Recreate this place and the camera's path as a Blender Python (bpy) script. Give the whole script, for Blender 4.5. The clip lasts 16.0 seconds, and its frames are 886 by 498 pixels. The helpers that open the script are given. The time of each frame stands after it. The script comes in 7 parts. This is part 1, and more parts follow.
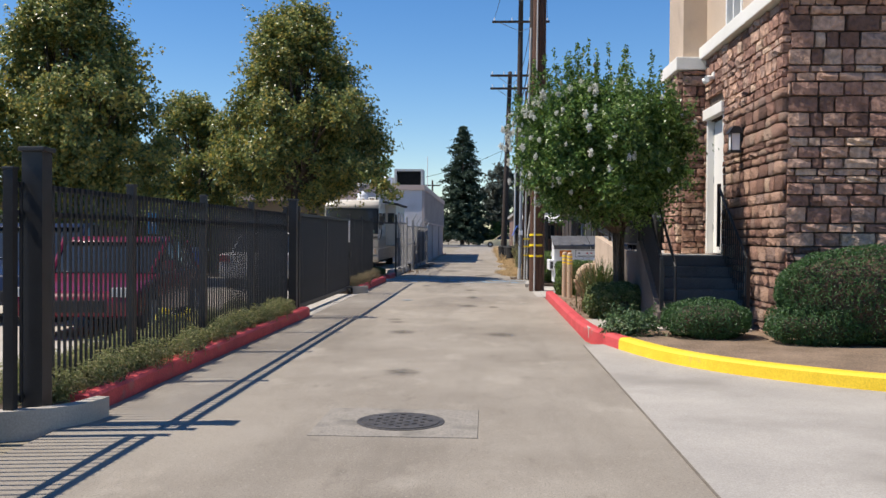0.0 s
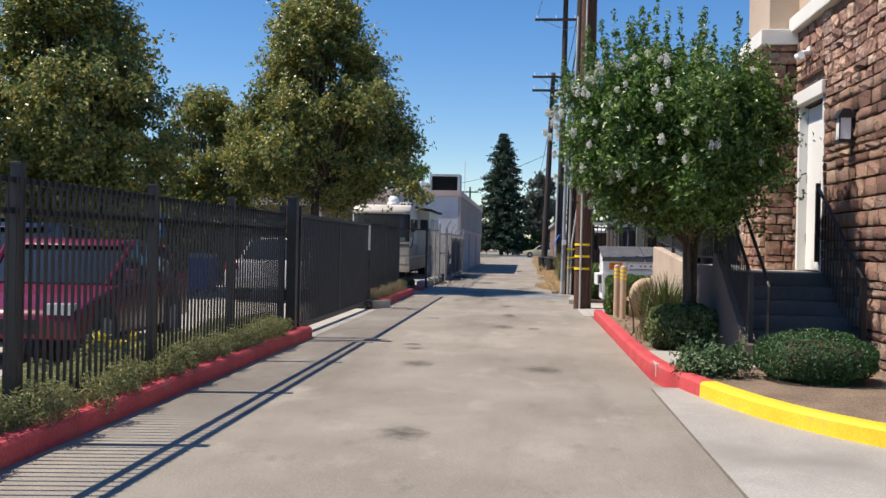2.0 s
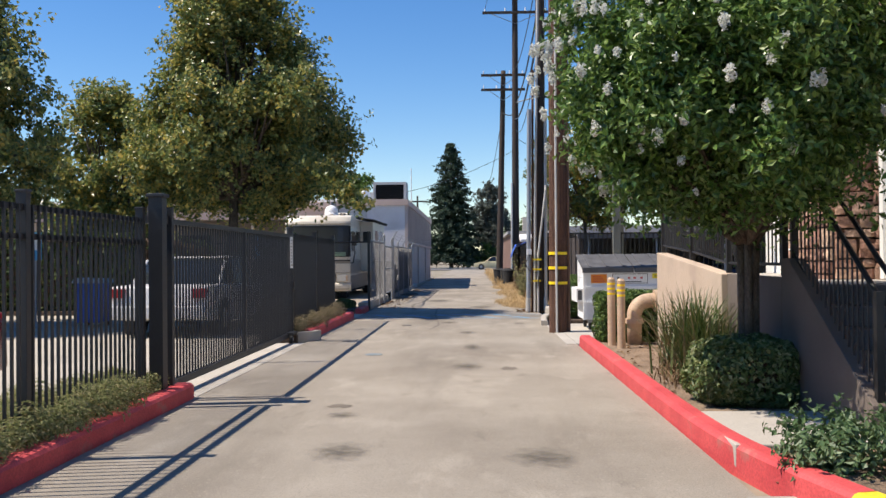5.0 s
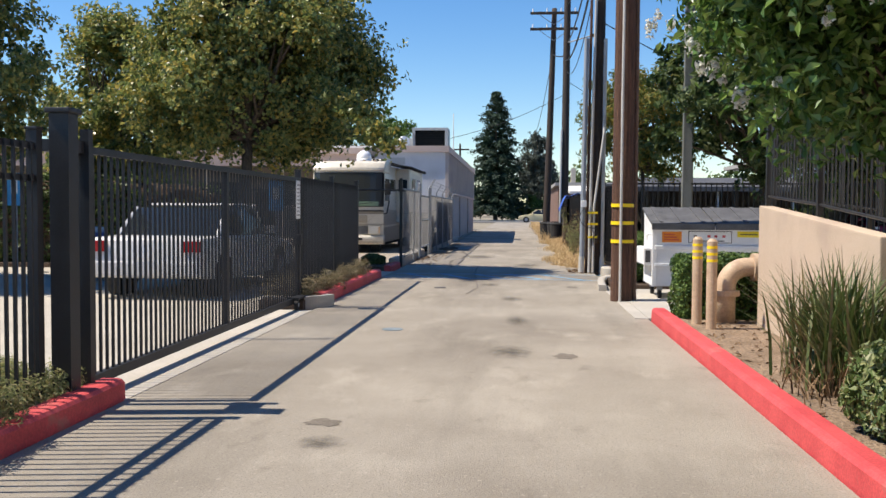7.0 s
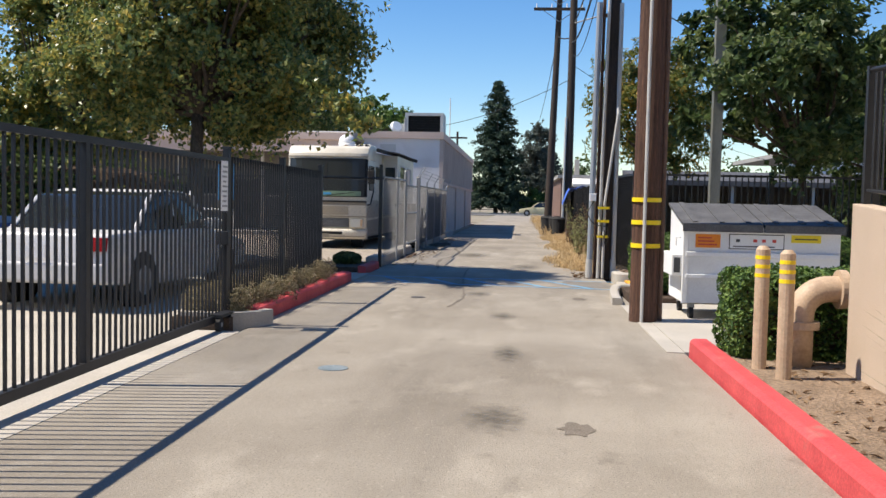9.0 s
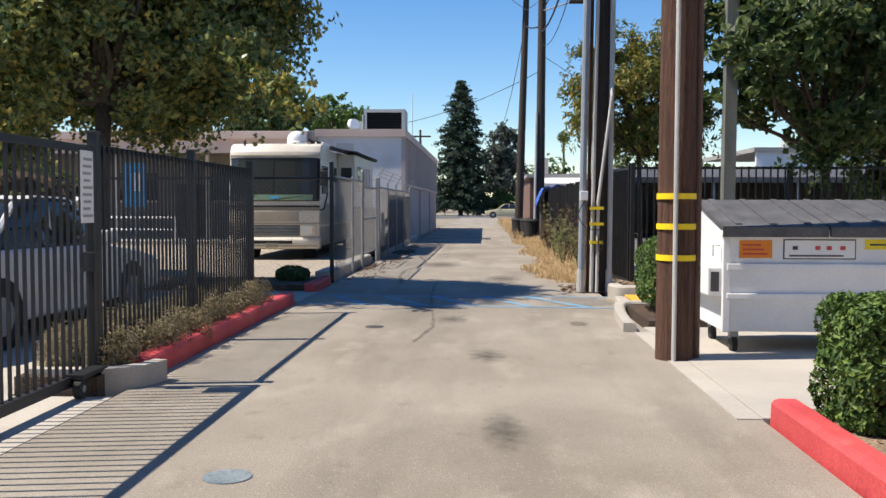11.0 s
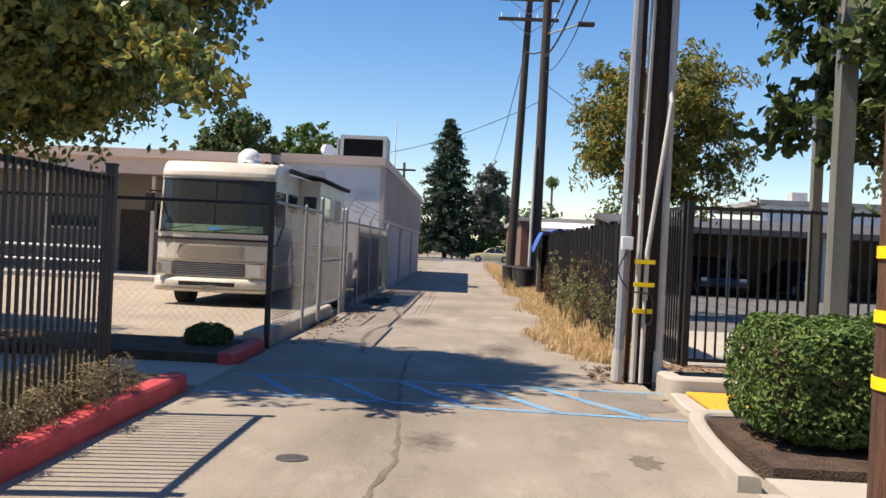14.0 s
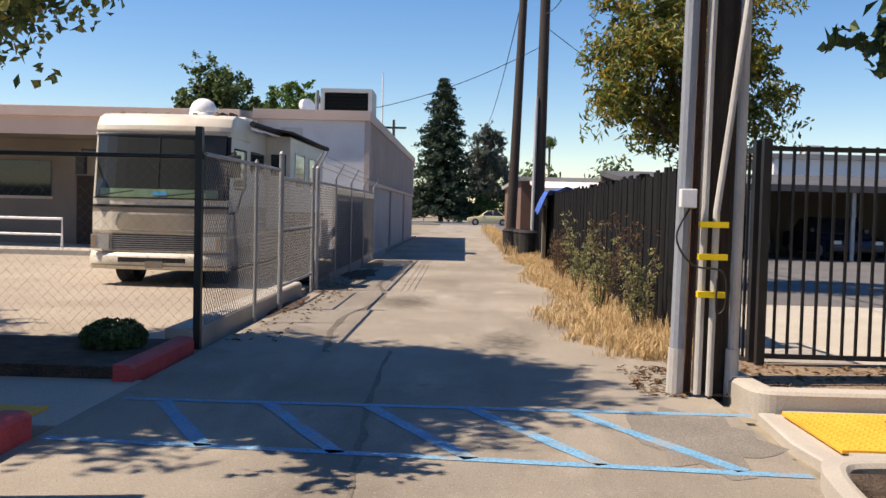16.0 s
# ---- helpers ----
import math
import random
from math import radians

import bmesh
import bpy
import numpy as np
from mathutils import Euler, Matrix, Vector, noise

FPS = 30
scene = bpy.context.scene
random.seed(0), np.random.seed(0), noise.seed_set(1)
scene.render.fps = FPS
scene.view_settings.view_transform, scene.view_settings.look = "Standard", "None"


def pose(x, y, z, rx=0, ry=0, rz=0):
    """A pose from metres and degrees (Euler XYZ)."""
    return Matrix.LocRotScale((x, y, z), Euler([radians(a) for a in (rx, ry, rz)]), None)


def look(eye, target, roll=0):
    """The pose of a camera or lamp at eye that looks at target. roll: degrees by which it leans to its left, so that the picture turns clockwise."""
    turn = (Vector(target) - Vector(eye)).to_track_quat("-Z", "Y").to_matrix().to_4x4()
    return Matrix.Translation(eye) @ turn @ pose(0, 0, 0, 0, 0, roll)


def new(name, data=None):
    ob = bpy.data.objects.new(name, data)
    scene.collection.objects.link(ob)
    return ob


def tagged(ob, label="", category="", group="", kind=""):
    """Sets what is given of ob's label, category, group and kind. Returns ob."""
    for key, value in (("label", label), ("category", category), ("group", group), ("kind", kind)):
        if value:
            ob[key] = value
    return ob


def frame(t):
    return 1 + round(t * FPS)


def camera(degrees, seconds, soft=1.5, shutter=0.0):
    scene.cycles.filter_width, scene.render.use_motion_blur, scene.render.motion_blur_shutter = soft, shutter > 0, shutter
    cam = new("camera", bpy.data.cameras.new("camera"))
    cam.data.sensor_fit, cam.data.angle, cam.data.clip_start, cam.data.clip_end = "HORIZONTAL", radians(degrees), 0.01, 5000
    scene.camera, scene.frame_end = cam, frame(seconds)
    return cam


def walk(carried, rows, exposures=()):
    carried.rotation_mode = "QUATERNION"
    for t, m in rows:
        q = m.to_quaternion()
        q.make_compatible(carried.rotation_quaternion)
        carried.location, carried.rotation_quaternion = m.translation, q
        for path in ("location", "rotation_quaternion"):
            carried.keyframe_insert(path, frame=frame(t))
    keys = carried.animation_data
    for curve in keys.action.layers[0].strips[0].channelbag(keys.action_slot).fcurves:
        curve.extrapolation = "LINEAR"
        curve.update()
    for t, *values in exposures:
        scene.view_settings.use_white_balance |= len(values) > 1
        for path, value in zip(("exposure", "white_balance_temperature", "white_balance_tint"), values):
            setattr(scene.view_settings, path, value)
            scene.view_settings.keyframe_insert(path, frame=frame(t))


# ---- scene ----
cam = camera(51.6, 16.0)
PATH = [
    (0, (-0.496, -0.813, 1.382), (-0.591, 1.184, 1.353), 0.4),
    (0.5, (-0.463, -0.197, 1.377), (-0.528, 1.802, 1.325), -1.1),
    (1, (-0.493, 0.49, 1.366), (-0.656, 2.483, 1.325), 0.1),
    (1.5, (-0.48, 1.153, 1.36), (-0.629, 3.148, 1.339), 1.0),
    (2, (-0.491, 1.871, 1.36), (-0.672, 3.863, 1.35), 1.2),
    (2.5, (-0.515, 2.508, 1.36), (-0.705, 4.498, 1.391), 0.9),
    (3, (-0.564, 3.179, 1.363), (-0.72, 5.172, 1.426), -1.0),
    (3.5, (-0.693, 3.982, 1.404), (-0.818, 5.973, 1.546), -0.6),
    (4, (-0.685, 4.554, 1.381), (-0.772, 6.549, 1.495), -0.9),
    (4.2, (-0.696, 4.798, 1.34), (-0.763, 6.796, 1.417), -0.5),
    (6.3, (-0.792, 7.536, 1.355), (-0.908, 9.532, 1.318), -0.3),
    (6.5, (-0.799, 7.811, 1.351), (-0.969, 9.803, 1.282), -0.1),
    (7, (-0.777, 8.594, 1.331), (-0.943, 10.585, 1.247), 0.3),
    (7.5, (-0.781, 9.259, 1.357), (-0.948, 11.25, 1.266), 1.6),
    (8, (-0.715, 10.001, 1.335), (-0.877, 11.992, 1.225), 1.1),
    (8.2, (-0.694, 10.313, 1.343), (-0.858, 12.304, 1.247), 1.6),
    (10.3, (-0.854, 13.282, 1.347), (-1.027, 15.271, 1.232), 0.3),
    (10.5, (-0.886, 13.533, 1.344), (-1.047, 15.524, 1.237), 0.6),
    (11, (-0.92, 14.301, 1.338), (-1.011, 16.296, 1.243), 0.1),
    (11.5, (-0.941, 15.036, 1.347), (-1.005, 17.033, 1.249), 0.5),
    (12, (-0.958, 15.753, 1.344), (-1.006, 17.749, 1.242), 2.1),
    (12.5, (-0.992, 16.434, 1.353), (-1.056, 18.43, 1.231), 1.9),
    (13, (-1.043, 17.214, 1.339), (-1.109, 19.212, 1.267), 2.2),
    (13.5, (-1.075, 17.897, 1.35), (-1.166, 19.895, 1.325), 1.6),
    (14, (-1.09, 18.61, 1.36), (-1.145, 20.609, 1.356), 2.6),
    (14.5, (-0.988, 19.317, 1.359), (-0.932, 21.315, 1.282), 1.9),
    (15, (-1.001, 20.012, 1.357), (-0.942, 22.007, 1.233), 2.4),
    (15.5, (-0.99, 20.749, 1.351), (-0.962, 22.745, 1.227), 1.2),
    (16, (-1.065, 21.481, 1.353), (-1.112, 23.479, 1.27), 1.4),
]
walk(cam, [(t, look(eye, target, roll)) for t, eye, target, roll in PATH], [(0, 0.29, 6850, 11), (4, 0.4, 6950, 13), (7, 0.52, 7000, 10), (10.5, 0.5, 6950, 10), (14, 0.6, 7650, 14), (16, 0.5, 7800, 15)])

# ---- light ----
SUN_FROM = Vector((-0.55, -0.075, 0.83)).normalized()
world = bpy.data.worlds.new("world")
scene.world = world
world.use_nodes = True
wn = world.node_tree.nodes
sky = wn.new("ShaderNodeTexSky")
sky.sky_type = "NISHITA"
sky.sun_disc = False
sky.sun_elevation = math.asin(SUN_FROM.z)
sky.sun_rotation = math.atan2(SUN_FROM.x, SUN_FROM.y)
sky.air_density, sky.dust_density, sky.ozone_density = 1.0, 0.05, 4.0
wn["Background"].inputs["Strength"].default_value = 0.118
deep = wn.new("ShaderNodeHueSaturation")
deep.inputs["Hue"].default_value, deep.inputs["Saturation"].default_value = 0.507, 1.3
world.node_tree.links.new(sky.outputs[0], deep.inputs["Color"])
world.node_tree.links.new(deep.outputs[0], wn["Background"].inputs[0])
sun = new("sun", bpy.data.lights.new("sun", "SUN"))
sun.data.energy, sun.data.angle, sun.data.color = 5.0, radians(0.53), (1.0, 0.94, 0.86)
sun.matrix_world = look(SUN_FROM * 60, (0, 0, 0))


# ---- materials ----
def shader(name, rough=0.8, metal=0.0):
    m = bpy.data.materials.new(name)
    m.use_nodes = True
    b = m.node_tree.nodes["Principled BSDF"]
    b.inputs["Roughness"].default_value, b.inputs["Metallic"].default_value = rough, metal
    return m, m.node_tree.nodes, m.node_tree.links, b


def ramp(nodes, stops):
    r = nodes.new("ShaderNodeValToRGB")
    while len(r.color_ramp.elements) < len(stops):
        r.color_ramp.elements.new(0.5)
    for e, (p, c) in zip(r.color_ramp.elements, stops):
        e.position, e.color = p, (*c, 1)
    return r


def surface(name, low, high, scale=3.0, fine=60.0, fine_amount=0.25, rough=0.85, bump=0.15, metal=0.0, stretch=(1, 1, 1), vary=0.0, per="object", stain=None, stain_scale=0.6, stain_at=(0.55, 0.7), distance=0.02, cracks=0.0):
    """Two scales of noise between two colours, fine grain, bump, and stains or a per-piece change of value."""
    m, n, l, b = shader(name, rough, metal)
    co = n.new("ShaderNodeTexCoord")
    mp = n.new("ShaderNodeMapping")
    mp.inputs["Scale"].default_value = stretch
    l.new(co.outputs["Object"], mp.inputs[0])
    big = n.new("ShaderNodeTexNoise")
    big.inputs["Scale"].default_value, big.inputs["Detail"].default_value, big.inputs["Roughness"].default_value = scale, 6, 0.6
    l.new(mp.outputs[0], big.inputs["Vector"])
    r = ramp(n, [(0.3, low), (0.7, high)])
    l.new(big.outputs[0], r.inputs[0])
    small = n.new("ShaderNodeTexNoise")
    small.inputs["Scale"].default_value, small.inputs["Detail"].default_value = fine, 3
    l.new(mp.outputs[0], small.inputs["Vector"])
    grain = n.new("ShaderNodeMapRange")
    grain.inputs[1].default_value, grain.inputs[2].default_value = 0.3, 0.7
    grain.inputs[3].default_value, grain.inputs[4].default_value = 1 - fine_amount, 1 + fine_amount
    l.new(small.outputs[0], grain.inputs[0])
    mul = n.new("ShaderNodeMixRGB")
    mul.blend_type, mul.inputs[0].default_value = "MULTIPLY", 1.0
    l.new(r.outputs[0], mul.inputs[1])
    l.new(grain.outputs[0], mul.inputs[2])
    out = mul.outputs[0]
    if stain:
        sn = n.new("ShaderNodeTexNoise")
        sn.inputs["Scale"].default_value, sn.inputs["Detail"].default_value = stain_scale, 5
        l.new(co.outputs["Object"], sn.inputs["Vector"])
        sr = ramp(n, [(stain_at[0], (0, 0, 0)), (stain_at[1], (1, 1, 1))])
        l.new(sn.outputs[0], sr.inputs[0])
        mx = n.new("ShaderNodeMixRGB")
        l.new(sr.outputs[0], mx.inputs[0])
        l.new(out, mx.inputs[1])
        mx.inputs[2].default_value = (*stain, 1)
        out = mx.outputs[0]
    if cracks:
        vo = n.new("ShaderNodeTexVoronoi")
        vo.feature = "DISTANCE_TO_EDGE"
        vo.inputs["Scale"].default_value = cracks
        wob = n.new("ShaderNodeTexNoise")
        wob.inputs["Scale"].default_value, wob.inputs["Detail"].default_value = 2.5, 4
        l.new(co.outputs["Object"], wob.inputs["Vector"])
        mixv = n.new("ShaderNodeMixRGB")
        mixv.inputs[0].default_value = 0.25
        l.new(co.outputs["Object"], mixv.inputs[1])
        l.new(wob.outputs[1], mixv.inputs[2])
        l.new(mixv.outputs[0], vo.inputs["Vector"])
        cr = ramp(n, [(0.0, (0.55, 0.55, 0.55)), (0.012, (1, 1, 1))])
        l.new(vo.outputs["Distance"], cr.inputs[0])
        mc = n.new("ShaderNodeMixRGB")
        mc.blend_type, mc.inputs[0].default_value = "MULTIPLY", 1.0
        l.new(out, mc.inputs[1])
        l.new(cr.outputs[0], mc.inputs[2])
        out = mc.outputs[0]
    if vary:
        src = n.new("ShaderNodeObjectInfo").outputs["Random"] if per == "object" else n.new("ShaderNodeNewGeometry").outputs["Random Per Island"]
        mr = n.new("ShaderNodeMapRange")
        mr.inputs[3].default_value, mr.inputs[4].default_value = 1 - vary, 1 + vary
        l.new(src, mr.inputs[0])
        mv = n.new("ShaderNodeMixRGB")
        mv.blend_type, mv.inputs[0].default_value = "MULTIPLY", 1.0
        l.new(out, mv.inputs[1])
        l.new(mr.outputs[0], mv.inputs[2])
        out = mv.outputs[0]
    l.new(out, b.inputs["Base Color"])
    if bump:
        bp = n.new("ShaderNodeBump")
        bp.inputs["Strength"].default_value, bp.inputs["Distance"].default_value = bump, distance
        l.new(small.outputs[0], bp.inputs["Height"])
        l.new(bp.outputs[0], b.inputs["Normal"])
    return m


def leaf_material(name, colours, rough=0.55, light=0.25):
    m, n, l, b = shader(name, rough)
    geo = n.new("ShaderNodeNewGeometry")
    k = len(colours) - 1
    r = ramp(n, [(i / k, c) for i, c in enumerate(colours)])
    l.new(geo.outputs["Random Per Island"], r.inputs[0])
    l.new(r.outputs[0], b.inputs["Base Color"])
    tr = n.new("ShaderNodeBsdfTranslucent")
    l.new(r.outputs[0], tr.inputs[0])
    mix = n.new("ShaderNodeMixShader")
    mix.inputs[0].default_value = light
    l.new(b.outputs[0], mix.inputs[1])
    l.new(tr.outputs[0], mix.inputs[2])
    l.new(mix.outputs[0], n["Material Output"].inputs[0])
    return m


def stone_material(name, per):
    m, n, l, b = shader(name, 0.9)
    src = n.new("ShaderNodeObjectInfo").outputs["Random"] if per == "object" else n.new("ShaderNodeNewGeometry").outputs["Random Per Island"]
    r = ramp(n, [(0.0, (0.13, 0.07, 0.05)), (0.25, (0.27, 0.145, 0.105)), (0.5, (0.37, 0.215, 0.155)), (0.7, (0.46, 0.29, 0.205)), (0.88, (0.29, 0.19, 0.15)), (1.0, (0.54, 0.38, 0.27))])
    l.new(src, r.inputs[0])
    co = n.new("ShaderNodeTexCoord")
    no = n.new("ShaderNodeTexNoise")
    no.inputs["Scale"].default_value, no.inputs["Detail"].default_value = 14, 6
    l.new(co.outputs["Object"], no.inputs["Vector"])
    mr = n.new("ShaderNodeMapRange")
    mr.inputs[1].default_value, mr.inputs[2].default_value, mr.inputs[3].default_value, mr.inputs[4].default_value = 0.3, 0.7, 0.6, 1.35
    l.new(no.outputs[0], mr.inputs[0])
    mv = n.new("ShaderNodeMixRGB")
    mv.blend_type, mv.inputs[0].default_value = "MULTIPLY", 1.0
    l.new(r.outputs[0], mv.inputs[1])
    l.new(mr.outputs[0], mv.inputs[2])
    l.new(mv.outputs[0], b.inputs["Base Color"])
    bp = n.new("ShaderNodeBump")
    bp.inputs["Strength"].default_value, bp.inputs["Distance"].default_value = 0.9, 0.05
    l.new(no.outputs[0], bp.inputs["Height"])
    l.new(bp.outputs[0], b.inputs["Normal"])
    return m


def glass_material(name, colour=(0.02, 0.025, 0.03), rough=0.05):
    m, n, l, b = shader(name, rough)
    b.inputs["Base Color"].default_value = (*colour, 1)
    return m


def paving_material(name, low, high, oil, pale):
    """Worn sand-coloured asphalt: broad tone drift, wheel-track streaks, blotches, pale scuffs and exposed aggregate."""
    m, n, l, b = shader(name, 0.92)
    co = n.new("ShaderNodeTexCoord")

    def noise_at(scale, detail, stretch=(1, 1, 1), rough=0.6):
        mp = n.new("ShaderNodeMapping")
        mp.inputs["Scale"].default_value = stretch
        l.new(co.outputs["Object"], mp.inputs[0])
        t = n.new("ShaderNodeTexNoise")
        t.inputs["Scale"].default_value, t.inputs["Detail"].default_value, t.inputs["Roughness"].default_value = scale, detail, rough
        l.new(mp.outputs[0], t.inputs["Vector"])
        return t.outputs[0]

    def blend(base, colour, mask, lo, hi, most, mode="MIX"):
        rg = n.new("ShaderNodeMapRange")
        rg.inputs[1].default_value, rg.inputs[2].default_value, rg.inputs[4].default_value = lo, hi, most
        l.new(mask, rg.inputs[0])
        mx = n.new("ShaderNodeMixRGB")
        mx.blend_type = mode
        l.new(rg.outputs[0], mx.inputs[0])
        l.new(base, mx.inputs[1])
        mx.inputs[2].default_value = (*colour, 1)
        return mx.outputs[0]

    r = ramp(n, [(0.32, low), (0.68, high)])
    l.new(noise_at(0.45, 7), r.inputs[0])
    out = blend(r.outputs[0], oil, noise_at(0.9, 5, (1.0, 0.16, 1)), 0.50, 0.70, 0.55)
    out = blend(out, pale, noise_at(1.7, 6, (1, 0.5, 1)), 0.56, 0.74, 0.6)
    out = blend(out, oil, noise_at(3.2, 6, (1, 0.6, 1), 0.65), 0.60, 0.74, 0.55)
    out = blend(out, pale, noise_at(38, 2), 0.60, 0.70, 0.5)
    grit = noise_at(85, 3, rough=0.7)
    out = blend(out, oil, grit, 0.52, 0.66, 0.75)
    l.new(out, b.inputs["Base Color"])
    bp = n.new("ShaderNodeBump")
    bp.inputs["Strength"].default_value, bp.inputs["Distance"].default_value = 0.6, 0.01
    l.new(grit, bp.inputs["Height"])
    l.new(bp.outputs[0], b.inputs["Normal"])
    return m


ALLEY = paving_material("alley_paving", (0.225, 0.195, 0.155), (0.345, 0.308, 0.252), (0.125, 0.106, 0.082), (0.44, 0.395, 0.325))
DRIVE = surface("driveway_concrete", (0.30, 0.279, 0.247), (0.40, 0.373, 0.328), 0.8, 85, 0.16, 0.9, 0.25, stain=(0.235, 0.215, 0.185), stain_scale=0.7, stain_at=(0.52, 0.72), distance=0.01)
CONCRETE = surface("pale_concrete", (0.37, 0.34, 0.295), (0.46, 0.425, 0.37), 1.2, 80, 0.12, 0.9, 0.2, stain=(0.28, 0.26, 0.23), stain_scale=0.9, stain_at=(0.6, 0.8), distance=0.01)
LOT = surface("lot_paving", (0.36, 0.33, 0.28), (0.47, 0.43, 0.36), 0.7, 70, 0.2, 0.9, 0.2, stain=(0.2, 0.18, 0.16), stain_scale=0.4, stain_at=(0.6, 0.8))
DUSTY = surface("dusty_tan_lot", (0.29, 0.245, 0.19), (0.37, 0.315, 0.25), 0.7, 50, 0.25, 0.95, 0.3, stain=(0.27, 0.225, 0.17), stain_scale=0.5, stain_at=(0.55, 0.8))
LAMP_GREY = surface("grey_green_post_paint", (0.12, 0.125, 0.11), (0.18, 0.185, 0.165), 3, 50, 0.15, 0.6, 0.1, stretch=(3, 3, 0.4))
ASPHALT = surface("dark_asphalt", (0.09, 0.088, 0.085), (0.15, 0.145, 0.14), 0.8, 90, 0.3, 0.9, 0.3, distance=0.01)
EARTH = surface("dry_earth", (0.16, 0.11, 0.07), (0.30, 0.215, 0.145), 2.0, 45, 0.4, 0.95, 0.9, distance=0.03)
MULCH = surface("dark_mulch", (0.05, 0.034, 0.024), (0.14, 0.09, 0.06), 6.0, 60, 0.5, 0.95, 1.0, distance=0.04)
FARGROUND = surface("far_ground", (0.20, 0.17, 0.12), (0.30, 0.26, 0.19), 0.05, 3, 0.2, 0.95, 0.0)
RED_PAINT = surface("red_kerb_paint", (0.45, 0.045, 0.05), (0.62, 0.085, 0.085), 2.5, 60, 0.18, 0.7, 0.25, stain=(0.36, 0.16, 0.13), stain_scale=3.5, stain_at=(0.62, 0.75), distance=0.008)
YELLOW_PAINT = surface("yellow_kerb_paint", (0.72, 0.48, 0.02), (0.85, 0.60, 0.04), 2.5, 60, 0.12, 0.7, 0.2, stain=(0.5, 0.38, 0.12), stain_scale=3.5, stain_at=(0.64, 0.76), distance=0.008)
PAD_YELLOW = surface("yellow_tactile", (0.70, 0.33, 0.03), (0.82, 0.42, 0.045), 3, 80, 0.15, 0.7, 0.1)
BLUE_PAINT = surface("worn_blue_paint", (0.10, 0.27, 0.43), (0.16, 0.36, 0.52), 4, 60, 0.3, 0.85, 0.1, stain=(0.28, 0.27, 0.24), stain_scale=5, stain_at=(0.5, 0.72))
DARK_STEEL = surface("charcoal_painted_steel", (0.010, 0.011, 0.013), (0.019, 0.020, 0.023), 4, 90, 0.2, 0.5, 0.05)
BLACK_STEEL = surface("black_painted_steel", (0.010, 0.010, 0.011), (0.022, 0.022, 0.023), 4, 90, 0.2, 0.45, 0.05)
GALV = surface("galvanised_steel", (0.26, 0.27, 0.28), (0.36, 0.37, 0.38), 6, 60, 0.15, 0.55, 0.05, metal=0.3)
MESH_WIRE = surface("dull_mesh_wire", (0.13, 0.13, 0.135), (0.19, 0.19, 0.195), 6, 60, 0.15, 0.7, 0.0)
IRON = surface("cast_iron", (0.06, 0.055, 0.05), (0.12, 0.11, 0.10), 8, 60, 0.3, 0.6, 0.3, metal=0.4)
POLE_WOOD = surface("creosote_pole_wood", (0.052, 0.024, 0.014), (0.15, 0.07, 0.042), 5, 40, 0.45, 0.85, 0.7, stretch=(6, 6, 0.25), distance=0.03)
FAR_POLE_WOOD = surface("dark_pole_wood", (0.025, 0.018, 0.014), (0.06, 0.042, 0.032), 5, 40, 0.4, 0.85, 0.4, stretch=(6, 6, 0.25))
BARK = surface("bark", (0.07, 0.05, 0.035), (0.17, 0.13, 0.095), 8, 50, 0.4, 0.95, 0.8, stretch=(3, 3, 0.6), distance=0.03)
STUCCO = surface("tan_stucco", (0.46, 0.36, 0.27), (0.53, 0.42, 0.32), 1.2, 160, 0.14, 0.95, 0.5, distance=0.01, stain=(0.40, 0.31, 0.24), stain_scale=1.4, stain_at=(0.58, 0.75))
# darker copy of the tan stucco; the tree's shade is in the colour
STUCCO_SHADED = surface("shaded_tan_stucco", (0.105, 0.085, 0.07), (0.15, 0.12, 0.10), 1.2, 160, 0.14, 0.95, 0.5, distance=0.01)
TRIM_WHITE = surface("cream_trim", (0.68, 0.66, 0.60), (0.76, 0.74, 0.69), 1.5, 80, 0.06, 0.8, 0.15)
DOOR_WHITE = surface("white_door_paint", (0.74, 0.74, 0.71), (0.80, 0.80, 0.77), 2, 50, 0.03, 0.5, 0.03)
MORTAR = surface("dark_mortar", (0.07, 0.05, 0.04), (0.12, 0.09, 0.07), 6, 90, 0.3, 0.95, 0.5)
STONE = stone_material("ledge_stone", "object")
STONE_STUFF = stone_material("ledge_stone_joined", "island")
BIN_WHITE = surface("white_bin_paint", (0.70, 0.71, 0.72), (0.80, 0.81, 0.82), 2, 50, 0.04, 0.5, 0.05, stain=(0.45, 0.44, 0.42), stain_scale=2.2, stain_at=(0.66, 0.8))
LID_GREY = surface("grey_plastic_lid", (0.06, 0.06, 0.062), (0.12, 0.12, 0.123), 4, 60, 0.25, 0.7, 0.2)
ORANGE = surface("orange_label", (0.75, 0.22, 0.02), (0.80, 0.27, 0.03), 4, 60, 0.1, 0.6, 0)
LABEL_YELLOW = surface("yellow_label", (0.80, 0.62, 0.03), (0.85, 0.68, 0.05), 4, 60, 0.1, 0.6, 0)
LABEL_WHITE = surface("white_label", (0.75, 0.75, 0.75), (0.8, 0.8, 0.8), 4, 60, 0.05, 0.5, 0)
RED_MARK = surface("red_print", (0.5, 0.05, 0.05), (0.55, 0.07, 0.06), 4, 60, 0.1, 0.6, 0)
DARK_MARK = surface("dark_print", (0.04, 0.04, 0.045), (0.06, 0.06, 0.065), 4, 60, 0.1, 0.6, 0)
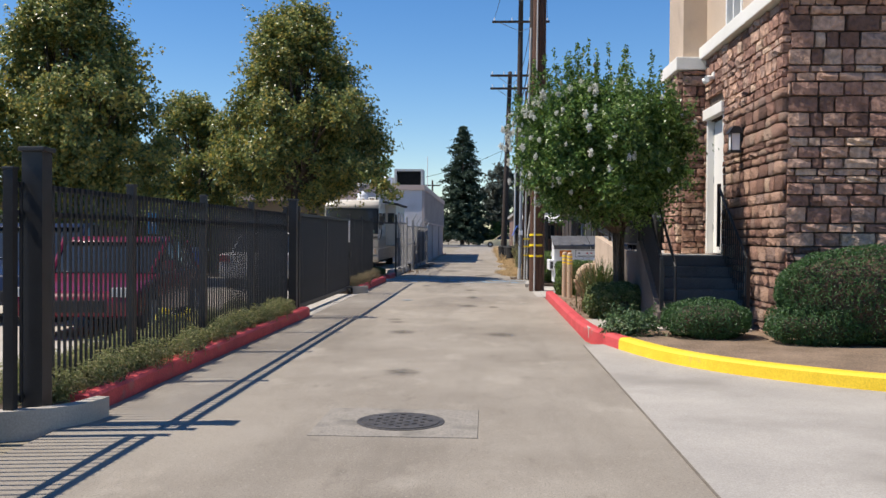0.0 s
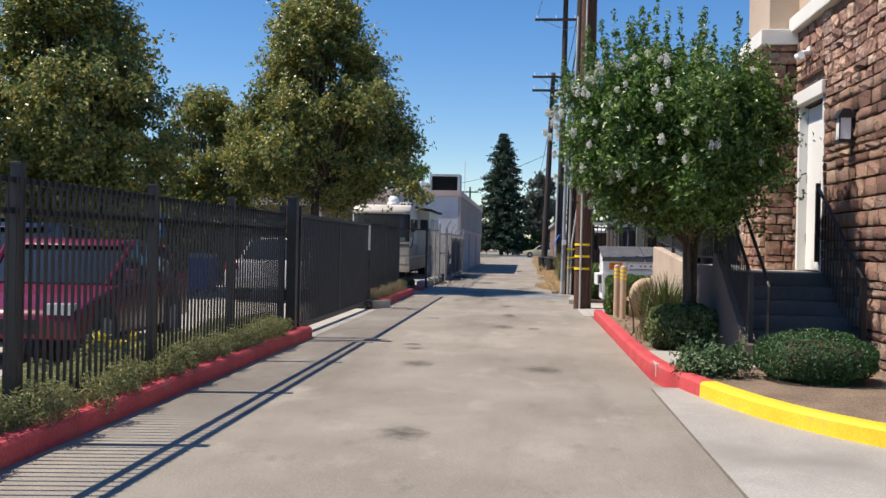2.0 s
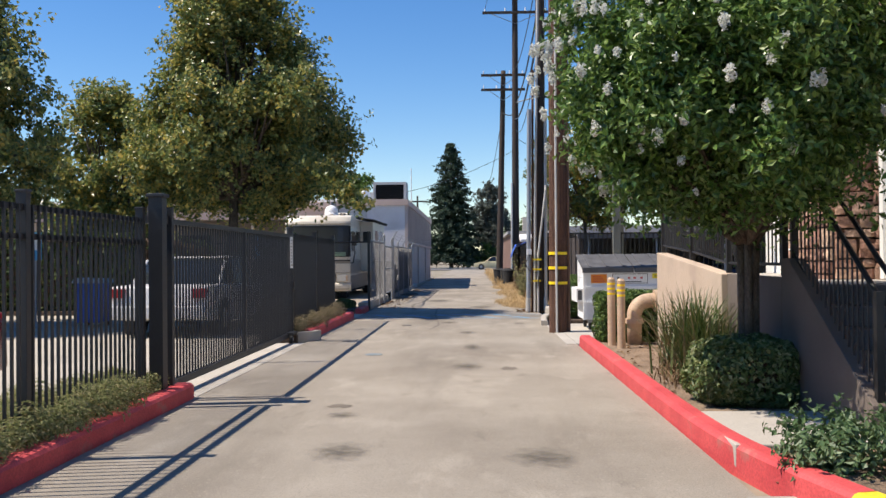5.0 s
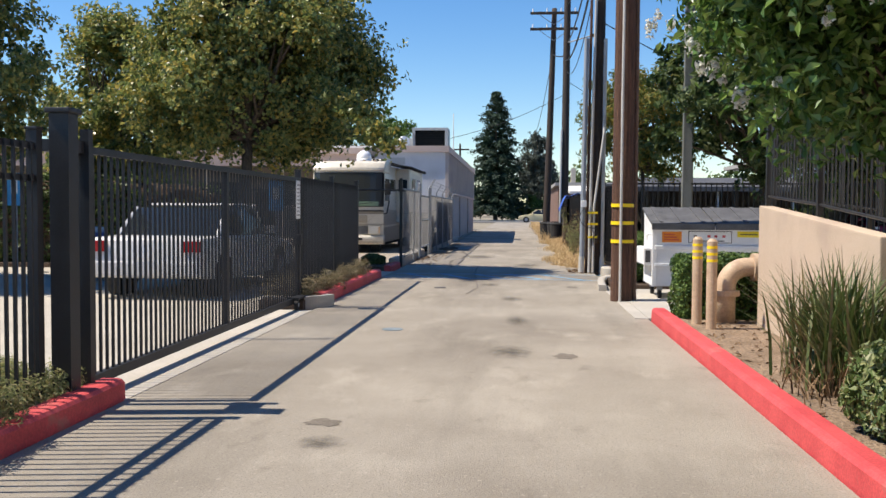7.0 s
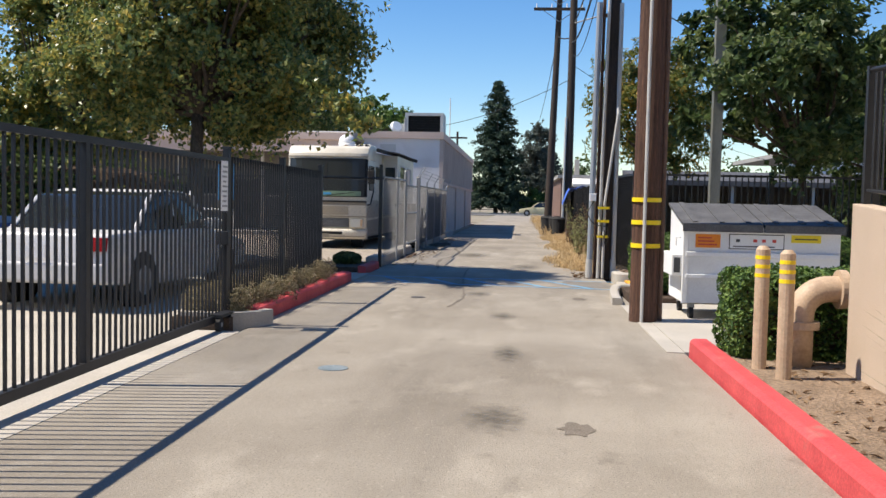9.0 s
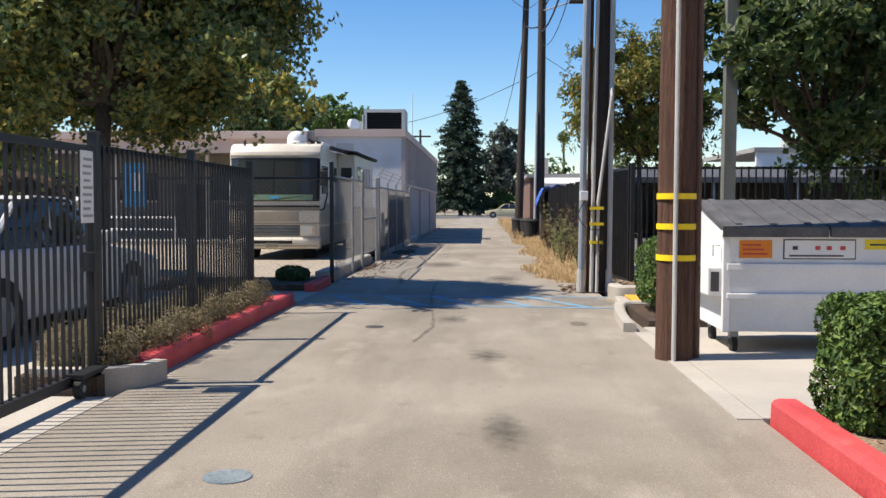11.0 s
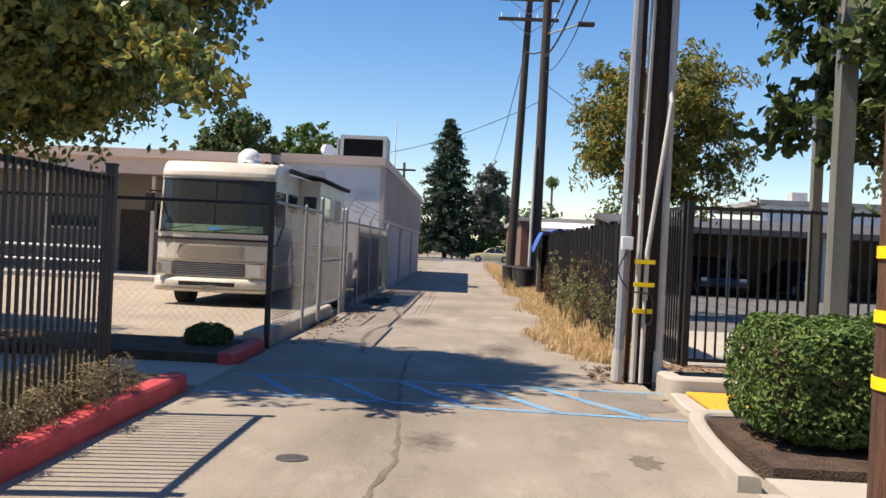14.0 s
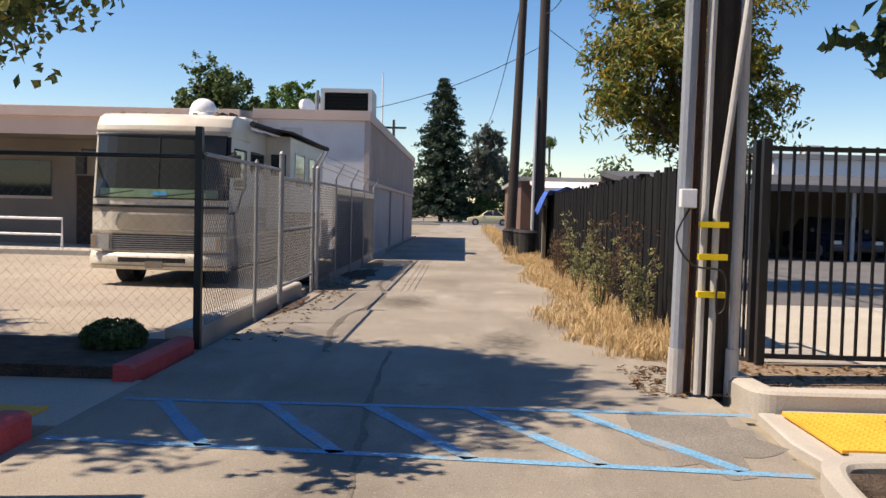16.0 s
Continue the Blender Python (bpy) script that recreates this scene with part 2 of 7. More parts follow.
PIPE_TAN = surface("tan_pipe_paint", (0.42, 0.30, 0.20), (0.52, 0.38, 0.26), 3, 50, 0.1, 0.6, 0.1, stain=(0.3, 0.2, 0.13), stain_scale=5, stain_at=(0.6, 0.75))
CONDUIT = surface("weathered_conduit", (0.40, 0.39, 0.37), (0.55, 0.54, 0.51), 4, 50, 0.12, 0.6, 0.1, stretch=(3, 3, 0.4))
CONDUIT_BLUE = surface("grey_blue_conduit", (0.22, 0.25, 0.29), (0.30, 0.33, 0.37), 3, 50, 0.12, 0.55, 0.1, stretch=(3, 3, 0.4))
BAND_YELLOW = surface("yellow_band", (0.85, 0.60, 0.01), (0.9, 0.66, 0.02), 4, 60, 0.06, 0.5, 0)
RUBBER = surface("rubber", (0.015, 0.015, 0.015), (0.03, 0.03, 0.03), 8, 80, 0.2, 0.85, 0.2)
RV_CREAM = surface("cream_motorhome_paint", (0.62, 0.57, 0.47), (0.70, 0.65, 0.55), 2, 50, 0.05, 0.4, 0.03, stain=(0.5, 0.45, 0.37), stain_scale=1.5, stain_at=(0.6, 0.8))
RV_TAN = surface("tan_motorhome_paint", (0.36, 0.31, 0.24), (0.42, 0.37, 0.29), 2, 50, 0.05, 0.4, 0.03)
GLASS_DARK = glass_material("dark_glass")
GLASS_GREEN = surface("green_sunshade", (0.14, 0.24, 0.16), (0.22, 0.33, 0.22), 4, 40, 0.1, 0.4, 0)
WALL_WHITE = surface("white_block_wall", (0.66, 0.65, 0.66), (0.74, 0.73, 0.73), 0.7, 30, 0.05, 0.9, 0.1, stain=(0.55, 0.53, 0.52), stain_scale=0.8, stain_at=(0.55, 0.8))
WALL_PINK = surface("pinkish_wall", (0.46, 0.38, 0.34), (0.54, 0.45, 0.40), 0.7, 30, 0.08, 0.9, 0.15, stain=(0.38, 0.31, 0.28), stain_scale=0.8, stain_at=(0.55, 0.8))
WALL_BEIGE = surface("beige_wall", (0.50, 0.44, 0.36), (0.58, 0.51, 0.42), 0.6, 30, 0.06, 0.9, 0.1)
FASCIA = surface("pink_fascia", (0.56, 0.42, 0.35), (0.66, 0.51, 0.43), 0.6, 30, 0.06, 0.85, 0.1)
# grey-brown that carries the shade under the eave and the carport roof
WALL_SHADE = surface("roof_shaded_wall", (0.17, 0.145, 0.125), (0.23, 0.20, 0.17), 0.6, 30, 0.1, 0.9, 0.1)
ROOF_GREY = surface("grey_roofing", (0.25, 0.24, 0.23), (0.34, 0.33, 0.31), 0.6, 30, 0.15, 0.9, 0.2)
DARK_FENCE = surface("dark_fence_boards", (0.008, 0.0085, 0.009), (0.017, 0.0175, 0.018), 3, 40, 0.3, 0.9, 0.3, stretch=(3, 3, 0.4), vary=0.25)
DARK_FENCE.node_tree.nodes["Principled BSDF"].inputs["Specular IOR Level"].default_value = 0.1
GREY_WOOD = surface("weathered_grey_boards", (0.22, 0.19, 0.16), (0.36, 0.32, 0.27), 4, 40, 0.3, 0.9, 0.4, stretch=(3, 3, 0.3), vary=0.2)
TARP = surface("blue_tarp", (0.03, 0.09, 0.42), (0.06, 0.15, 0.55), 4, 30, 0.2, 0.5, 0.3)
BLUE_PLASTIC = surface("blue_plastic", (0.02, 0.08, 0.33), (0.03, 0.11, 0.42), 3, 40, 0.1, 0.5, 0.05)
SIGN_BLUE = surface("blue_sign", (0.05, 0.32, 0.60), (0.07, 0.36, 0.66), 3, 40, 0.05, 0.5, 0)
CAR_RED = surface("dark_red_car_paint", (0.13, 0.008, 0.022), (0.16, 0.01, 0.028), 2, 50, 0.03, 0.25, 0)
CAR_SILVER = surface("silver_car_paint", (0.58, 0.57, 0.56), (0.64, 0.63, 0.62), 2, 50, 0.03, 0.3, 0)
CAR_NAVY = surface("dark_blue_car_paint", (0.012, 0.018, 0.04), (0.02, 0.027, 0.055), 2, 50, 0.03, 0.25, 0)
CAR_WHITE = surface("white_car_paint", (0.72, 0.72, 0.72), (0.78, 0.78, 0.78), 2, 50, 0.03, 0.3, 0)
CAR_CREAM = surface("cream_car_paint", (0.62, 0.52, 0.30), (0.70, 0.60, 0.36), 2, 50, 0.03, 0.35, 0)
TAIL_RED = surface("tail_lamp_red", (0.30, 0.01, 0.015), (0.36, 0.015, 0.02), 3, 50, 0.05, 0.2, 0)
LAMP_CLEAR = glass_material("clear_lamp", (0.55, 0.55, 0.52), 0.1)
LEAF_TREE = leaf_material("maple_leaves", [(0.07, 0.115, 0.045), (0.12, 0.18, 0.06), (0.205, 0.255, 0.085), (0.30, 0.325, 0.10), (0.39, 0.365, 0.105), (0.54, 0.40, 0.09)], 0.36, 0.34)
LEAF_DARK = leaf_material("dark_leaves", [(0.035, 0.066, 0.022), (0.065, 0.108, 0.035), (0.105, 0.157, 0.046), (0.19, 0.22, 0.08)], 0.5, 0.45)
LEAF_MYRTLE = leaf_material("myrtle_leaves", [(0.035, 0.085, 0.02), (0.07, 0.145, 0.028), (0.125, 0.22, 0.045), (0.24, 0.33, 0.085)], 0.35, 0.3)
BLOOM = leaf_material("white_blossom", [(0.62, 0.62, 0.56), (0.78, 0.78, 0.73)], 0.7, 0.4)
LEAF_HEDGE = leaf_material("hedge_leaves", [(0.023, 0.058, 0.013), (0.052, 0.111, 0.021), (0.098, 0.169, 0.031), (0.156, 0.234, 0.046)], 0.65, 0.2)
LEAF_BALL = leaf_material("clipped_shrub_leaves", [(0.02, 0.065, 0.02), (0.041, 0.105, 0.027), (0.068, 0.145, 0.037)], 0.5, 0.2)
LEAF_COVER = leaf_material("groundcover_leaves", [(0.15, 0.18, 0.07), (0.25, 0.275, 0.11), (0.36, 0.365, 0.16), (0.46, 0.40, 0.22)], 0.8, 0.35)
LEAF_COVER_DRY = leaf_material("dry_groundcover_leaves", [(0.14, 0.125, 0.07), (0.25, 0.215, 0.12), (0.35, 0.30, 0.18), (0.44, 0.36, 0.25)], 0.85, 0.35)
LEAF_STRAP = leaf_material("strap_leaves", [(0.035, 0.07, 0.018), (0.07, 0.115, 0.028), (0.13, 0.16, 0.05), (0.24, 0.19, 0.10)], 0.5, 0.2)
LEAF_AILANTHUS = leaf_material("yellowing_leaves", [(0.054, 0.088, 0.022), (0.121, 0.162, 0.034), (0.243, 0.243, 0.047), (0.459, 0.27, 0.047)], 0.55, 0.35)
NEEDLE = leaf_material("conifer_needles", [(0.013, 0.031, 0.018), (0.026, 0.055, 0.029), (0.044, 0.078, 0.039)], 0.7, 0.1)
NEEDLE_GREY = leaf_material("grey_green_leaves", [(0.05, 0.07, 0.055), (0.10, 0.12, 0.10), (0.15, 0.17, 0.145)], 0.7, 0.2)
STRAW = leaf_material("dry_grass_blades", [(0.40, 0.27, 0.125), (0.56, 0.40, 0.21), (0.68, 0.52, 0.30)], 0.8, 0.3)
HUSK = leaf_material("brown_leaves", [(0.09, 0.05, 0.025), (0.17, 0.10, 0.05), (0.24, 0.16, 0.09)], 0.9, 0.1)
WIRE = surface("wire", (0.012, 0.012, 0.012), (0.02, 0.02, 0.02), 4, 50, 0.1, 0.6, 0)
AC_GREY = surface("rooftop_unit_paint", (0.44, 0.44, 0.43), (0.54, 0.54, 0.52), 2, 50, 0.1, 0.6, 0.05)
AC_DARK = surface("dark_intake", (0.008, 0.008, 0.008), (0.014, 0.014, 0.014), 2, 50, 0.1, 0.9, 0)


# ---- building helpers ----
def thing(name, loc, label, category, group="", kind=""):
    ob = new(name)
    ob.empty_display_size = 0.2
    ob.location = loc
    return tagged(ob, label, category, group, kind)


def hang(ob, parent):
    if parent is not None:
        ob.parent = parent
        if parent.parent is None:
            ob.matrix_parent_inverse = Matrix.Translation(-Vector(parent.location))


def part(name, bm, material, parent=None, label="", smooth=False):
    me = bpy.data.meshes.new(name)
    bm.to_mesh(me)
    bm.free()
    me.materials.append(material)
    if smooth:
        for p in me.polygons:
            p.use_smooth = True
    ob = new(name, me)
    hang(ob, parent)
    if label:
        ob["label"] = label
    return ob


def raw(name, verts, faces, material, parent=None, label=""):
    me = bpy.data.meshes.new(name)
    me.from_pydata([tuple(v) for v in verts], [], faces)
    me.materials.append(material)
    me.update()
    ob = new(name, me)
    hang(ob, parent)
    if label:
        ob["label"] = label
    return ob


def solid(name, bm, material, label, category="", kind="", group="", smooth=False):
    return tagged(part(name, bm, material, None, "", smooth), label, category, group, kind)


def box(bm, x0, x1, y0, y1, z0, z1, bevel=0.0, m=None):
    r = bmesh.ops.create_cube(bm, size=1.0)
    vs = r["verts"]
    for v in vs:
        v.co = Vector((x0 + (v.co.x + 0.5) * (x1 - x0), y0 + (v.co.y + 0.5) * (y1 - y0), z0 + (v.co.z + 0.5) * (z1 - z0)))
        if m is not None:
            v.co = m @ v.co
    if bevel:
        es = list({e for v in vs for e in v.link_edges})
        bmesh.ops.bevel(bm, geom=es, offset=bevel, segments=2, affect="EDGES", profile=0.6)
    return bm


def B(*a, **k):
    return box(bmesh.new(), *a, **k)


def tube(bm, p0, p1, r0, r1=None, seg=10, caps=True):
    r1 = r0 if r1 is None else r1
    p0, p1 = Vector(p0), Vector(p1)
    d = p1 - p0
    m = Matrix.Translation((p0 + p1) / 2) @ d.to_track_quat("Z", "Y").to_matrix().to_4x4()
    bmesh.ops.create_cone(bm, cap_ends=caps, segments=seg, radius1=r0, radius2=r1, depth=d.length, matrix=m)
    return bm


def T(*a, **k):
    return tube(bmesh.new(), *a, **k)


def run(bm, pts, r, seg=8):
    """One swept tube along points."""
    P = [Vector(p) for p in pts]
    rings = []
    side = None
    for i, p in enumerate(P):
        d = (P[min(i + 1, len(P) - 1)] - P[max(i - 1, 0)]).normalized()
        if side is None:
            side = d.orthogonal().normalized()
        side = (side - d * side.dot(d)).normalized()
        up = d.cross(side)
        rings.append([bm.verts.new(p + (side * math.cos(2 * math.pi * k / seg) + up * math.sin(2 * math.pi * k / seg)) * r) for k in range(seg)])
    for a, b in zip(rings, rings[1:]):
        for k in range(seg):
            bm.faces.new((a[k], a[(k + 1) % seg], b[(k + 1) % seg], b[k]))
    bm.faces.new(list(reversed(rings[0])))
    bm.faces.new(rings[-1])
    return bm


def prism(poly, axis, lo, hi, bm=None):
    """A polygon of pairs pushed along one axis: 'x' takes (y, z) pairs, 'y' (x, z), 'z' (x, y)."""
    bm = bm or bmesh.new()
    def at(p, c):
        return {"x": (c, p[0], p[1]), "y": (p[0], c, p[1]), "z": (p[0], p[1], c)}[axis]
    a = [bm.verts.new(at(p, lo)) for p in poly]
    b = [bm.verts.new(at(p, hi)) for p in poly]
    bm.faces.new(a)
    bm.faces.new(list(reversed(b)))
    for i in range(len(poly)):
        j = (i + 1) % len(poly)
        bm.faces.new((a[i], b[i], b[j], a[j]))
    bmesh.ops.recalc_face_normals(bm, faces=bm.faces)
    return bm


def round_edges(bm, w, seg=2):
    bmesh.ops.bevel(bm, geom=list(bm.edges), offset=w, segments=seg, affect="EDGES", profile=0.6)
    return bm


rng = np.random.default_rng(7)


def leaves(points, normals, length, width, jitter=0.5, droop=0.0, fold=True):
    """Verts and faces of many small leaves: folded kite shapes at points, facing roughly along normals."""
    n = len(points)
    nr = normals + rng.normal(0, jitter, (n, 3))
    nr /= np.linalg.norm(nr, axis=1, keepdims=True) + 1e-9
    a = rng.normal(0, 1, (n, 3))
    a[:, 2] -= droop
    a -= nr * (a * nr).sum(1, keepdims=True)
    a /= np.linalg.norm(a, axis=1, keepdims=True) + 1e-9
    s = np.cross(nr, a)
    L = length * rng.uniform(0.6, 1.35, (n, 1))
    W = width * rng.uniform(0.6, 1.3, (n, 1))
    base = points - a * L * 0.5
    tip = points + a * L * 0.5 - nr * L * 0.12
    lift = nr * W * 0.18
    left = points + s * W * 0.5 + lift
    right = points - s * W * 0.5 + lift
    v = np.empty((n * 4, 3))
    v[0::4], v[1::4], v[2::4], v[3::4] = base, right, tip, left
    f = [(i, i + 1, i + 2, i + 3) for i in range(0, n * 4, 4)] if not fold else [t for i in range(0, n * 4, 4) for t in ((i, i + 1, i + 2), (i, i + 2, i + 3))]
    return v, f


def blob_points(centres, n, shell=0.35):
    """Points and outward normals in a set of ellipsoid clumps (cx, cy, cz, rx, ry, rz)."""
    c = np.array(centres, float)
    w = c[:, 3] * c[:, 4] * c[:, 5]
    k = rng.choice(len(c), n, p=w ** 0.75 / (w ** 0.75).sum())
    d = rng.normal(0, 1, (n, 3))
    d /= np.linalg.norm(d, axis=1, keepdims=True)
    r = 1 - shell * rng.random((n, 1)) ** 1.6
    r *= 1 + rng.normal(0, 0.06, (n, 1))
    return c[k, :3] + d * r * c[k, 3:], d


def crown(name, centres, n, length, width, mat, parent, label="", shell=0.5, droop=0.2):
    p, d = blob_points(centres, n, shell)
    v, f = leaves(p, d, length, width, 0.55, droop)
    return raw(name, v, f, mat, parent, label)


def twigs(name, centres, n, length, width, mat, parent, label="", per=22, reach=1.25, spread=0.2, lift=0.35):
    """A leafy crown of many short twigs that grow out of the clumps, each strung with leaves."""
    c = np.array(centres, float)
    mid = c[:, :3].mean(0)
    w = c[:, 3] * c[:, 4]
    m = max(1, n // per)
    k = rng.choice(len(c), m, p=w / w.sum())
    out = c[k, :3] - mid
    out /= np.linalg.norm(out, axis=1, keepdims=True) + 1e-6
    d = rng.normal(0, 0.6, (m, 3)) + out * 0.55
    d[:, 2] += lift * rng.uniform(-0.3, 1.4, m)
    d /= np.linalg.norm(d, axis=1, keepdims=True)
    base = c[k, :3] + rng.normal(0, 0.35, (m, 3)) * c[k, 3:]
    L = c[k, 3] * reach * rng.uniform(0.35, 1.35, m)
    u = rng.random((m, per)) ** 0.8
    p = base[:, None] + d[:, None] * (L[:, None] * u)[..., None]
    p[..., 2] -= 0.12 * (L[:, None] * u ** 2)
    p = p + rng.normal(0, 1, p.shape) * (spread * c[k, 3])[:, None, None] * (1.15 - 0.7 * u)[..., None]
    nr = np.repeat(d * 0.25 + out * 0.4 + np.array([0, 0, 0.4]), per, axis=0)
    v, f = leaves(p.reshape(-1, 3), nr, length, width, 0.5, 0.4)
    return raw(name, v, f, mat, parent, label)


def clumps(centre, radii, count, size, taper=0.0, seed=1, flat=0.8):
    """Clump ellipsoids that fill an uneven crown; taper narrows it towards the top."""
    g = np.random.default_rng(seed)
    out = []
    while len(out) < count:
        d = g.normal(0, 1, 3)
        d /= np.linalg.norm(d)
        r = g.random() ** 0.4
        p = d * r
        if p[2] > 0 and math.hypot(p[0], p[1]) > 1 - taper * p[2]:
            continue
        s = size * g.uniform(0.6, 1.3)
        out.append((centre[0] + p[0] * radii[0], centre[1] + p[1] * radii[1], centre[2] + p[2] * radii[2], s, s, s * flat))
    return out


def egg(centre, radius, z0, z1, count, size, seed, low=0.25):
    """Clumps of an egg-shaped crown, widest a quarter of the way up."""
    g = np.random.default_rng(seed)
    out = []
    for i in range(count):
        h = g.random() ** 1.15
        k = min(1.0, ((h + 0.06) / low) ** 0.5) * (1 - max(0, h - low) / (1 - low)) ** 0.5
        a, r = g.random() * 6.283, g.random() ** 0.28
        k *= 1 + 0.13 * math.sin(2 * a + 9 * h + seed) + 0.11 * math.sin(5 * a - 13 * h + seed)
        s = size * g.uniform(0.6, 1.25)
        out.append((centre[0] + math.cos(a) * r * k * radius, centre[1] + math.sin(a) * r * k * radius, z0 + (z1 - z0) * h + g.normal(0, 0.1), s, s, s * 0.8))
    return out


def limbs(parent, base, fork, targets, r0, mat, name="trunk"):
    bm = T(base, fork, r0, r0 * 0.75, 10)
    g = np.random.default_rng(3)
    for t in targets:
        t = Vector(t)
        mid = Vector(fork).lerp(t, 0.5) + Vector(g.normal(0, 0.06, 3)) * (t - Vector(fork)).length
        tube(bm, fork, mid, r0 * 0.5, r0 * 0.3, 7)
        tube(bm, mid, t, r0 * 0.3, r0 * 0.08, 6)
    return part(name, bm, mat, parent, "", True)


# ---- ground ----
FENCE_X = -3.8
KERB_L, KERB_R = -3.5, 0.82
solid("ground", B(-900, 900, -700, 1500, -0.4, -0.06), FARGROUND, "dry earth ground reaching to the horizon", "ground", "structure")
solid("road", B(KERB_L, KERB_R, -40, 113, -0.3, 0.0), ALLEY, "worn tan-grey alley paving with stains and cracks", "alley", "structure")
solid("driveway", B(0.755, 30, -40, 11.0, -0.3, 0.004), DRIVE, "pale concrete driveway slab beside the alley", "driveway", "structure")
solid("parking_ground", B(-60, FENCE_X - 0.45, -40, 27.0, -0.3, -0.004), LOT, "pale concrete parking lot behind the fence", "parking lot", "structure")
solid("gate_apron", B(FENCE_X - 0.45, KERB_L, 14.72, 20.5, -0.3, 0.004), CONCRETE, "pale concrete strip under the sliding gate", "pavement", "structure")
solid("parking_ground_2", B(-60, KERB_L - 0.15, 29.9, 70, -0.3, 0.03), DUSTY, "sunlit dusty lot where the motorhome is parked", "parking lot", "structure")
solid("parking_ground_3", B(1.5, 70, 36.0, 112, -0.3, -0.006), ASPHALT, "dark asphalt parking lot behind the iron fence", "parking lot", "structure")
solid("road_2", B(-300, 300, 113.0, 127, -0.3, -0.008), ASPHALT, "grey cross street at the end of the alley", "street", "structure")
solid("pavement", B(-300, 300, 127.0, 130, -0.3, 0.12), CONCRETE, "pale concrete pavement across the street", "pavement", "structure")
solid("bin_pad", B(KERB_R + 0.004, 5.5, 20.06, 24.38, -0.3, 0.012), CONCRETE, "pale concrete pad under the white bin", "pad", "structure")
solid("gutter_strip", B(KERB_R - 0.16, KERB_R, 20.06, 24.0, -0.25, 0.008), CONCRETE, "pale concrete edge strip beside the alley", "gutter", "structure")
solid("planting_soil", B(KERB_R + 0.15, 16, 13.3, 19.95, -0.3, 0.10), EARTH, "bare brown soil of the planting bed", "soil", "structure")
solid("parking_ground_4", B(1.5, 70, 29.6, 36.0, -0.3, -0.004), LOT, "pale concrete strip behind the iron fence", "parking lot", "structure")
solid("verge", B(KERB_R, 1.5, 29.0, 112.5, -0.3, 0.012), EARTH, "dry earth verge with straw along the dark fence", "verge", "structure")
solid("side_drive", B(-20, KERB_L, 26.9, 28.4, -0.3, 0.002), LOT, "shaded concrete crossing between two kerbs", "drive", "structure")


def strip(pts, width, z0, z1, bevel=0.03):
    """A kerb along points (its front foot), of that width to the right of the way that it runs; the top edge is rounded."""
    P = [Vector((x, y, 0)) for x, y in pts]
    prof = [(0, z0), (0.012, z1 - bevel), (0.02 + bevel * 0.4, z1 - bevel * 0.25), (0.03 + bevel, z1), (width, z1), (width, z0)]
    bm = bmesh.new()
    rows = []
    for i, p in enumerate(P):
        d = (P[min(i + 1, len(P) - 1)] - P[max(i - 1, 0)]).normalized()
        s = Vector((d.y, -d.x, 0))
        rows.append([bm.verts.new(p + s * a + Vector((0, 0, z))) for a, z in prof])
    k = len(prof)
    for a, b in zip(rows, rows[1:]):
        for j in range(k):
            bm.faces.new((a[j], b[j], b[(j + 1) % k], a[(j + 1) % k]))
    bm.faces.new(rows[0])
    bm.faces.new(list(reversed(rows[-1])))
    bmesh.ops.recalc_face_normals(bm, faces=bm.faces)
    return bm


def bend(points, n=10):
    """Catmull-Rom through the points."""
    out = []
    P = [points[0]] + list(points) + [points[-1]]
    for i in range(1, len(P) - 2):
        a, b, c, d = (np.array(p, float) for p in P[i - 1:i + 3])
        for t in np.linspace(0, 1, n, endpoint=False):
            out.append(tuple(0.5 * ((2 * b) + (c - a) * t + (2 * a - 5 * b + 4 * c - d) * t * t + (3 * b - a - 3 * c + d) * t ** 3)))
    out.append(tuple(points[-1]))
    return out


def cut(lo, hi, x, step=3.0):
    """Straight kerb points with small unevenness."""
    k = max(2, int((hi - lo) / 0.75))
    return [(x + 0.006 * math.sin(i * 2.1), lo + (hi - lo) * i / k) for i in range(k + 1)]


kerb_run = bend([(0.84, 20.0), (0.83, 17.0), (0.82, 14.2), (0.84, 12.4), (0.94, 11.4), (1.12, 10.5)])
solid("kerb_right_red", strip(list(reversed(kerb_run)), 0.16, -0.3, 0.15), RED_PAINT, "bright red painted kerb curving round the planting bed", "kerb", "structure")
kerb_run2 = bend([(1.12, 10.5), (1.40, 9.55), (1.78, 8.82), (2.4, 8.12), (3.3, 7.5), (5.0, 6.9), (8.0, 6.4), (14.0, 6.2)])
solid("kerb_right_yellow", strip(list(reversed(kerb_run2)), 0.16, -0.3, 0.15), YELLOW_PAINT, "yellow painted kerb curving into the driveway", "kerb", "structure")
bed = [(x + 0.12, y + 0.10) for x, y in kerb_run[24:]] + [(x + 0.08, y + 0.14) for x, y in kerb_run2[3:]] + [(14.0, 13.3), (0.95, 13.3)]
solid("planting_soil_2", prism([(x, y) for x, y in bed], "z", -0.3, 0.115), EARTH, "bare brown earth bed in front of the stone building", "soil", "structure")
solid("walkway", B(0.9, 3.1, 11.72, 13.0, 0.0, 0.146, 0.01), CONCRETE, "pale concrete walk from the kerb to the steps", "walkway", "structure")

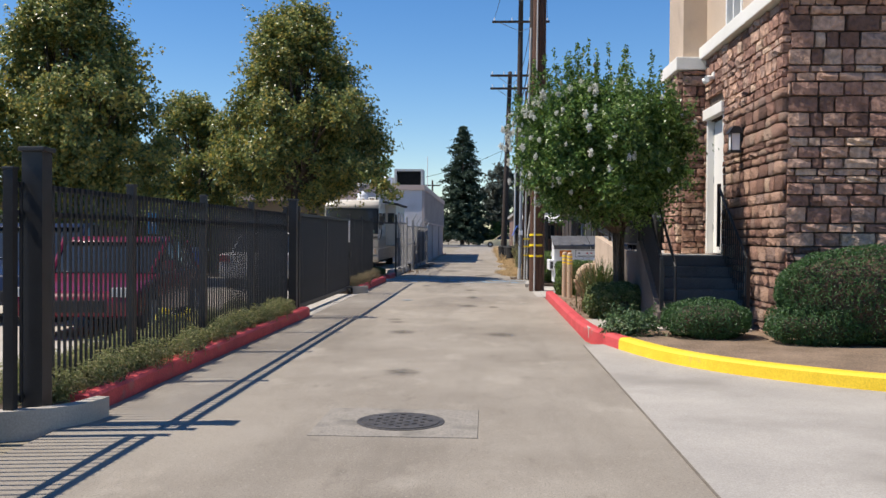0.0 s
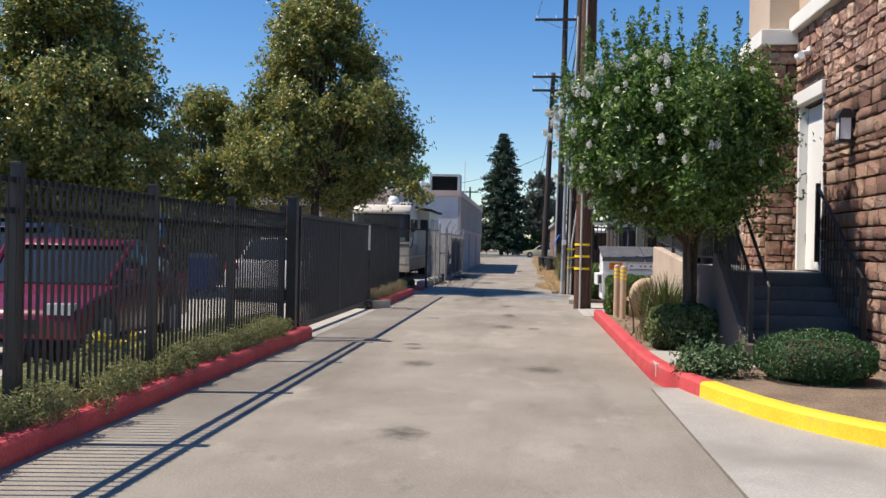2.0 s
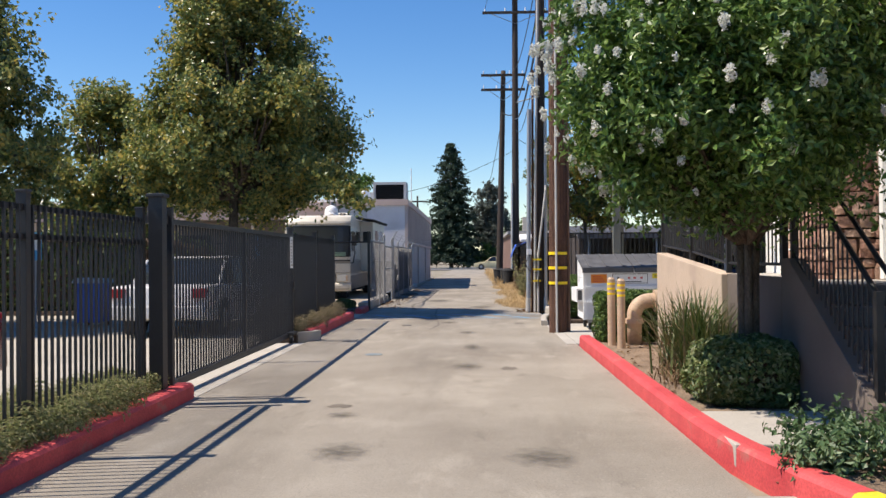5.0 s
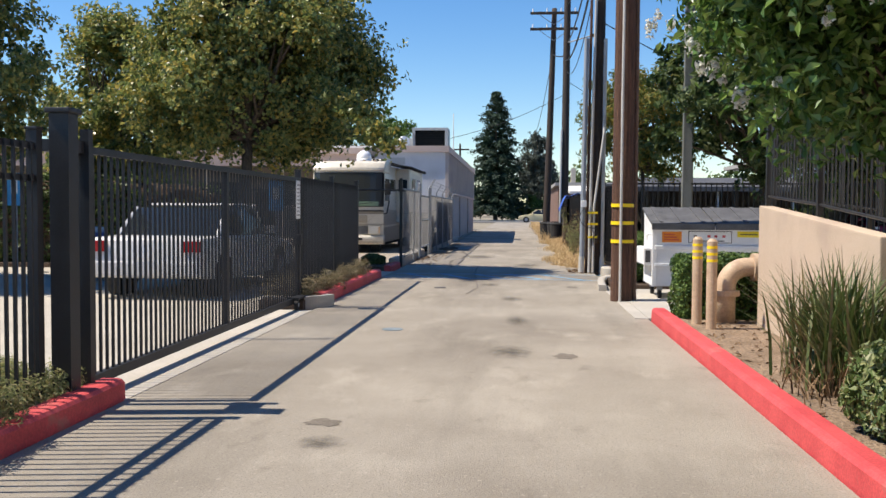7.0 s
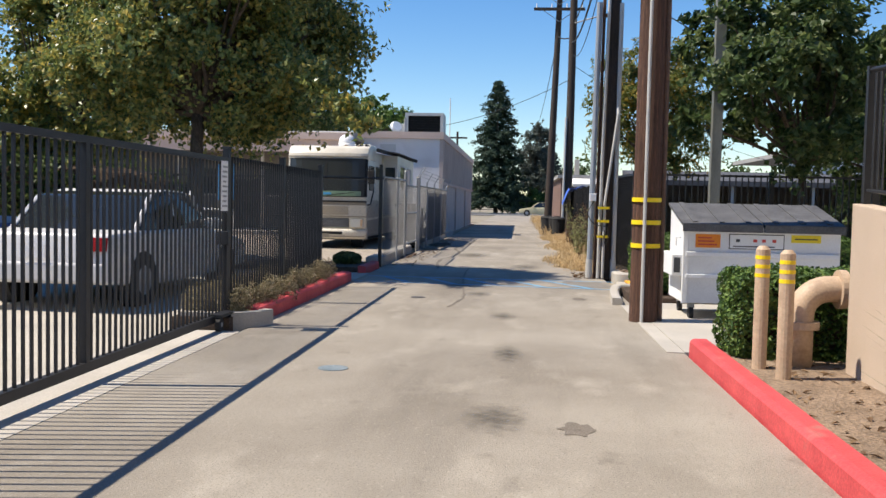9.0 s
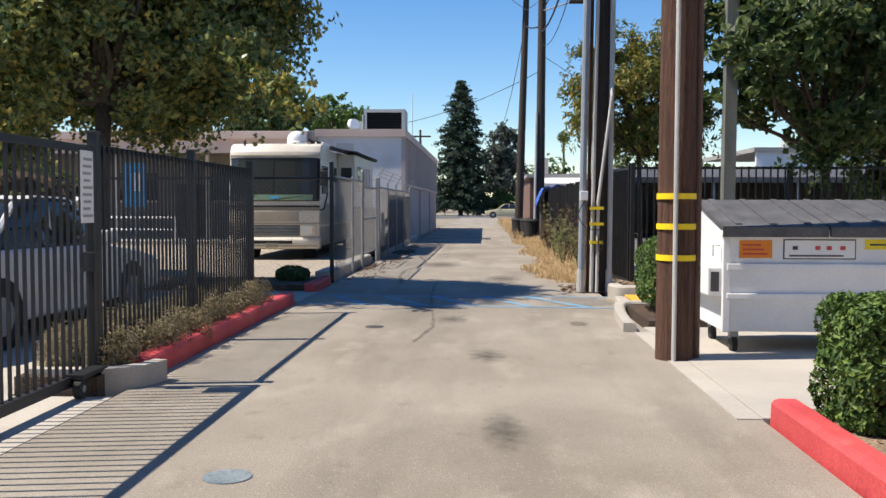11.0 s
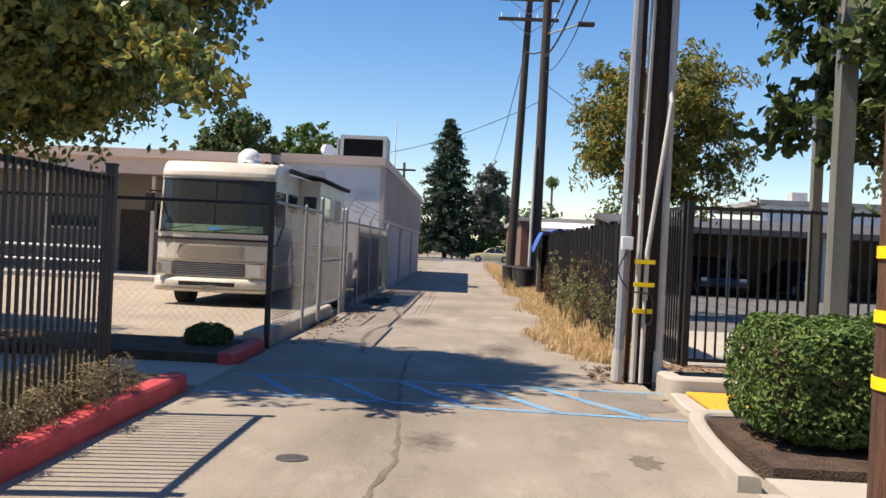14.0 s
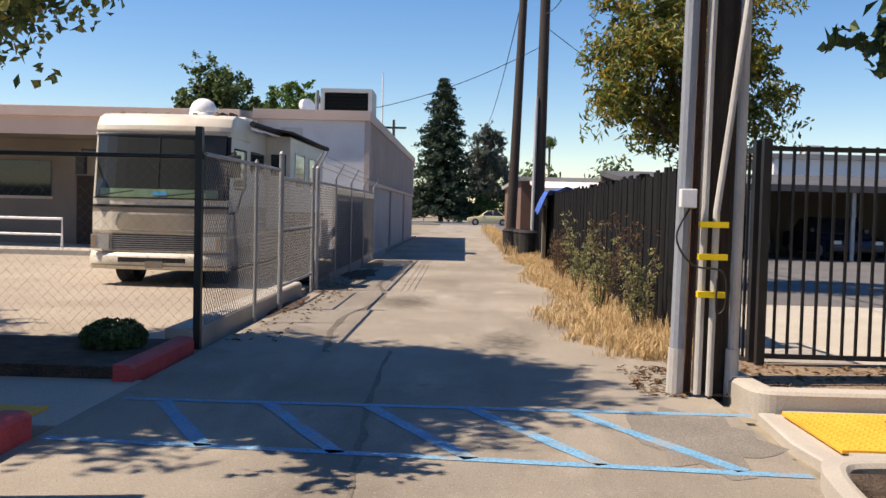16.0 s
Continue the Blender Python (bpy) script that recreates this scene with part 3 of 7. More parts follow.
solid("kerb_left_red", strip(list(reversed(cut(6.0, 14.75, KERB_L))), 0.17, -0.3, 0.15), RED_PAINT, "faded red painted kerb beside the planted strip", "kerb", "structure")
solid("kerb_left_end", strip(bend([(-5.2, 5.25), (-4.4, 5.32), (-3.85, 5.48), (-3.58, 5.70), (-3.5, 6.0)]), 0.17, -0.3, 0.15), CONCRETE, "bare grey rounded kerb end", "kerb", "structure")
solid("kerb_left_red_2", strip(list(reversed(cut(21.2, 26.6, KERB_L))), 0.17, -0.3, 0.16), RED_PAINT, "red painted kerb beside the second planted strip", "kerb", "structure")
solid("kerb_left_end_2", strip(bend([(-4.2, 20.86), (-3.85, 20.86), (-3.6, 20.95), (-3.5, 21.2)]), 0.17, -0.3, 0.16), CONCRETE, "bare grey kerb end beside the gate", "kerb", "structure")
solid("kerb_left_red_3", strip(list(reversed(cut(28.3, 29.9, KERB_L - 0.04))), 0.16, -0.3, 0.13), RED_PAINT, "short faded red kerb in the tree's shade", "kerb", "structure")
solid("kerb_left_wall", strip(list(reversed(cut(29.9, 35.6, KERB_L - 0.07))), 0.26, -0.3, 0.20), CONCRETE, "low bare concrete kerb under the chain-link fence", "kerb", "structure")
solid("kerb_left_wall_2", strip(list(reversed(cut(38.6, 50.5, KERB_L - 0.07))), 0.26, -0.3, 0.16), CONCRETE, "low bare concrete kerb along the fence", "kerb", "structure")
solid("planter_soil", B(FENCE_X - 0.45, KERB_L - 0.15, 5.6, 14.72, -0.3, 0.11), MULCH, "dark soil under the groundcover strip", "soil", "structure")
solid("planter_soil_2", B(FENCE_X - 0.45, KERB_L - 0.15, 20.6, 26.6, -0.3, 0.12), MULCH, "dark soil under the second groundcover strip", "soil", "structure")
solid("planter_soil_3", B(-16, KERB_L - 0.1, 28.4, 29.9, -0.3, 0.10), MULCH, "dark shaded soil bed in front of the lot", "soil", "structure")
solid("crossing_pad", B(-4.7, -3.75, 26.75, 27.35, 0.0, 0.02), PAD_YELLOW, "worn yellow tactile pad in the shade", "tactile pad", "structure")

# right-hand kerbs, ramp and beds past the bin
solid("kerb_ramp_edge", strip([(0.98, 26.28), (0.92, 27.0), (0.98, 27.82)], 0.12, -0.3, 0.012, 0.01), CONCRETE, "flush pale concrete edge of the ramp", "kerb", "structure")
solid("ramp_floor", B(1.0, 1.16, 26.3, 27.8, -0.3, 0.008), CONCRETE, "pale concrete at the foot of the ramp", "ramp", "structure")
solid("kerb_corner", strip(bend([(2.4, 27.86), (1.35, 27.84), (1.02, 27.9), (0.95, 28.2), (0.94, 28.72)], 6), 0.17, -0.3, 0.16), CONCRETE, "pale concrete kerb corner behind the ramp", "kerb", "structure")
solid("bed_back", B(1.08, 12, 28.0, 29.55, -0.3, 0.10), EARTH, "brown earth bed with dry leaves under the iron fence", "soil", "structure")
solid("kerb_hedge", strip(bend([(1.9, 26.26), (1.15, 26.24), (0.92, 26.1), (0.80, 25.4), (0.74, 24.7), (0.70, 24.02)], 6), 0.15, -0.3, 0.10), CONCRETE, "pale concrete kerb round the hedge bed", "kerb", "structure")
solid("bed_hedge", B(0.88, 4.0, 24.4, 26.12, -0.3, 0.075), MULCH, "dark mulch under the clipped hedge", "soil", "structure")
solid("walk_slab", B(1.16, 6, 26.3, 27.82, -0.3, 0.03), CONCRETE, "pale concrete walk behind the tactile pad", "walkway", "structure")

tact = thing("tactile_pad", (1.2, 26.7, 0.03), "bright yellow tactile paving pad on the ramp", "tactile pad")
part("plate", B(1.12, 2.05, 26.72, 27.72, 0.02, 0.045, 0.004), PAD_YELLOW, tact)
dome = bmesh.new()
tube(dome, (1.165, 26.76, 0.045), (1.165, 26.76, 0.052), 0.013, 0.008, 6)
d0 = part("dome", dome, PAD_YELLOW, tact)
for i in range(15):
    for j in range(16):
        if i or j:
            o = d0.copy()
            scene.collection.objects.link(o)
            o.location = (0.06 * i, 0.06 * j, 0)

# painted hatching across the alley
hatch = thing("crossing_lines", (-1.3, 27.0, 0.0), "worn blue painted crossing lines on the alley", "road marking", kind="structure")


def line(a, b, w, name="line"):
    a, b = Vector((*a, 0)), Vector((*b, 0))
    d = (b - a).normalized()
    s = Vector((-d.y, d.x, 0)) * w / 2
    n = max(2, int((b - a).length / 0.4))
    pts = [a.lerp(b, i / n) for i in range(n + 1)]
    bm = bmesh.new()
    lo = [bm.verts.new(p - s * (1 + 0.1 * math.sin(3.7 * i)) + Vector((0, 0, 0.004))) for i, p in enumerate(pts)]
    hi = [bm.verts.new(p + s * (1 + 0.1 * math.cos(2.9 * i)) + Vector((0, 0, 0.004))) for i, p in enumerate(pts)]
    for i in range(n):
        bm.faces.new((lo[i], lo[i + 1], hi[i + 1], hi[i]))
    return part(name, bm, BLUE_PAINT, hatch)


line((-3.45, 26.62), (0.80, 26.30), 0.085)
line((-3.40, 27.72), (0.92, 27.76), 0.085)
for ax, ay, bx, by in ((-0.30, 27.70, 0.46, 26.36), (-0.98, 27.70, -0.28, 26.40), (-1.68, 27.68, -1.0, 26.44), (-2.38, 27.68, -1.74, 26.48), (-3.1, 27.66, -2.5, 26.54)):
    line((ax, ay), (bx, by), 0.10)

# manholes, caps and cracks
mh = thing("manhole_cover", (-1.12, 5.93, 0.0), "round cast-iron manhole cover in a square concrete collar", "manhole cover")
collar = B(-1.72, -0.55, 5.42, 6.42, -0.05, 0.005)
part("collar", collar, surface("collar_concrete", (0.22, 0.20, 0.17), (0.31, 0.28, 0.235), 3, 60, 0.25, 0.9, 0.3, stain=(0.14, 0.13, 0.11), stain_scale=3, stain_at=(0.5, 0.7)), mh)
part("ring", T((-1.12, 5.93, -0.03), (-1.12, 5.93, 0.009), 0.325, 0.325, 40), IRON, mh)
part("lid", T((-1.12, 5.93, -0.02), (-1.12, 5.93, 0.014), 0.29, 0.288, 40), IRON, mh)
stud = None
for i in range(-4, 5):
    for j in range(-4, 5):
        if i * i + j * j < 19 and (i + j) % 2 == 0:
            if stud is None:
                stud = part("stud", B(-1.135 + i * 0.055, -1.105 + i * 0.055, 5.915 + j * 0.055, 5.945 + j * 0.055, 0.012, 0.019), IRON, mh)
                si, sj = i, j
            else:
                o = stud.copy()
                scene.collection.objects.link(o)
                o.location = ((i - si) * 0.055, (j - sj) * 0.055, 0)


def disc(name, x, y, r, mat, label, category):
    bm = bmesh.new()
    tube(bm, (x, y, -0.02), (x, y, 0.006), r, r * 0.96, 24)
    return solid(name, bm, mat, label, category)


disc("valve_cap", -2.13, 24.3, 0.105, IRON, "small round iron valve cap set in the paving", "valve cap")
disc("valve_cap", -2.18, 18.7, 0.125, surface("faded_blue_cap", (0.12, 0.16, 0.18), (0.2, 0.24, 0.26), 6, 60, 0.3, 0.8, 0.2), "small round faded blue valve cap in the paving", "valve cap")
STAIN = surface("oil_stain", (0.125, 0.105, 0.08), (0.18, 0.152, 0.12), 5, 80, 0.3, 0.85, 0.2)


def patch(x, y, rx, ry, seed, name="paving_stain", mat=STAIN, label="dark uneven stain on the alley paving"):
    g = random.Random(seed)
    bm = bmesh.new()
    vs = []
    for i in range(22):
        a = 2 * math.pi * i / 22
        k = 1 + g.uniform(-0.35, 0.25)
        vs.append(bm.verts.new((x + rx * k * math.cos(a), y + ry * k * math.sin(a), 0.003)))
    bm.faces.new(vs)
    return solid(name, bm, mat, label, "stain")


for i, (x, y, rx, ry) in enumerate(((-0.35, 17.0, 0.10, 0.16), (-2.0, 14.2, 0.12, 0.10), (0.15, 24.7, 0.10, 0.2))):
    patch(x, y, rx, ry, 20 + i)


for i, (x, y, rx, ry) in enumerate(((-3.3, 37.2, 0.32, 1.1), (-3.2, 40.4, 0.34, 1.6), (-3.3, 44.0, 0.28, 1.8), (-3.45, 34.0, 0.16, 1.3))):
    patch(x, y, rx, ry, 40 + i, "leaf_litter", MULCH if i % 2 else EARTH, "brown earth and leaf litter along the fence foot")
PATCH_GREY = surface("newer_grey_asphalt", (0.165, 0.148, 0.125), (0.215, 0.195, 0.165), 2.5, 80, 0.35, 0.9, 0.4, distance=0.01)
patch(0.42, 27.1, 0.42, 0.75, 51, "asphalt_patch", PATCH_GREY, "greyer newer asphalt patch beside the ramp")


def smudge_material():
    """Oil and tyre grime soaked into the paving: a dull dark film, broken and thinning out towards its edge."""
    m, n, l, b = shader("grime_film", 0.85)
    b.inputs["Base Color"].default_value = (0.10, 0.088, 0.07, 1)
    tc, mp, gr = n.new("ShaderNodeTexCoord"), n.new("ShaderNodeMapping"), n.new("ShaderNodeTexGradient")
    gr.gradient_type = "SPHERICAL"
    l.new(tc.outputs["UV"], mp.inputs[0])
    l.new(mp.outputs[0], gr.inputs[0])
    nz = n.new("ShaderNodeTexNoise")
    nz.inputs["Scale"].default_value, nz.inputs["Detail"].default_value = 9.0, 6.0
    l.new(tc.outputs["Object"], nz.inputs[0])
    mul = n.new("ShaderNodeMath")
    mul.operation = "MULTIPLY"
    l.new(gr.outputs["Fac"], mul.inputs[0])
    l.new(nz.outputs[0], mul.inputs[1])
    rg = n.new("ShaderNodeMapRange")
    rg.inputs[1].default_value, rg.inputs[2].default_value, rg.inputs[4].default_value = 0.16, 0.5, 0.55
    l.new(mul.outputs[0], rg.inputs[0])
    tr, mix = n.new("ShaderNodeBsdfTransparent"), n.new("ShaderNodeMixShader")
    l.new(rg.outputs[0], mix.inputs[0])
    l.new(tr.outputs[0], mix.inputs[1])
    l.new(b.outputs[0], mix.inputs[2])
    l.new(mix.outputs[0], n["Material Output"].inputs[0])
    return m


GRIME = smudge_material()
for k, (x, y, rx, ry) in enumerate(((-1.7, 12.2, 0.32, 0.5), (-0.85, 17.2, 0.3, 0.6), (-0.3, 12.0, 0.35, 0.5), (-1.9, 13.7, 0.2, 0.25), (-0.8, 19.7, 0.2, 0.7), (-0.9, 22.4, 0.25, 0.6), (-1.35, 8.4, 0.3, 0.45), (-1.3, 25.0, 0.3, 0.6), (-1.9, 35.0, 0.7, 1.6), (-0.6, 31.0, 0.5, 1.2))):
    ring = [(rx * math.cos(a) * (1 + 0.12 * math.sin(3 * a + k)), ry * math.sin(a) * (1 + 0.12 * math.cos(2 * a + k)), 0.0) for a in np.linspace(0, 6.283, 28, endpoint=False)]
    ob = raw("grime_spot", ring, [tuple(range(28))], GRIME)
    ob.location = (x, y, 0.005)
    uv = ob.data.uv_layers.new(name="spot")
    for loop in ob.data.loops:
        v = ring[loop.vertex_index]
        uv.data[loop.index].uv = (v[0] / rx / 1.1, v[1] / ry / 1.1)
    tagged(ob, "soft dark grime smudge on the alley paving", "stain", "", "structure")



def crack(pts, w, seed, name="paving_crack"):
    g = random.Random(seed)
    bm = bmesh.new()
    P = bend(pts, 8)
    lo, hi = [], []
    for x, y in P:
        k = w * g.uniform(0.4, 1.4)
        x += g.uniform(-0.02, 0.02)
        lo.append(bm.verts.new((x - k, y, 0.0035)))
        hi.append(bm.verts.new((x + k, y, 0.0035)))
    for i in range(len(P) - 1):
        bm.faces.new((lo[i], hi[i], hi[i + 1], lo[i + 1]))
    return solid(name, bm, STAIN, "dark crack filled with tar in the paving", "crack", "structure")


crack([(-1.62, 23.2), (-1.5, 24.4), (-1.58, 25.9), (-1.72, 28.0), (-1.75, 30.2)], 0.02, 1)
crack([(-2.35, 30.0), (-2.55, 32.5), (-2.3, 35.5), (-2.6, 38.5), (-2.3, 43.0), (-2.6, 47.0)], 0.035, 2)
crack([(-3.1, 35.0), (-3.0, 37.2), (-2.4, 37.6)], 0.03, 3)
solid("paving_seam", B(0.738, 0.754, -20, 10.9, -0.02, 0.005), STAIN, "straight dark seam between alley and driveway", "seam", "structure")

# ---- stone building ----
WX, SY = 3.22, 10.95
bld = thing("stone_building", (WX, 13, 0), "two-storey building with ledge-stone base and tan stucco above", "building", kind="structure")
DY0, DY1, DZ0, DZ1 = 13.86, 14.86, 1.11, 3.33
bm = bmesh.new()
box(bm, WX + 0.05, WX + 0.35, SY + 0.05, DY0, -0.3, 4.38)
box(bm, WX + 0.05, WX + 0.35, DY1, 15.05, -0.3, 4.38)
box(bm, WX + 0.05, WX + 0.35, DY0, DY1, DZ1, 4.38)
box(bm, WX + 0.05, WX + 0.35, DY0, DY1, -0.3, DZ0)
part("wall_west", bm, MORTAR, bld)
part("wall_south", B(WX + 0.35, 16, SY + 0.05, SY + 0.35, -0.3, 4.38), MORTAR, bld)
part("wall_west_wing", B(2.83, 3.6, 15.1, 16.3, -0.3, 4.22), MORTAR, bld)
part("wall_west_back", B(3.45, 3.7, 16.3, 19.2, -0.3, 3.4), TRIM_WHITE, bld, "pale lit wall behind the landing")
part("wall_north", B(3.95, 16, 19.2, 19.5, -0.3, 8.4), STUCCO, bld)
part("wall_back_upper", B(3.95, 4.2, 16.3, 19.2, -0.3, 8.4), STUCCO, bld, "tan stucco set-back wall")
part("wall_upper_wing", B(2.84, 3.6, 15.1, 16.3, 4.46, 8.4), STUCCO, bld, "tan stucco upper wall")
bm = bmesh.new()
box(bm, WX + 0.02, WX + 0.3, SY + 0.02, 12.9, 4.62, 8.4)
box(bm, WX + 0.02, WX + 0.3, 13.8, 15.1, 4.62, 8.4)
box(bm, WX + 0.02, WX + 0.3, 12.9, 13.8, 6.3, 8.4)
part("wall_upper_west", bm, STUCCO, bld, "tan stucco upper wall")
part("wall_upper_south", B(WX + 0.3, 16, SY + 0.02, SY + 0.3, 4.62, 8.4), STUCCO, bld, "tan stucco upper wall")
part("roof", B(2.7, 16.2, 10.7, 19.6, 8.4, 8.7), ROOF_GREY, bld)
win = part("window", B(WX + 0.12, WX + 0.14, 12.9, 13.8, 4.62, 6.3), GLASS_DARK, bld)
bm = bmesh.new()
for a in ((12.9, 12.97, 4.62, 6.3), (13.73, 13.8, 4.62, 6.3), (12.97, 13.73, 6.23, 6.3), (13.33, 13.38, 4.62, 6.23)):
    box(bm, WX + 0.0, WX + 0.12, *a)
part("window_frame", bm, DOOR_WHITE, win, "white window frame")
bm = bmesh.new()
box(bm, WX - 0.12, WX + 0.2, SY - 0.12, 15.08, 4.40, 4.61, 0.015)
part("trim_west", bm, TRIM_WHITE, bld, "cream moulded band")
part("trim_south", B(WX + 0.2, 16, SY - 0.12, SY + 0.2, 4.40, 4.61, 0.015), TRIM_WHITE, bld, "cream moulded band")
part("trim_wing", B(2.70, 3.3, 14.97, 16.42, 4.23, 4.45, 0.015), TRIM_WHITE, bld, "cream moulded band")
# door
door = part("door", B(WX + 0.10, WX + 0.145, DY0 + 0.02, DY1 - 0.02, DZ0 + 0.01, DZ1 - 0.02, 0.006), DOOR_WHITE, bld, "white flush steel door, closed")
bm = bmesh.new()
box(bm, WX - 0.01, WX + 0.1, DY0 - 0.06, DY0 + 0.02, DZ0, DZ1 + 0.02)
box(bm, WX - 0.01, WX + 0.1, DY1 - 0.02, DY1 + 0.06, DZ0, DZ1 + 0.02)
part("door_frame", bm, DOOR_WHITE, bld, "white door frame")
part("door_header", B(WX - 0.07, WX + 0.12, DY0 - 0.12, DY1 + 0.12, DZ1 + 0.022, DZ1 + 0.2, 0.012), TRIM_WHITE, bld, "cream door lintel")
bm = T((WX + 0.1, DY0 + 0.10, 2.27), (WX + 0.04, DY0 + 0.10, 2.27), 0.03)
tube(bm, (WX + 0.05, DY0 + 0.10, 2.27), (WX + 0.05, DY0 + 0.22, 2.27), 0.012)
part("door_handle", bm, GALV, door, "metal lever handle")
for hz in (1.5, 2.3, 3.1):
    part("hinge", B(WX + 0.09, WX + 0.105, DY1 - 0.035, DY1 - 0.015, hz, hz + 0.11), GALV, door)
# wall lamp
lamp = thing("wall_lantern", (WX, 12.75, 2.6), "black square wall lantern with frosted glass", "wall lamp")
bm = B(WX - 0.03, WX + 0.03, 12.69, 12.81, 2.72, 2.98)
box(bm, WX - 0.14, WX - 0.03, 12.735, 12.765, 2.94, 2.97)
part("bracket", bm, BLACK_STEEL, lamp)
part("glass", B(WX - 0.185, WX - 0.055, 12.685, 12.815, 2.66, 2.9), LABEL_WHITE, lamp, "frosted glass box")
bm = prism([(WX - 0.22, 2.9), (WX - 0.02, 2.9), (WX - 0.08, 3.0), (WX - 0.16, 3.0)], "y", 12.65, 12.85)
for a in (-0.19, -0.06):
    for b in (12.68, 12.81):
        box(bm, WX + a, WX + a + 0.012, b, b + 0.012, 2.65, 2.9)
box(bm, WX - 0.2, WX - 0.04, 12.67, 12.83, 2.62, 2.65)
part("cage", bm, BLACK_STEEL, lamp)
cam_l = thing("floodlight", (WX, 14.5, 4.0), "small white twin floodlight on the stone wall", "flood light")
part("base", B(WX - 0.03, WX + 0.04, 14.42, 14.58, 3.98, 4.1, 0.01), DOOR_WHITE, cam_l)
part("head", T((WX - 0.03, 14.46, 4.02), (WX - 0.14, 14.40, 3.97), 0.035, 0.055, 12), DOOR_WHITE, cam_l)
part("head", T((WX - 0.03, 14.54, 4.02), (WX - 0.14, 14.62, 3.97), 0.035, 0.055, 12), DOOR_WHITE, cam_l)

# ---- landing, steps and retaining wall ----
solid("landing", B(1.96, 3.46, 13.72, 18.9, -0.3, 1.10), CONCRETE, "pale concrete landing at the top of the steps", "landing", "structure")
steps = thing("steps", (2.6, 12.0, 0.1), "concrete steps rising to a landing, dark grey with the shade in their colour", "steps", kind="structure")
# concrete darkened to hold the shade that lies on the stair
STEP_SHADED = surface("shaded_step_concrete", (0.085, 0.082, 0.08), (0.135, 0.13, 0.125), 2, 70, 0.25, 0.9, 0.2)
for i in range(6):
    part("step", B(2.02, WX + 0.03, 12.03 + 0.28 * i, 13.716, 0.0 if i == 0 else 0.15 + 0.158 * i, 0.15 + 0.158 * (i + 1), 0.012), STEP_SHADED, steps)
rw = prism([(15.4, -0.3), (18.75, -0.3), (18.75, 1.40), (15.4, 1.16)], "x", 1.80, 1.955)
round_edges(rw, 0.012)
solid("retaining_wall", rw, STUCCO, "tan stucco retaining wall with a sloping top", "wall", "structure")
# wall and stair cheek get their shade from the darkened stucco
solid("retaining_wall_2", B(1.86, 1.955, 13.72, 15.4, -0.3, 1.16, 0.008), STUCCO_SHADED, "stucco wall with the tree's shade put into its dark colour", "wall", "structure")
solid("stair_cheek", round_edges(prism([(11.95, -0.2), (13.72, -0.2), (13.72, 1.32), (13.55, 1.32), (11.95, 0.35)], "x", 1.86, 2.0), 0.01), STUCCO_SHADED, "stucco cheek wall beside the steps, shade put into its dark colour", "wall", "structure")


def picket_rail(name, pts, height, pick, mat, label, gap=0.1, posts=True, bottom=0.1, r=0.008):
    """A railing along points (x, y, z of its foot): two rails, posts at the points, and each picket."""
    base = thing(name, pts[0], label, "railing")
    for a, b in zip(pts, pts[1:]):
        a, b = Vector(a), Vector(b)
        u = Vector((0, 0, 1))
        part("top_rail", T(a + u * height, b + u * height, 0.02, 0.02, 8), mat, base)
        part("bottom_rail", T(a + u * bottom, b + u * bottom, 0.014, 0.014, 6), mat, base)
        n = int((b - a).length / gap)
        for i in range(1, n):
            p = a.lerp(b, i / n)
            part("picket", T(p + u * bottom, p + u * height, r, r, 5), mat, base)
    if posts:
        for p in pts:
            p = Vector(p)
            part("post", B(p.x - 0.025, p.x + 0.025, p.y - 0.025, p.y + 0.025, p.z, p.z + height + 0.03), mat, base)
    return base


picket_rail("stair_railing", [(1.93, 12.0, 0.15), (1.93, 13.6, 1.26)], 0.92, 0.1, BLACK_STEEL, "black iron stair railing with pickets")
picket_rail("landing_railing", [(1.90, 13.75, 1.17), (1.88, 15.4, 1.17), (1.88, 17.0, 1.30), (1.88, 18.7, 1.40)], 1.0, 0.1, BLACK_STEEL, "black iron railing along the top of the retaining wall")
picket_rail("landing_railing", [(1.95, 18.72, 1.40), (3.05, 18.72, 1.26)], 1.0, 0.1, BLACK_STEEL, "black iron railing across the end of the landing")
hr = thing("wall_railing", (3.12, 12.0, 0.15), "black iron railing between the steps and the stone wall", "railing")
part("top_rail", T((3.12, 12.05, 1.05), (3.12, 13.7, 2.18), 0.02), BLACK_STEEL, hr)
part("post", B(3.095, 3.145, 13.66, 13.71, 1.24, 2.22), BLACK_STEEL, hr)
part("post", B(3.095, 3.145, 12.03, 12.08, 0.15, 1.1), BLACK_STEEL, hr)
for i in range(1, 15):
    y = 12.06 + i * 0.11
    part("picket", T((3.12, y, 0.2 + (y - 12.0) * 0.62), (3.12, y, 1.05 + (y - 12.05) * 0.685), 0.008, 0.008, 5), BLACK_STEEL, hr)
gr = thing("handrail", (2.06, 12.0, 0.15), "bent black steel handrail at the foot of the steps", "handrail")
part("rail", run(bmesh.new(), [(2.10, 11.92, 0.15), (2.10, 11.92, 0.98), (2.10, 12.0, 1.05), (2.10, 13.6, 2.15)], 0.02), BLACK_STEEL, gr)


# ---- left fence and sliding gate ----
def picket_mesh(h, w=0.019):
    me = bpy.data.meshes.new("picket")
    bm = B(-w / 2, w / 2, -w / 2, w / 2, 0, h)
    bm.to_mesh(me)
    bm.free()
    me.materials.append(DARK_STEEL)
    return me


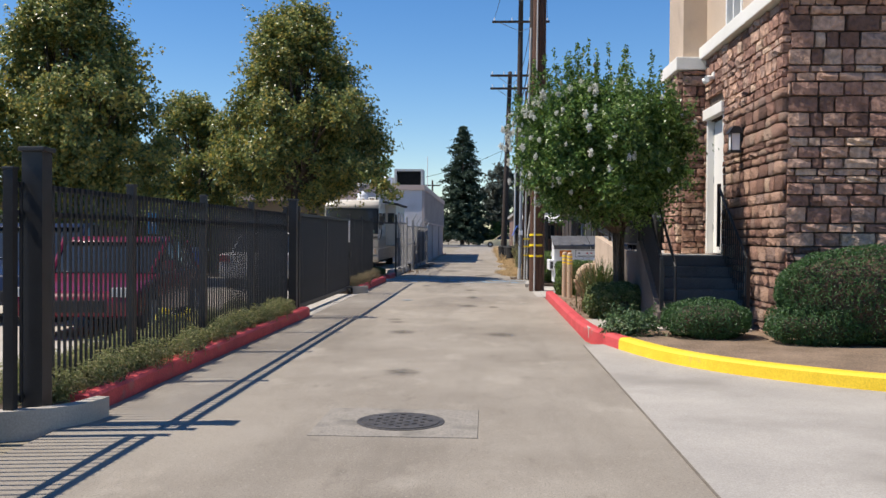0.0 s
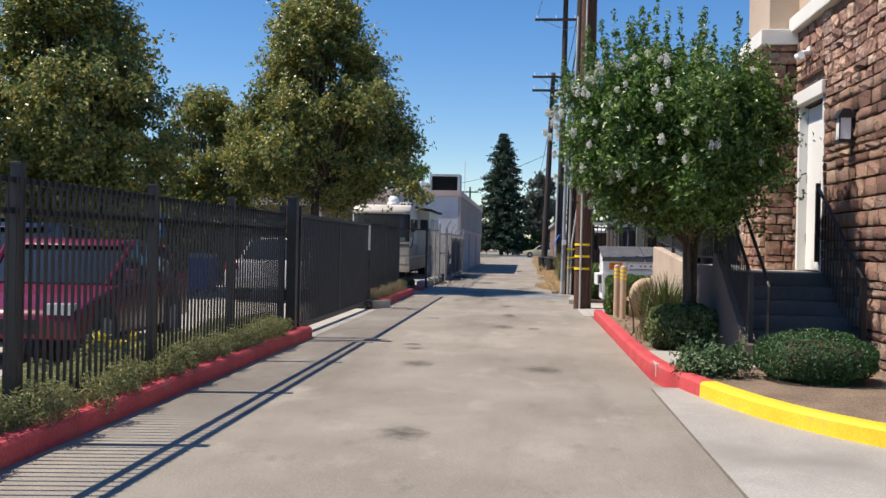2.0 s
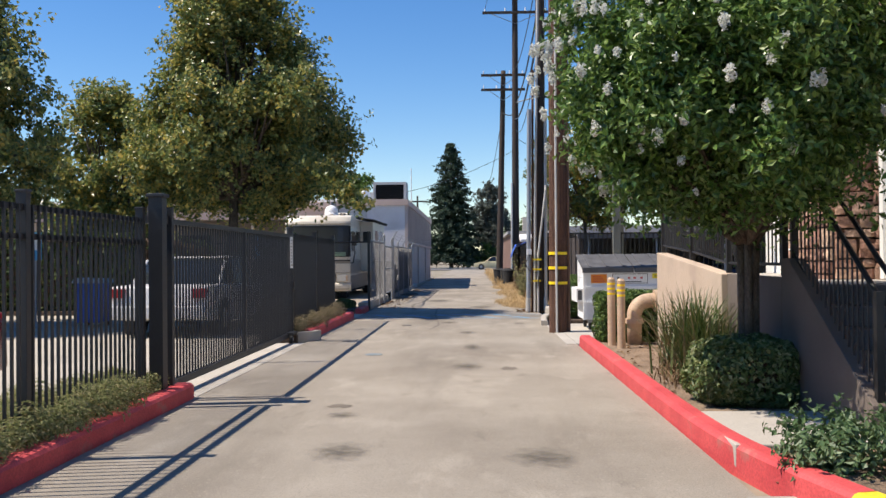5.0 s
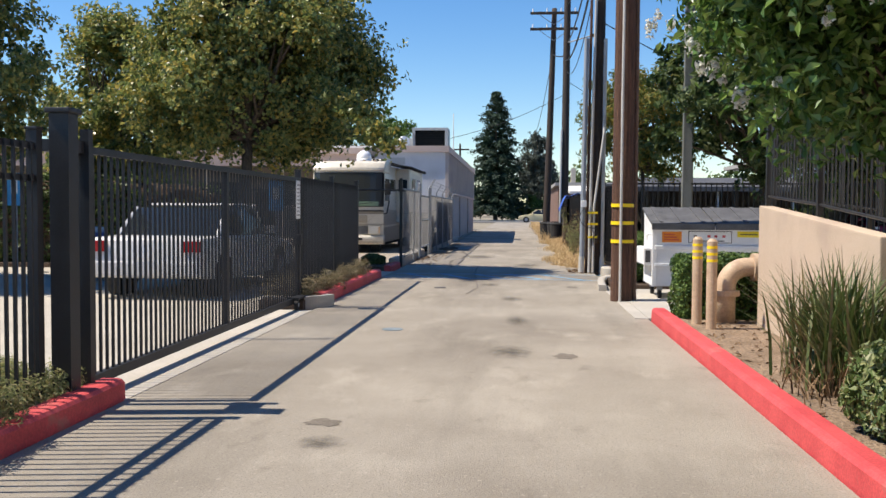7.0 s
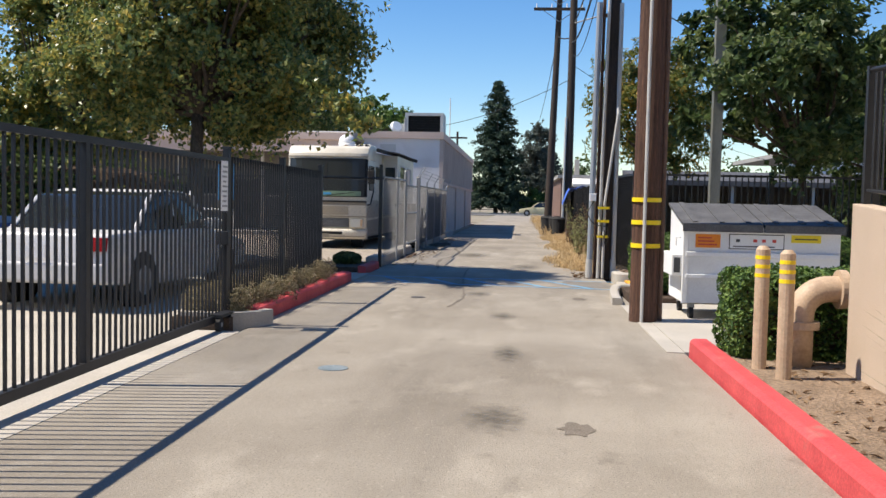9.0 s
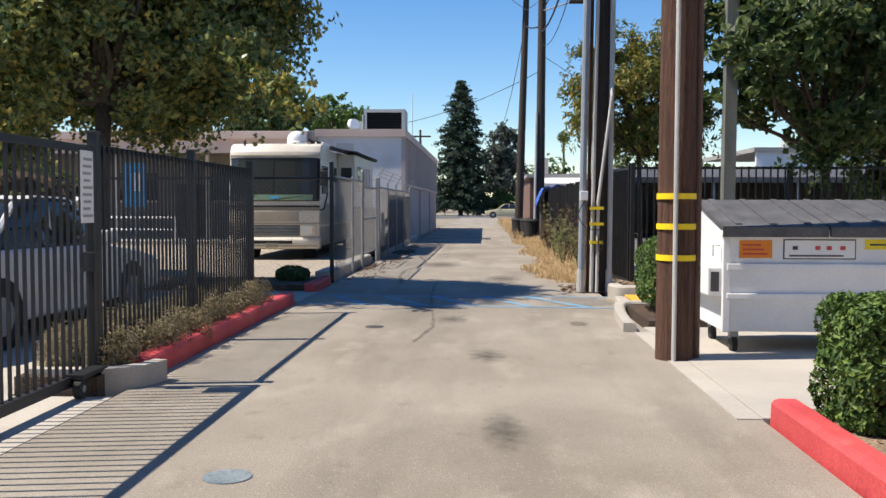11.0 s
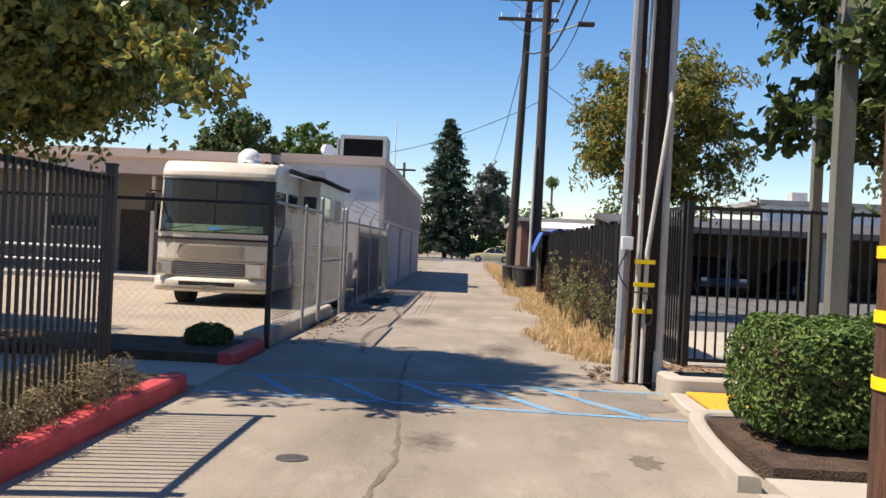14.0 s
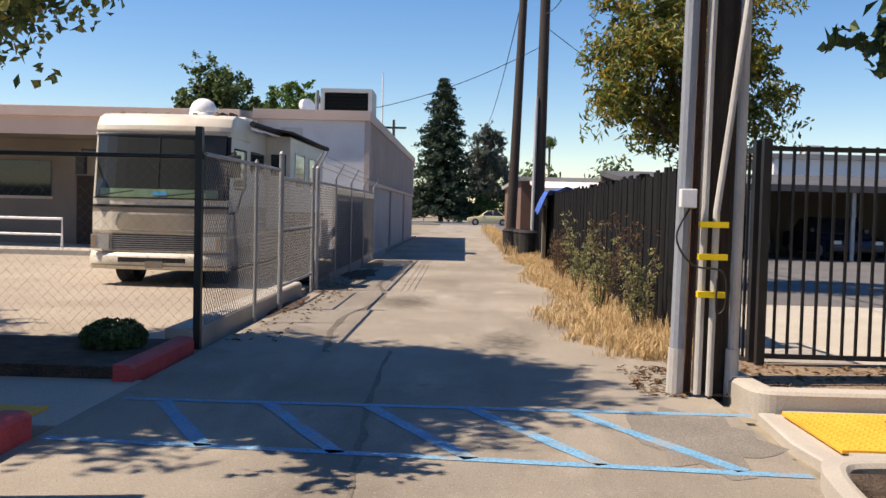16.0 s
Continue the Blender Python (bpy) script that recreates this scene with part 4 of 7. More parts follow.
def fence_run(name, label, x, y0, y1, z0, z1, gap=0.095, post_every=2.4, middle=True):
    f = thing(name, (x, y0, 0), label, "fence")
    part("top_rail", B(x - 0.02, x + 0.02, y0, y1, z1 - 0.10, z1 - 0.06), DARK_STEEL, f)
    if middle:
        part("middle_rail", B(x - 0.02, x + 0.02, y0, y1, z1 - 0.30, z1 - 0.26), DARK_STEEL, f)
    part("bottom_rail", B(x - 0.02, x + 0.02, y0, y1, z0 + 0.08, z0 + 0.12), DARK_STEEL, f)
    k = max(1, round((y1 - y0) / post_every))
    for i in range(k + 1):
        y = y0 + (y1 - y0) * i / k
        p = part("post", B(x - 0.035, x + 0.035, y - 0.035, y + 0.035, z0 - 0.1, z1 + 0.02), DARK_STEEL, f)
        part("cap", B(x - 0.042, x + 0.042, y - 0.042, y + 0.042, z1 + 0.02, z1 + 0.04, 0.005), DARK_STEEL, p)
    me = picket_mesh(z1 - 0.06 - z0 - 0.06)
    n = int((y1 - y0) / gap)
    for i in range(1, n):
        o = new("picket", me)
        o.location = (x + 0.028, y0 + (y1 - y0) * i / n, z0 + 0.06)
        hang(o, f)
    return f


fence_run("iron_fence", "charcoal iron picket fence behind the groundcover", FENCE_X, 5.4, 14.1, 0.12, 1.80)
fence_run("iron_fence", "charcoal iron picket fence beyond the gate", FENCE_X, 20.95, 25.45, 0.12, 1.84, middle=False)
fence_run("iron_fence", "charcoal iron picket fence beside the rounded kerb end", FENCE_X - 0.1, -6.0, 5.2, 0.0, 1.78)
for gx, gy, gz, top, wd in ((FENCE_X + 0.08, 5.62, 0.0, 1.96, 0.15), (FENCE_X + 0.09, 14.3, 0.0, 1.94, 0.13)):
    gpst = thing("gate_post", (gx, gy, 0), "stout square charcoal steel gate post with cap", "gate post")
    part("shaft", B(gx - wd / 2, gx + wd / 2, gy - wd / 2, gy + wd / 2, gz, top), DARK_STEEL, gpst)
    part("cap", B(gx - wd / 2 - 0.02, gx + wd / 2 + 0.02, gy - wd / 2 - 0.02, gy + wd / 2 + 0.02, top, top + 0.035, 0.008), DARK_STEEL, gpst)
gpst = thing("gate_post", (FENCE_X, 14.46, 0), "slim charcoal gate guide post with bracket", "gate post")
part("shaft", B(FENCE_X + 0.09, FENCE_X + 0.15, 14.52, 14.58, 0.0, 1.86), DARK_STEEL, gpst)
part("bracket", B(FENCE_X - 0.06, FENCE_X + 0.12, 14.30, 14.58, 1.70, 1.78), DARK_STEEL, gpst)
part("foot_plate", B(FENCE_X - 0.08, FENCE_X + 0.2, 14.42, 14.66, 0.0, 0.10, 0.008), DARK_STEEL, gpst)
part("guide_roller", T((FENCE_X + 0.02, 14.33, 1.72), (FENCE_X + 0.02, 14.33, 1.86), 0.04), RUBBER, gpst)

gate = thing("sliding_gate", (FENCE_X, 17.7, 0.05), "charcoal steel sliding gate with pickets, closed", "gate")
GX, G0, G1, GZ0, GZ1 = FENCE_X + 0.03, 14.62, 20.85, 0.09, 1.76
part("bottom_rail", B(GX - 0.03, GX + 0.03, G0, G1, GZ0, GZ0 + 0.07), DARK_STEEL, gate)
part("top_rail", B(GX - 0.025, GX + 0.025, G0, G1, GZ1 - 0.05, GZ1), DARK_STEEL, gate)
for y in (G0 + 0.03, G1 - 0.03, (G0 + G1) / 2):
    part("stile", B(GX - 0.028, GX + 0.028, y - 0.03, y + 0.03, GZ0 + 0.07, GZ1 - 0.05), DARK_STEEL, gate)
me = picket_mesh(GZ1 - GZ0 - 0.1)
n = int((G1 - G0) / 0.1)
for i in range(1, n):
    o = new("picket", me)
    o.location = (GX, G0 + (G1 - G0) * i / n, GZ0 + 0.05)
    hang(o, gate)
part("lock_box", B(GX - 0.05, GX + 0.06, G1 - 0.12, G1 - 0.02, 0.86, 1.0, 0.006), DARK_STEEL, gate)
for y in (G1 - 0.42, G1 - 0.10):
    w = part("wheel", T((GX + 0.05, y, 0.075), (GX + 0.10, y, 0.075), 0.07, 0.07, 16), RUBBER, gate)
    part("hub", T((GX + 0.045, y, 0.075), (GX + 0.106, y, 0.075), 0.025, 0.025, 10), GALV, w)
part("wheel_fork", B(GX - 0.01, GX + 0.115, G1 - 0.46, G1 - 0.06, 0.145, 0.175), DARK_STEEL, gate)
sg = thing("gate_sign", (GX + 0.04, 20.7, 1.2), "narrow white sign with grey lettering fixed to the gate", "sign")
part("plate", B(GX + 0.032, GX + 0.038, 20.58, 20.78, 1.21, 1.72), LABEL_WHITE, sg)
for i in range(9):
    part("text_bar", B(GX + 0.038, GX + 0.041, 20.60 + 0.01 * (i % 3), 20.76 - 0.012 * ((i * 7) % 4), 1.25 + i * 0.05, 1.27 + i * 0.05), surface("grey_print", (0.3, 0.3, 0.3), (0.35, 0.35, 0.35), 4, 50, 0.1, 0.7, 0) if i == 0 else bpy.data.materials["grey_print"], sg)


def cover_strip(name, x0, x1, y0, y1, z, h, n, label, seed, mat=LEAF_COVER):
    """Low shaggy planting: overlapping tufts of short leaves in a long mound."""
    g = np.random.default_rng(seed)
    cs = []
    k = int((y1 - y0) / 0.16)
    for i in range(k):
        y = y0 + (y1 - y0) * (i + 0.5) / k + g.normal(0, 0.04)
        for x in np.linspace(x0 + 0.08, x1 - 0.08, 3):
            s = g.uniform(0.75, 1.25)
            cs.append((x + g.normal(0, 0.05), y, z + h * 0.22 * s, 0.14 * s, 0.17 * s, h * 0.62 * s))
    t = thing(name, ((x0 + x1) / 2, (y0 + y1) / 2, z), label, "groundcover", kind="stuff")
    p, d = blob_points(cs, n, 0.5)
    keep = p[:, 2] > z - 0.03
    p, d = p[keep], d[keep]
    d[:, 2] += 0.8
    v, f = leaves(p, d, 0.042, 0.011, 0.55)
    raw("foliage", v, f, mat, t)
    return t


cover_strip("groundcover", -4.25, KERB_L - 0.13, 5.75, 14.5, 0.11, 0.31, 150000, "low olive-green shaggy groundcover spilling over the kerb", 3)
cover_strip("groundcover", -4.25, KERB_L - 0.15, 20.9, 25.6, 0.12, 0.33, 64000, "low dry olive groundcover mound beside the red kerb", 4, LEAF_COVER_DRY)


yf = thing("flowering_plant", (-4.15, 9.7, 0.1), "small plant with bright yellow flowers behind the fence", "plant")
twigs("foliage", [(-4.15 + 0.1 * math.cos(k * 2.4), 9.7 + 0.22 * math.sin(k * 2.4), 0.22 + 0.06 * (k % 3), 0.12, 0.14, 0.12) for k in range(8)], 900, 0.06, 0.025, LEAF_STRAP, yf, "", 14, 1.4, 0.2, 0.9)
crown("flowers", [(-4.15 + 0.13 * math.cos(k * 1.9), 9.7 + 0.26 * math.sin(k * 2.7), 0.36 + 0.035 * (k % 5), 0.05, 0.05, 0.04) for k in range(11)], 420, 0.035, 0.025, leaf_material("yellow_petals", [(0.70, 0.55, 0.04), (0.80, 0.70, 0.08)], 0.6, 0.3), yf, "yellow flowers", 0.7)


# ---- cars behind the fence ----
def car(name, label, m, length, width, height, paint, boot=True):
    """A parked car, nose along +y: body shell swept from a side outline, glass house, wheels, lamps, bumpers."""
    c = thing(name, (0, 0, 0), label, "car")
    L, W, H = length / 2, width / 2, height
    belt = H * 0.60
    prof = [(-L, 0.32), (-L + 0.02, 0.62), (-L + 0.08, belt + (0.05 if boot else 0.02)), (-L * 0.62, belt + 0.07), (L * 0.30, belt + 0.05), (L * 0.72, belt - 0.06), (L - 0.08, belt - 0.18), (L, 0.52), (L - 0.02, 0.30), (L * 0.2, 0.22), (-L * 0.5, 0.22)]
    bm = prism(prof, "x", -W, W)
    round_edges(bm, 0.055, 3)
    part("body", bm, paint, c, "", True)
    cab = [(-L * 0.78 if not boot else -L * 0.66, belt + 0.02), (-L * 0.62 if not boot else -L * 0.40, H - 0.07), (-L * 0.2, H), (L * 0.08, H - 0.02), (L * 0.42, belt + 0.02)]
    bm = prism(cab, "x", -W + 0.13, W - 0.13)
    for v in bm.verts:
        if v.co.z < belt + 0.1:
            v.co.x *= 1.13
    round_edges(bm, 0.05, 2)
    part("glass_house", bm, GLASS_DARK, c, "dark windows", True)
    roof = prism([(cab[1][0] - 0.04, H - 0.10), (-L * 0.2, H + 0.012), (L * 0.1, H - 0.006), (L * 0.16, H - 0.08)], "x", -W + 0.16, W - 0.16)
    round_edges(roof, 0.03)
    part("roof", roof, paint, c, "", True)
    for sx in (-1, 1):
        for a, b in ((cab[0], cab[1]), (cab[3], cab[4]), ((-L * 0.16, belt), (-L * 0.14, H - 0.03))):
            part("pillar", T((sx * (W - 0.07), a[0], a[1]), (sx * (W - 0.14), b[0], b[1]), 0.035, 0.03, 6), paint, c)
        for wy in (-L * 0.60, L * 0.62):
            r = 0.31 if height < 1.6 else 0.34
            arch = T((sx * (W - 0.2), wy, r), (sx * (W + 0.004), wy, r), r + 0.05, r + 0.05, 20)
            part("wheel_arch", arch, RUBBER, c)
            w = part("tyre", T((sx * (W - 0.18), wy, r), (sx * (W + 0.012), wy, r), r, r, 22), RUBBER, c)
            part("rim", T((sx * (W - 0.02), wy, r), (sx * (W + 0.02), wy, r), r * 0.62, r * 0.58, 16), GALV, w)
        part("tail_lamp", B(sx * W - 0.28 if sx > 0 else -W + 0.03, sx * W - 0.03 if sx > 0 else -W + 0.28, -L - 0.012, -L + 0.1, 0.70, 0.86, 0.01), TAIL_RED, c)
        part("headlamp", B(sx * W - 0.32 if sx > 0 else -W + 0.06, sx * W - 0.06 if sx > 0 else -W + 0.32, L - 0.14, L + 0.005, 0.56, 0.68, 0.01), LAMP_CLEAR, c)
        part("mirror", B(sx * W - 0.02 if sx > 0 else -W - 0.14, sx * W + 0.14 if sx > 0 else -W + 0.02, L * 0.26, L * 0.34, belt + 0.06, belt + 0.2, 0.02), paint, c)
    part("bumper", B(-W + 0.04, W - 0.04, -L - 0.05, -L + 0.06, 0.34, 0.56, 0.03), paint, c)
    part("grille", B(-W * 0.5, W * 0.5, L - 0.06, L + 0.012, 0.36, 0.52, 0.01), RUBBER, c)
    part("licence_plate", B(-0.16, 0.16, -L - 0.06, -L - 0.045, 0.62, 0.76), LABEL_WHITE, c)
    c.matrix_basis = m
    return c


car("parked_car", "dark red hatchback parked along the fence", pose(-5.95, 12.6, 0, 0, 0, 184), 3.8, 1.65, 1.33, CAR_RED, False)
car("parked_car", "dark blue car parked deeper in the lot", pose(-8.1, 14.6, 0, 0, 0, 184), 4.4, 1.78, 1.55, CAR_NAVY, False)
car("parked_car", "silver saloon car parked behind the sliding gate", pose(-6.15, 23.85, 0, 0, 0, -3), 4.5, 1.78, 1.42, CAR_SILVER)
car("parked_car", "white van parked at the back of the lot", pose(-13.2, 23.4, 0, 0, 0, -100), 4.7, 1.85, 1.85, CAR_WHITE, False)
cart = thing("recycling_cart", (-8.75, 24.8, 0), "blue plastic wheeled recycling cart with a pale lid", "bin")
part("body", round_edges(prism([(-9.01, 0.08), (-8.49, 0.08), (-8.45, 0.90), (-9.05, 0.90)], "y", 24.5, 25.05), 0.02), BLUE_PLASTIC, cart)
part("lid", round_edges(prism([(-9.08, 0.90), (-8.42, 0.90), (-8.47, 0.99), (-9.03, 1.01)], "y", 24.46, 25.1), 0.015), surface("pale_blue_lid", (0.30, 0.36, 0.45), (0.38, 0.44, 0.52), 3, 40, 0.1, 0.5, 0), cart)
for x in (-8.95, -8.55):
    part("wheel", T((x - 0.03, 25.05, 0.1), (x + 0.03, 25.05, 0.1), 0.1, 0.1, 14), RUBBER, cart)


def parking_sign(x, y, z):
    """A blue plate on a slim post, with its white symbol."""
    t = thing("parking_sign", (x, y, 0), "blue parking sign on a slim post", "sign", "parking signs in the lot")
    part("post", T((x, y, 0), (x, y, z + 0.29), 0.025), GALV, t)
    plate = part("plate", B(x - 0.15, x + 0.15, y - 0.045, y - 0.03, z - 0.29, z + 0.29, 0.005), SIGN_BLUE, t)
    part("symbol", B(x - 0.06, x + 0.06, y - 0.052, y - 0.046, z - 0.08, z + 0.16), LABEL_WHITE, plate)


parking_sign(-9.75, 24.3, 1.67)
parking_sign(-5.5, 26.2, 1.6)

# ---- right-hand fixtures ----
def bollard(x, y, h):
    b = thing("bollard", (x, y, 0.1), "tan painted pipe bollard with yellow bands", "bollard", "bollards by the pipework")
    part("post", T((x, y, 0.05), (x, y, h), 0.055, 0.055, 16), PIPE_TAN, b, "", False)
    part("cap", T((x, y, h), (x, y, h + 0.03), 0.055, 0.03, 16), PIPE_TAN, b)
    for z in (h - 0.06, h - 0.13, h - 0.20):
        part("band", T((x, y, z - 0.015), (x, y, z + 0.015), 0.0565, 0.0565, 16), BAND_YELLOW, b)


bollard(1.17, 18.82, 1.03)
bollard(1.24, 18.4, 1.02)
pipe = thing("backflow_pipe", (1.75, 18.9, 0.1), "thick tan painted pipe bent into a flanged elbow", "pipework")
pts = [(1.52, 19.0, 0.08), (1.52, 19.0, 0.5)] + [(1.52 + 0.22 - 0.22 * math.cos(a), 19.0, 0.5 + 0.22 * math.sin(a)) for a in np.linspace(0.15, math.pi / 2, 10)] + [(2.4, 19.0, 0.72)]
part("pipe", run(bmesh.new(), pts, 0.105, 18), PIPE_TAN, pipe, "", True)
part("flange", T((1.80, 19.0, 0.72), (1.86, 19.0, 0.72), 0.155, 0.155, 22), PIPE_TAN, pipe)
part("flange", T((1.52, 19.0, 0.40), (1.52, 19.0, 0.46), 0.15, 0.15, 22), PIPE_TAN, pipe)
part("flange", T((2.12, 19.0, 0.72), (2.18, 19.0, 0.72), 0.155, 0.155, 22), PIPE_TAN, pipe)


# white bin
BX0, BX1, BY0, BY1 = 1.24, 3.05, 22.66, 23.7
bn = thing("dumpster", (BX0 + 0.9, 23.2, 0.0), "white steel rubbish dumpster on castors with grey lids", "dumpster")
bm = prism([(BY0, 0.62), (BY0 + 0.02, 0.2), (BY1, 0.2), (BY1, 1.34), (BY0, 1.10)], "x", BX0, BX1)
round_edges(bm, 0.012)
part("body", bm, BIN_WHITE, bn)
part("front_rib", B(BX0 + 0.02, BX1 - 0.02, BY0 - 0.03, BY0, 0.76, 0.82, 0.008), BIN_WHITE, bn)
part("front_rib", B(BX0 + 0.02, BX1 - 0.02, BY0 - 0.03, BY0 + 0.02, 0.50, 0.55, 0.008), BIN_WHITE, bn)
part("rim", B(BX0 - 0.03, BX1 + 0.03, BY0 - 0.035, BY0 + 0.02, 1.06, 1.12, 0.01), BIN_WHITE, bn)
part("corner_rib", B(BX0 - 0.015, BX0 + 0.05, BY0 - 0.02, BY0 + 0.04, 0.2, 1.08, 0.008), BIN_WHITE, bn)
pk = part("fork_pocket", B(BX0 - 0.13, BX0, BY0 + 0.06, BY1 - 0.1, 0.52, 0.78, 0.012), BIN_WHITE, bn)
part("pocket_mouth", B(BX0 - 0.105, BX0 - 0.03, BY0 + 0.055, BY0 + 0.062, 0.56, 0.74), DARK_MARK, pk)
part("hook", run(bmesh.new(), [(BX0 - 0.02, BY0 + 0.1, 0.98), (BX0 - 0.08, BY0 + 0.1, 0.98), (BX0 - 0.08, BY0 + 0.1, 0.88)], 0.012, 6), BIN_WHITE, bn)
for a, b in ((BX0 - 0.03, (BX0 + BX1) / 2 - 0.01), ((BX0 + BX1) / 2 + 0.01, BX1 + 0.03)):
    bm = prism([(BY0 - 0.06, 1.12), (BY1 + 0.03, 1.37), (BY1 + 0.03, 1.40), (BY0 - 0.06, 1.155)], "x", a, b)
    box(bm, a, b, BY0 - 0.075, BY0 - 0.045, 1.06, 1.15)
    ld = part("lid", bm, LID_GREY, bn)
    for k in range(3):
        x = a + (b - a) * (k + 0.5) / 3
        part("lid_rib", prism([(BY0 + 0.0, 1.168), (BY1, 1.39), (BY1, 1.408), (BY0 + 0.0, 1.182)], "x", x - 0.03, x + 0.03), LID_GREY, ld)
for x in (BX0 + 0.12, BX1 - 0.12):
    for y in (BY0 + 0.12, BY1 - 0.15):
        w = part("castor_wheel", T((x - 0.025, y, 0.075), (x + 0.025, y, 0.075), 0.075, 0.075, 16), RUBBER, bn)
        part("castor_fork", B(x - 0.04, x + 0.04, y - 0.03, y + 0.03, 0.13, 0.2), GALV, w)
lb = part("warning_label", B(BX0 + 0.13, BX0 + 0.42, BY0 - 0.006, BY0 - 0.002, 0.87, 1.03), ORANGE, bn, "orange warning label")
for i in range(3):
    part("text_bar", B(BX0 + 0.16, BX0 + 0.38 - 0.03 * i, BY0 - 0.009, BY0 - 0.006, 0.90 + 0.04 * i, 0.915 + 0.04 * i), RED_MARK, lb)
lb = part("white_label", B(BX0 + 0.52, BX0 + 1.16, BY0 - 0.006, BY0 - 0.002, 0.86, 1.04), DARK_MARK, bn, "white information label with dark border")
part("face", B(BX0 + 0.53, BX0 + 1.15, BY0 - 0.009, BY0 - 0.006, 0.87, 1.03), LABEL_WHITE, lb)
for x, mt in ((0.60, DARK_MARK), (0.80, RED_MARK), (0.90, RED_MARK), (1.02, RED_MARK)):
    part("print_mark", B(BX0 + x, BX0 + x + 0.045, BY0 - 0.012, BY0 - 0.009, 0.945, 0.98), mt, lb)
part("text_bar", B(BX0 + 0.57, BX0 + 1.05, BY0 - 0.012, BY0 - 0.009, 0.885, 0.9), DARK_MARK, lb)
lb = part("yellow_label", B(BX0 + 1.24, BX0 + 1.58, BY0 - 0.006, BY0 - 0.002, 0.95, 1.04), LABEL_YELLOW, bn, "yellow label")
part("text_bar", B(BX0 + 1.28, BX0 + 1.54, BY0 - 0.009, BY0 - 0.006, 0.985, 1.0), DARK_MARK, lb)


# ---- poles ----
def crossarm(pole, x0, x1, y, z, ins=4):
    a = part("crossarm", B(x0, x1, y - 0.22, y - 0.12, z - 0.06, z + 0.06), FAR_POLE_WOOD, pole)
    for i in range(ins):
        x = x0 + 0.12 + (x1 - x0 - 0.24) * i / (ins - 1)
        part("insulator", T((x, y - 0.17, z + 0.06), (x, y - 0.17, z + 0.24), 0.035, 0.02, 8), LABEL_WHITE, a)
    bm = bmesh.new()
    xm = (x0 + x1) / 2
    for s in (x0 + 0.4, x1 - 0.4):
        tube(bm, (s, y - 0.18, z - 0.05), (xm, y - 0.16, z - 0.55), 0.015, 0.015, 5)
    part("brace", bm, GALV, a)


def wood_pole(x, y, r0, r1, h, mat, label, lean=(0, 0)):
    p = thing("utility_pole", (x, y, 0), label, "utility pole", "utility poles along the alley")
    bm = bmesh.new()
    n = 10
    for i in range(n):
        a, b = i / n, (i + 1) / n
        tube(bm, (x + lean[0] * a, y + lean[1] * a, -0.1 + (h + 0.1) * a), (x + lean[0] * b, y + lean[1] * b, -0.1 + (h + 0.1) * b), r0 + (r1 - r0) * a, r0 + (r1 - r0) * b, 18, caps=(i == n - 1))
    bmesh.ops.remove_doubles(bm, verts=bm.verts, dist=0.001)
    part("shaft", bm, mat, p, "", True)
    return p


p1 = wood_pole(0.74, 22.36, 0.165, 0.12, 13.0, POLE_WOOD, "brown creosoted wooden utility pole with three yellow bands", (0.05, 0.1))
for z in (1.42, 1.16, 0.89):
    part("yellow_band", T((0.742, 22.36, z - 0.025), (0.742, 22.36, z + 0.025), 0.169, 0.169, 24), BAND_YELLOW, p1)
part("ground_conduit", run(bmesh.new(), [(0.70, 22.185, 0.0), (0.705, 22.19, 3.0), (0.75, 22.3, 9.0)], 0.02, 8), CONDUIT, p1, "thin grey ground conduit")
part("riser_conduit", run(bmesh.new(), [(0.93, 22.36, 0.0), (0.93, 22.37, 3.0), (0.93, 22.45, 10.0)], 0.03, 8), surface("brown_conduit", (0.10, 0.055, 0.035), (0.16, 0.09, 0.06), 4, 50, 0.2, 0.7, 0.1), p1, "brown riser conduit")

p2 = wood_pole(0.86, 28.62, 0.13, 0.10, 13.5, FAR_POLE_WOOD, "dark wooden utility pole crowded with conduits", (0.12, 0.1))
part("riser_conduit", run(bmesh.new(), [(0.56, 28.42, 0.35), (0.62, 28.45, 5.0)], 0.055, 10), CONDUIT_BLUE, p2, "wide grey-blue riser")
part("riser_boot", T((0.55, 28.42, 0.0), (0.555, 28.42, 0.36), 0.065, 0.06, 12), CONDUIT, p2)
part("riser_conduit", run(bmesh.new(), [(0.71, 28.38, 0.02), (0.74, 28.42, 2.6), (0.86, 28.5, 8.0)], 0.03, 10), CONDUIT, p2)
part("riser_conduit", run(bmesh.new(), [(0.79, 28.34, 0.02), (0.80, 28.34, 1.4), (1.0, 28.4, 3.0), (1.0, 28.5, 3.2)], 0.026, 10), CONDUIT, p2)
part("riser_conduit", run(bmesh.new(), [(0.99, 28.45, 0.25), (1.02, 28.5, 5.0)], 0.04, 10), CONDUIT, p2)
part("riser_boot", T((0.985, 28.45, 0.0), (0.985, 28.45, 0.36), 0.055, 0.05, 12), CONDUIT, p2)
part("red_wood_strip", run(bmesh.new(), [(0.66, 28.5, 0.0), (0.72, 28.52, 6.0)], 0.03, 6), POLE_WOOD, p2)
for z in (1.3, 1.06, 0.78):
    part("yellow_band", B(0.67, 0.88, 28.29, 28.35, z - 0.022, z + 0.022), BAND_YELLOW, p2)
jb = part("junction_box", B(0.52, 0.64, 28.28, 28.36, 1.42, 1.56, 0.01), LABEL_WHITE, p2, "small white junction box")
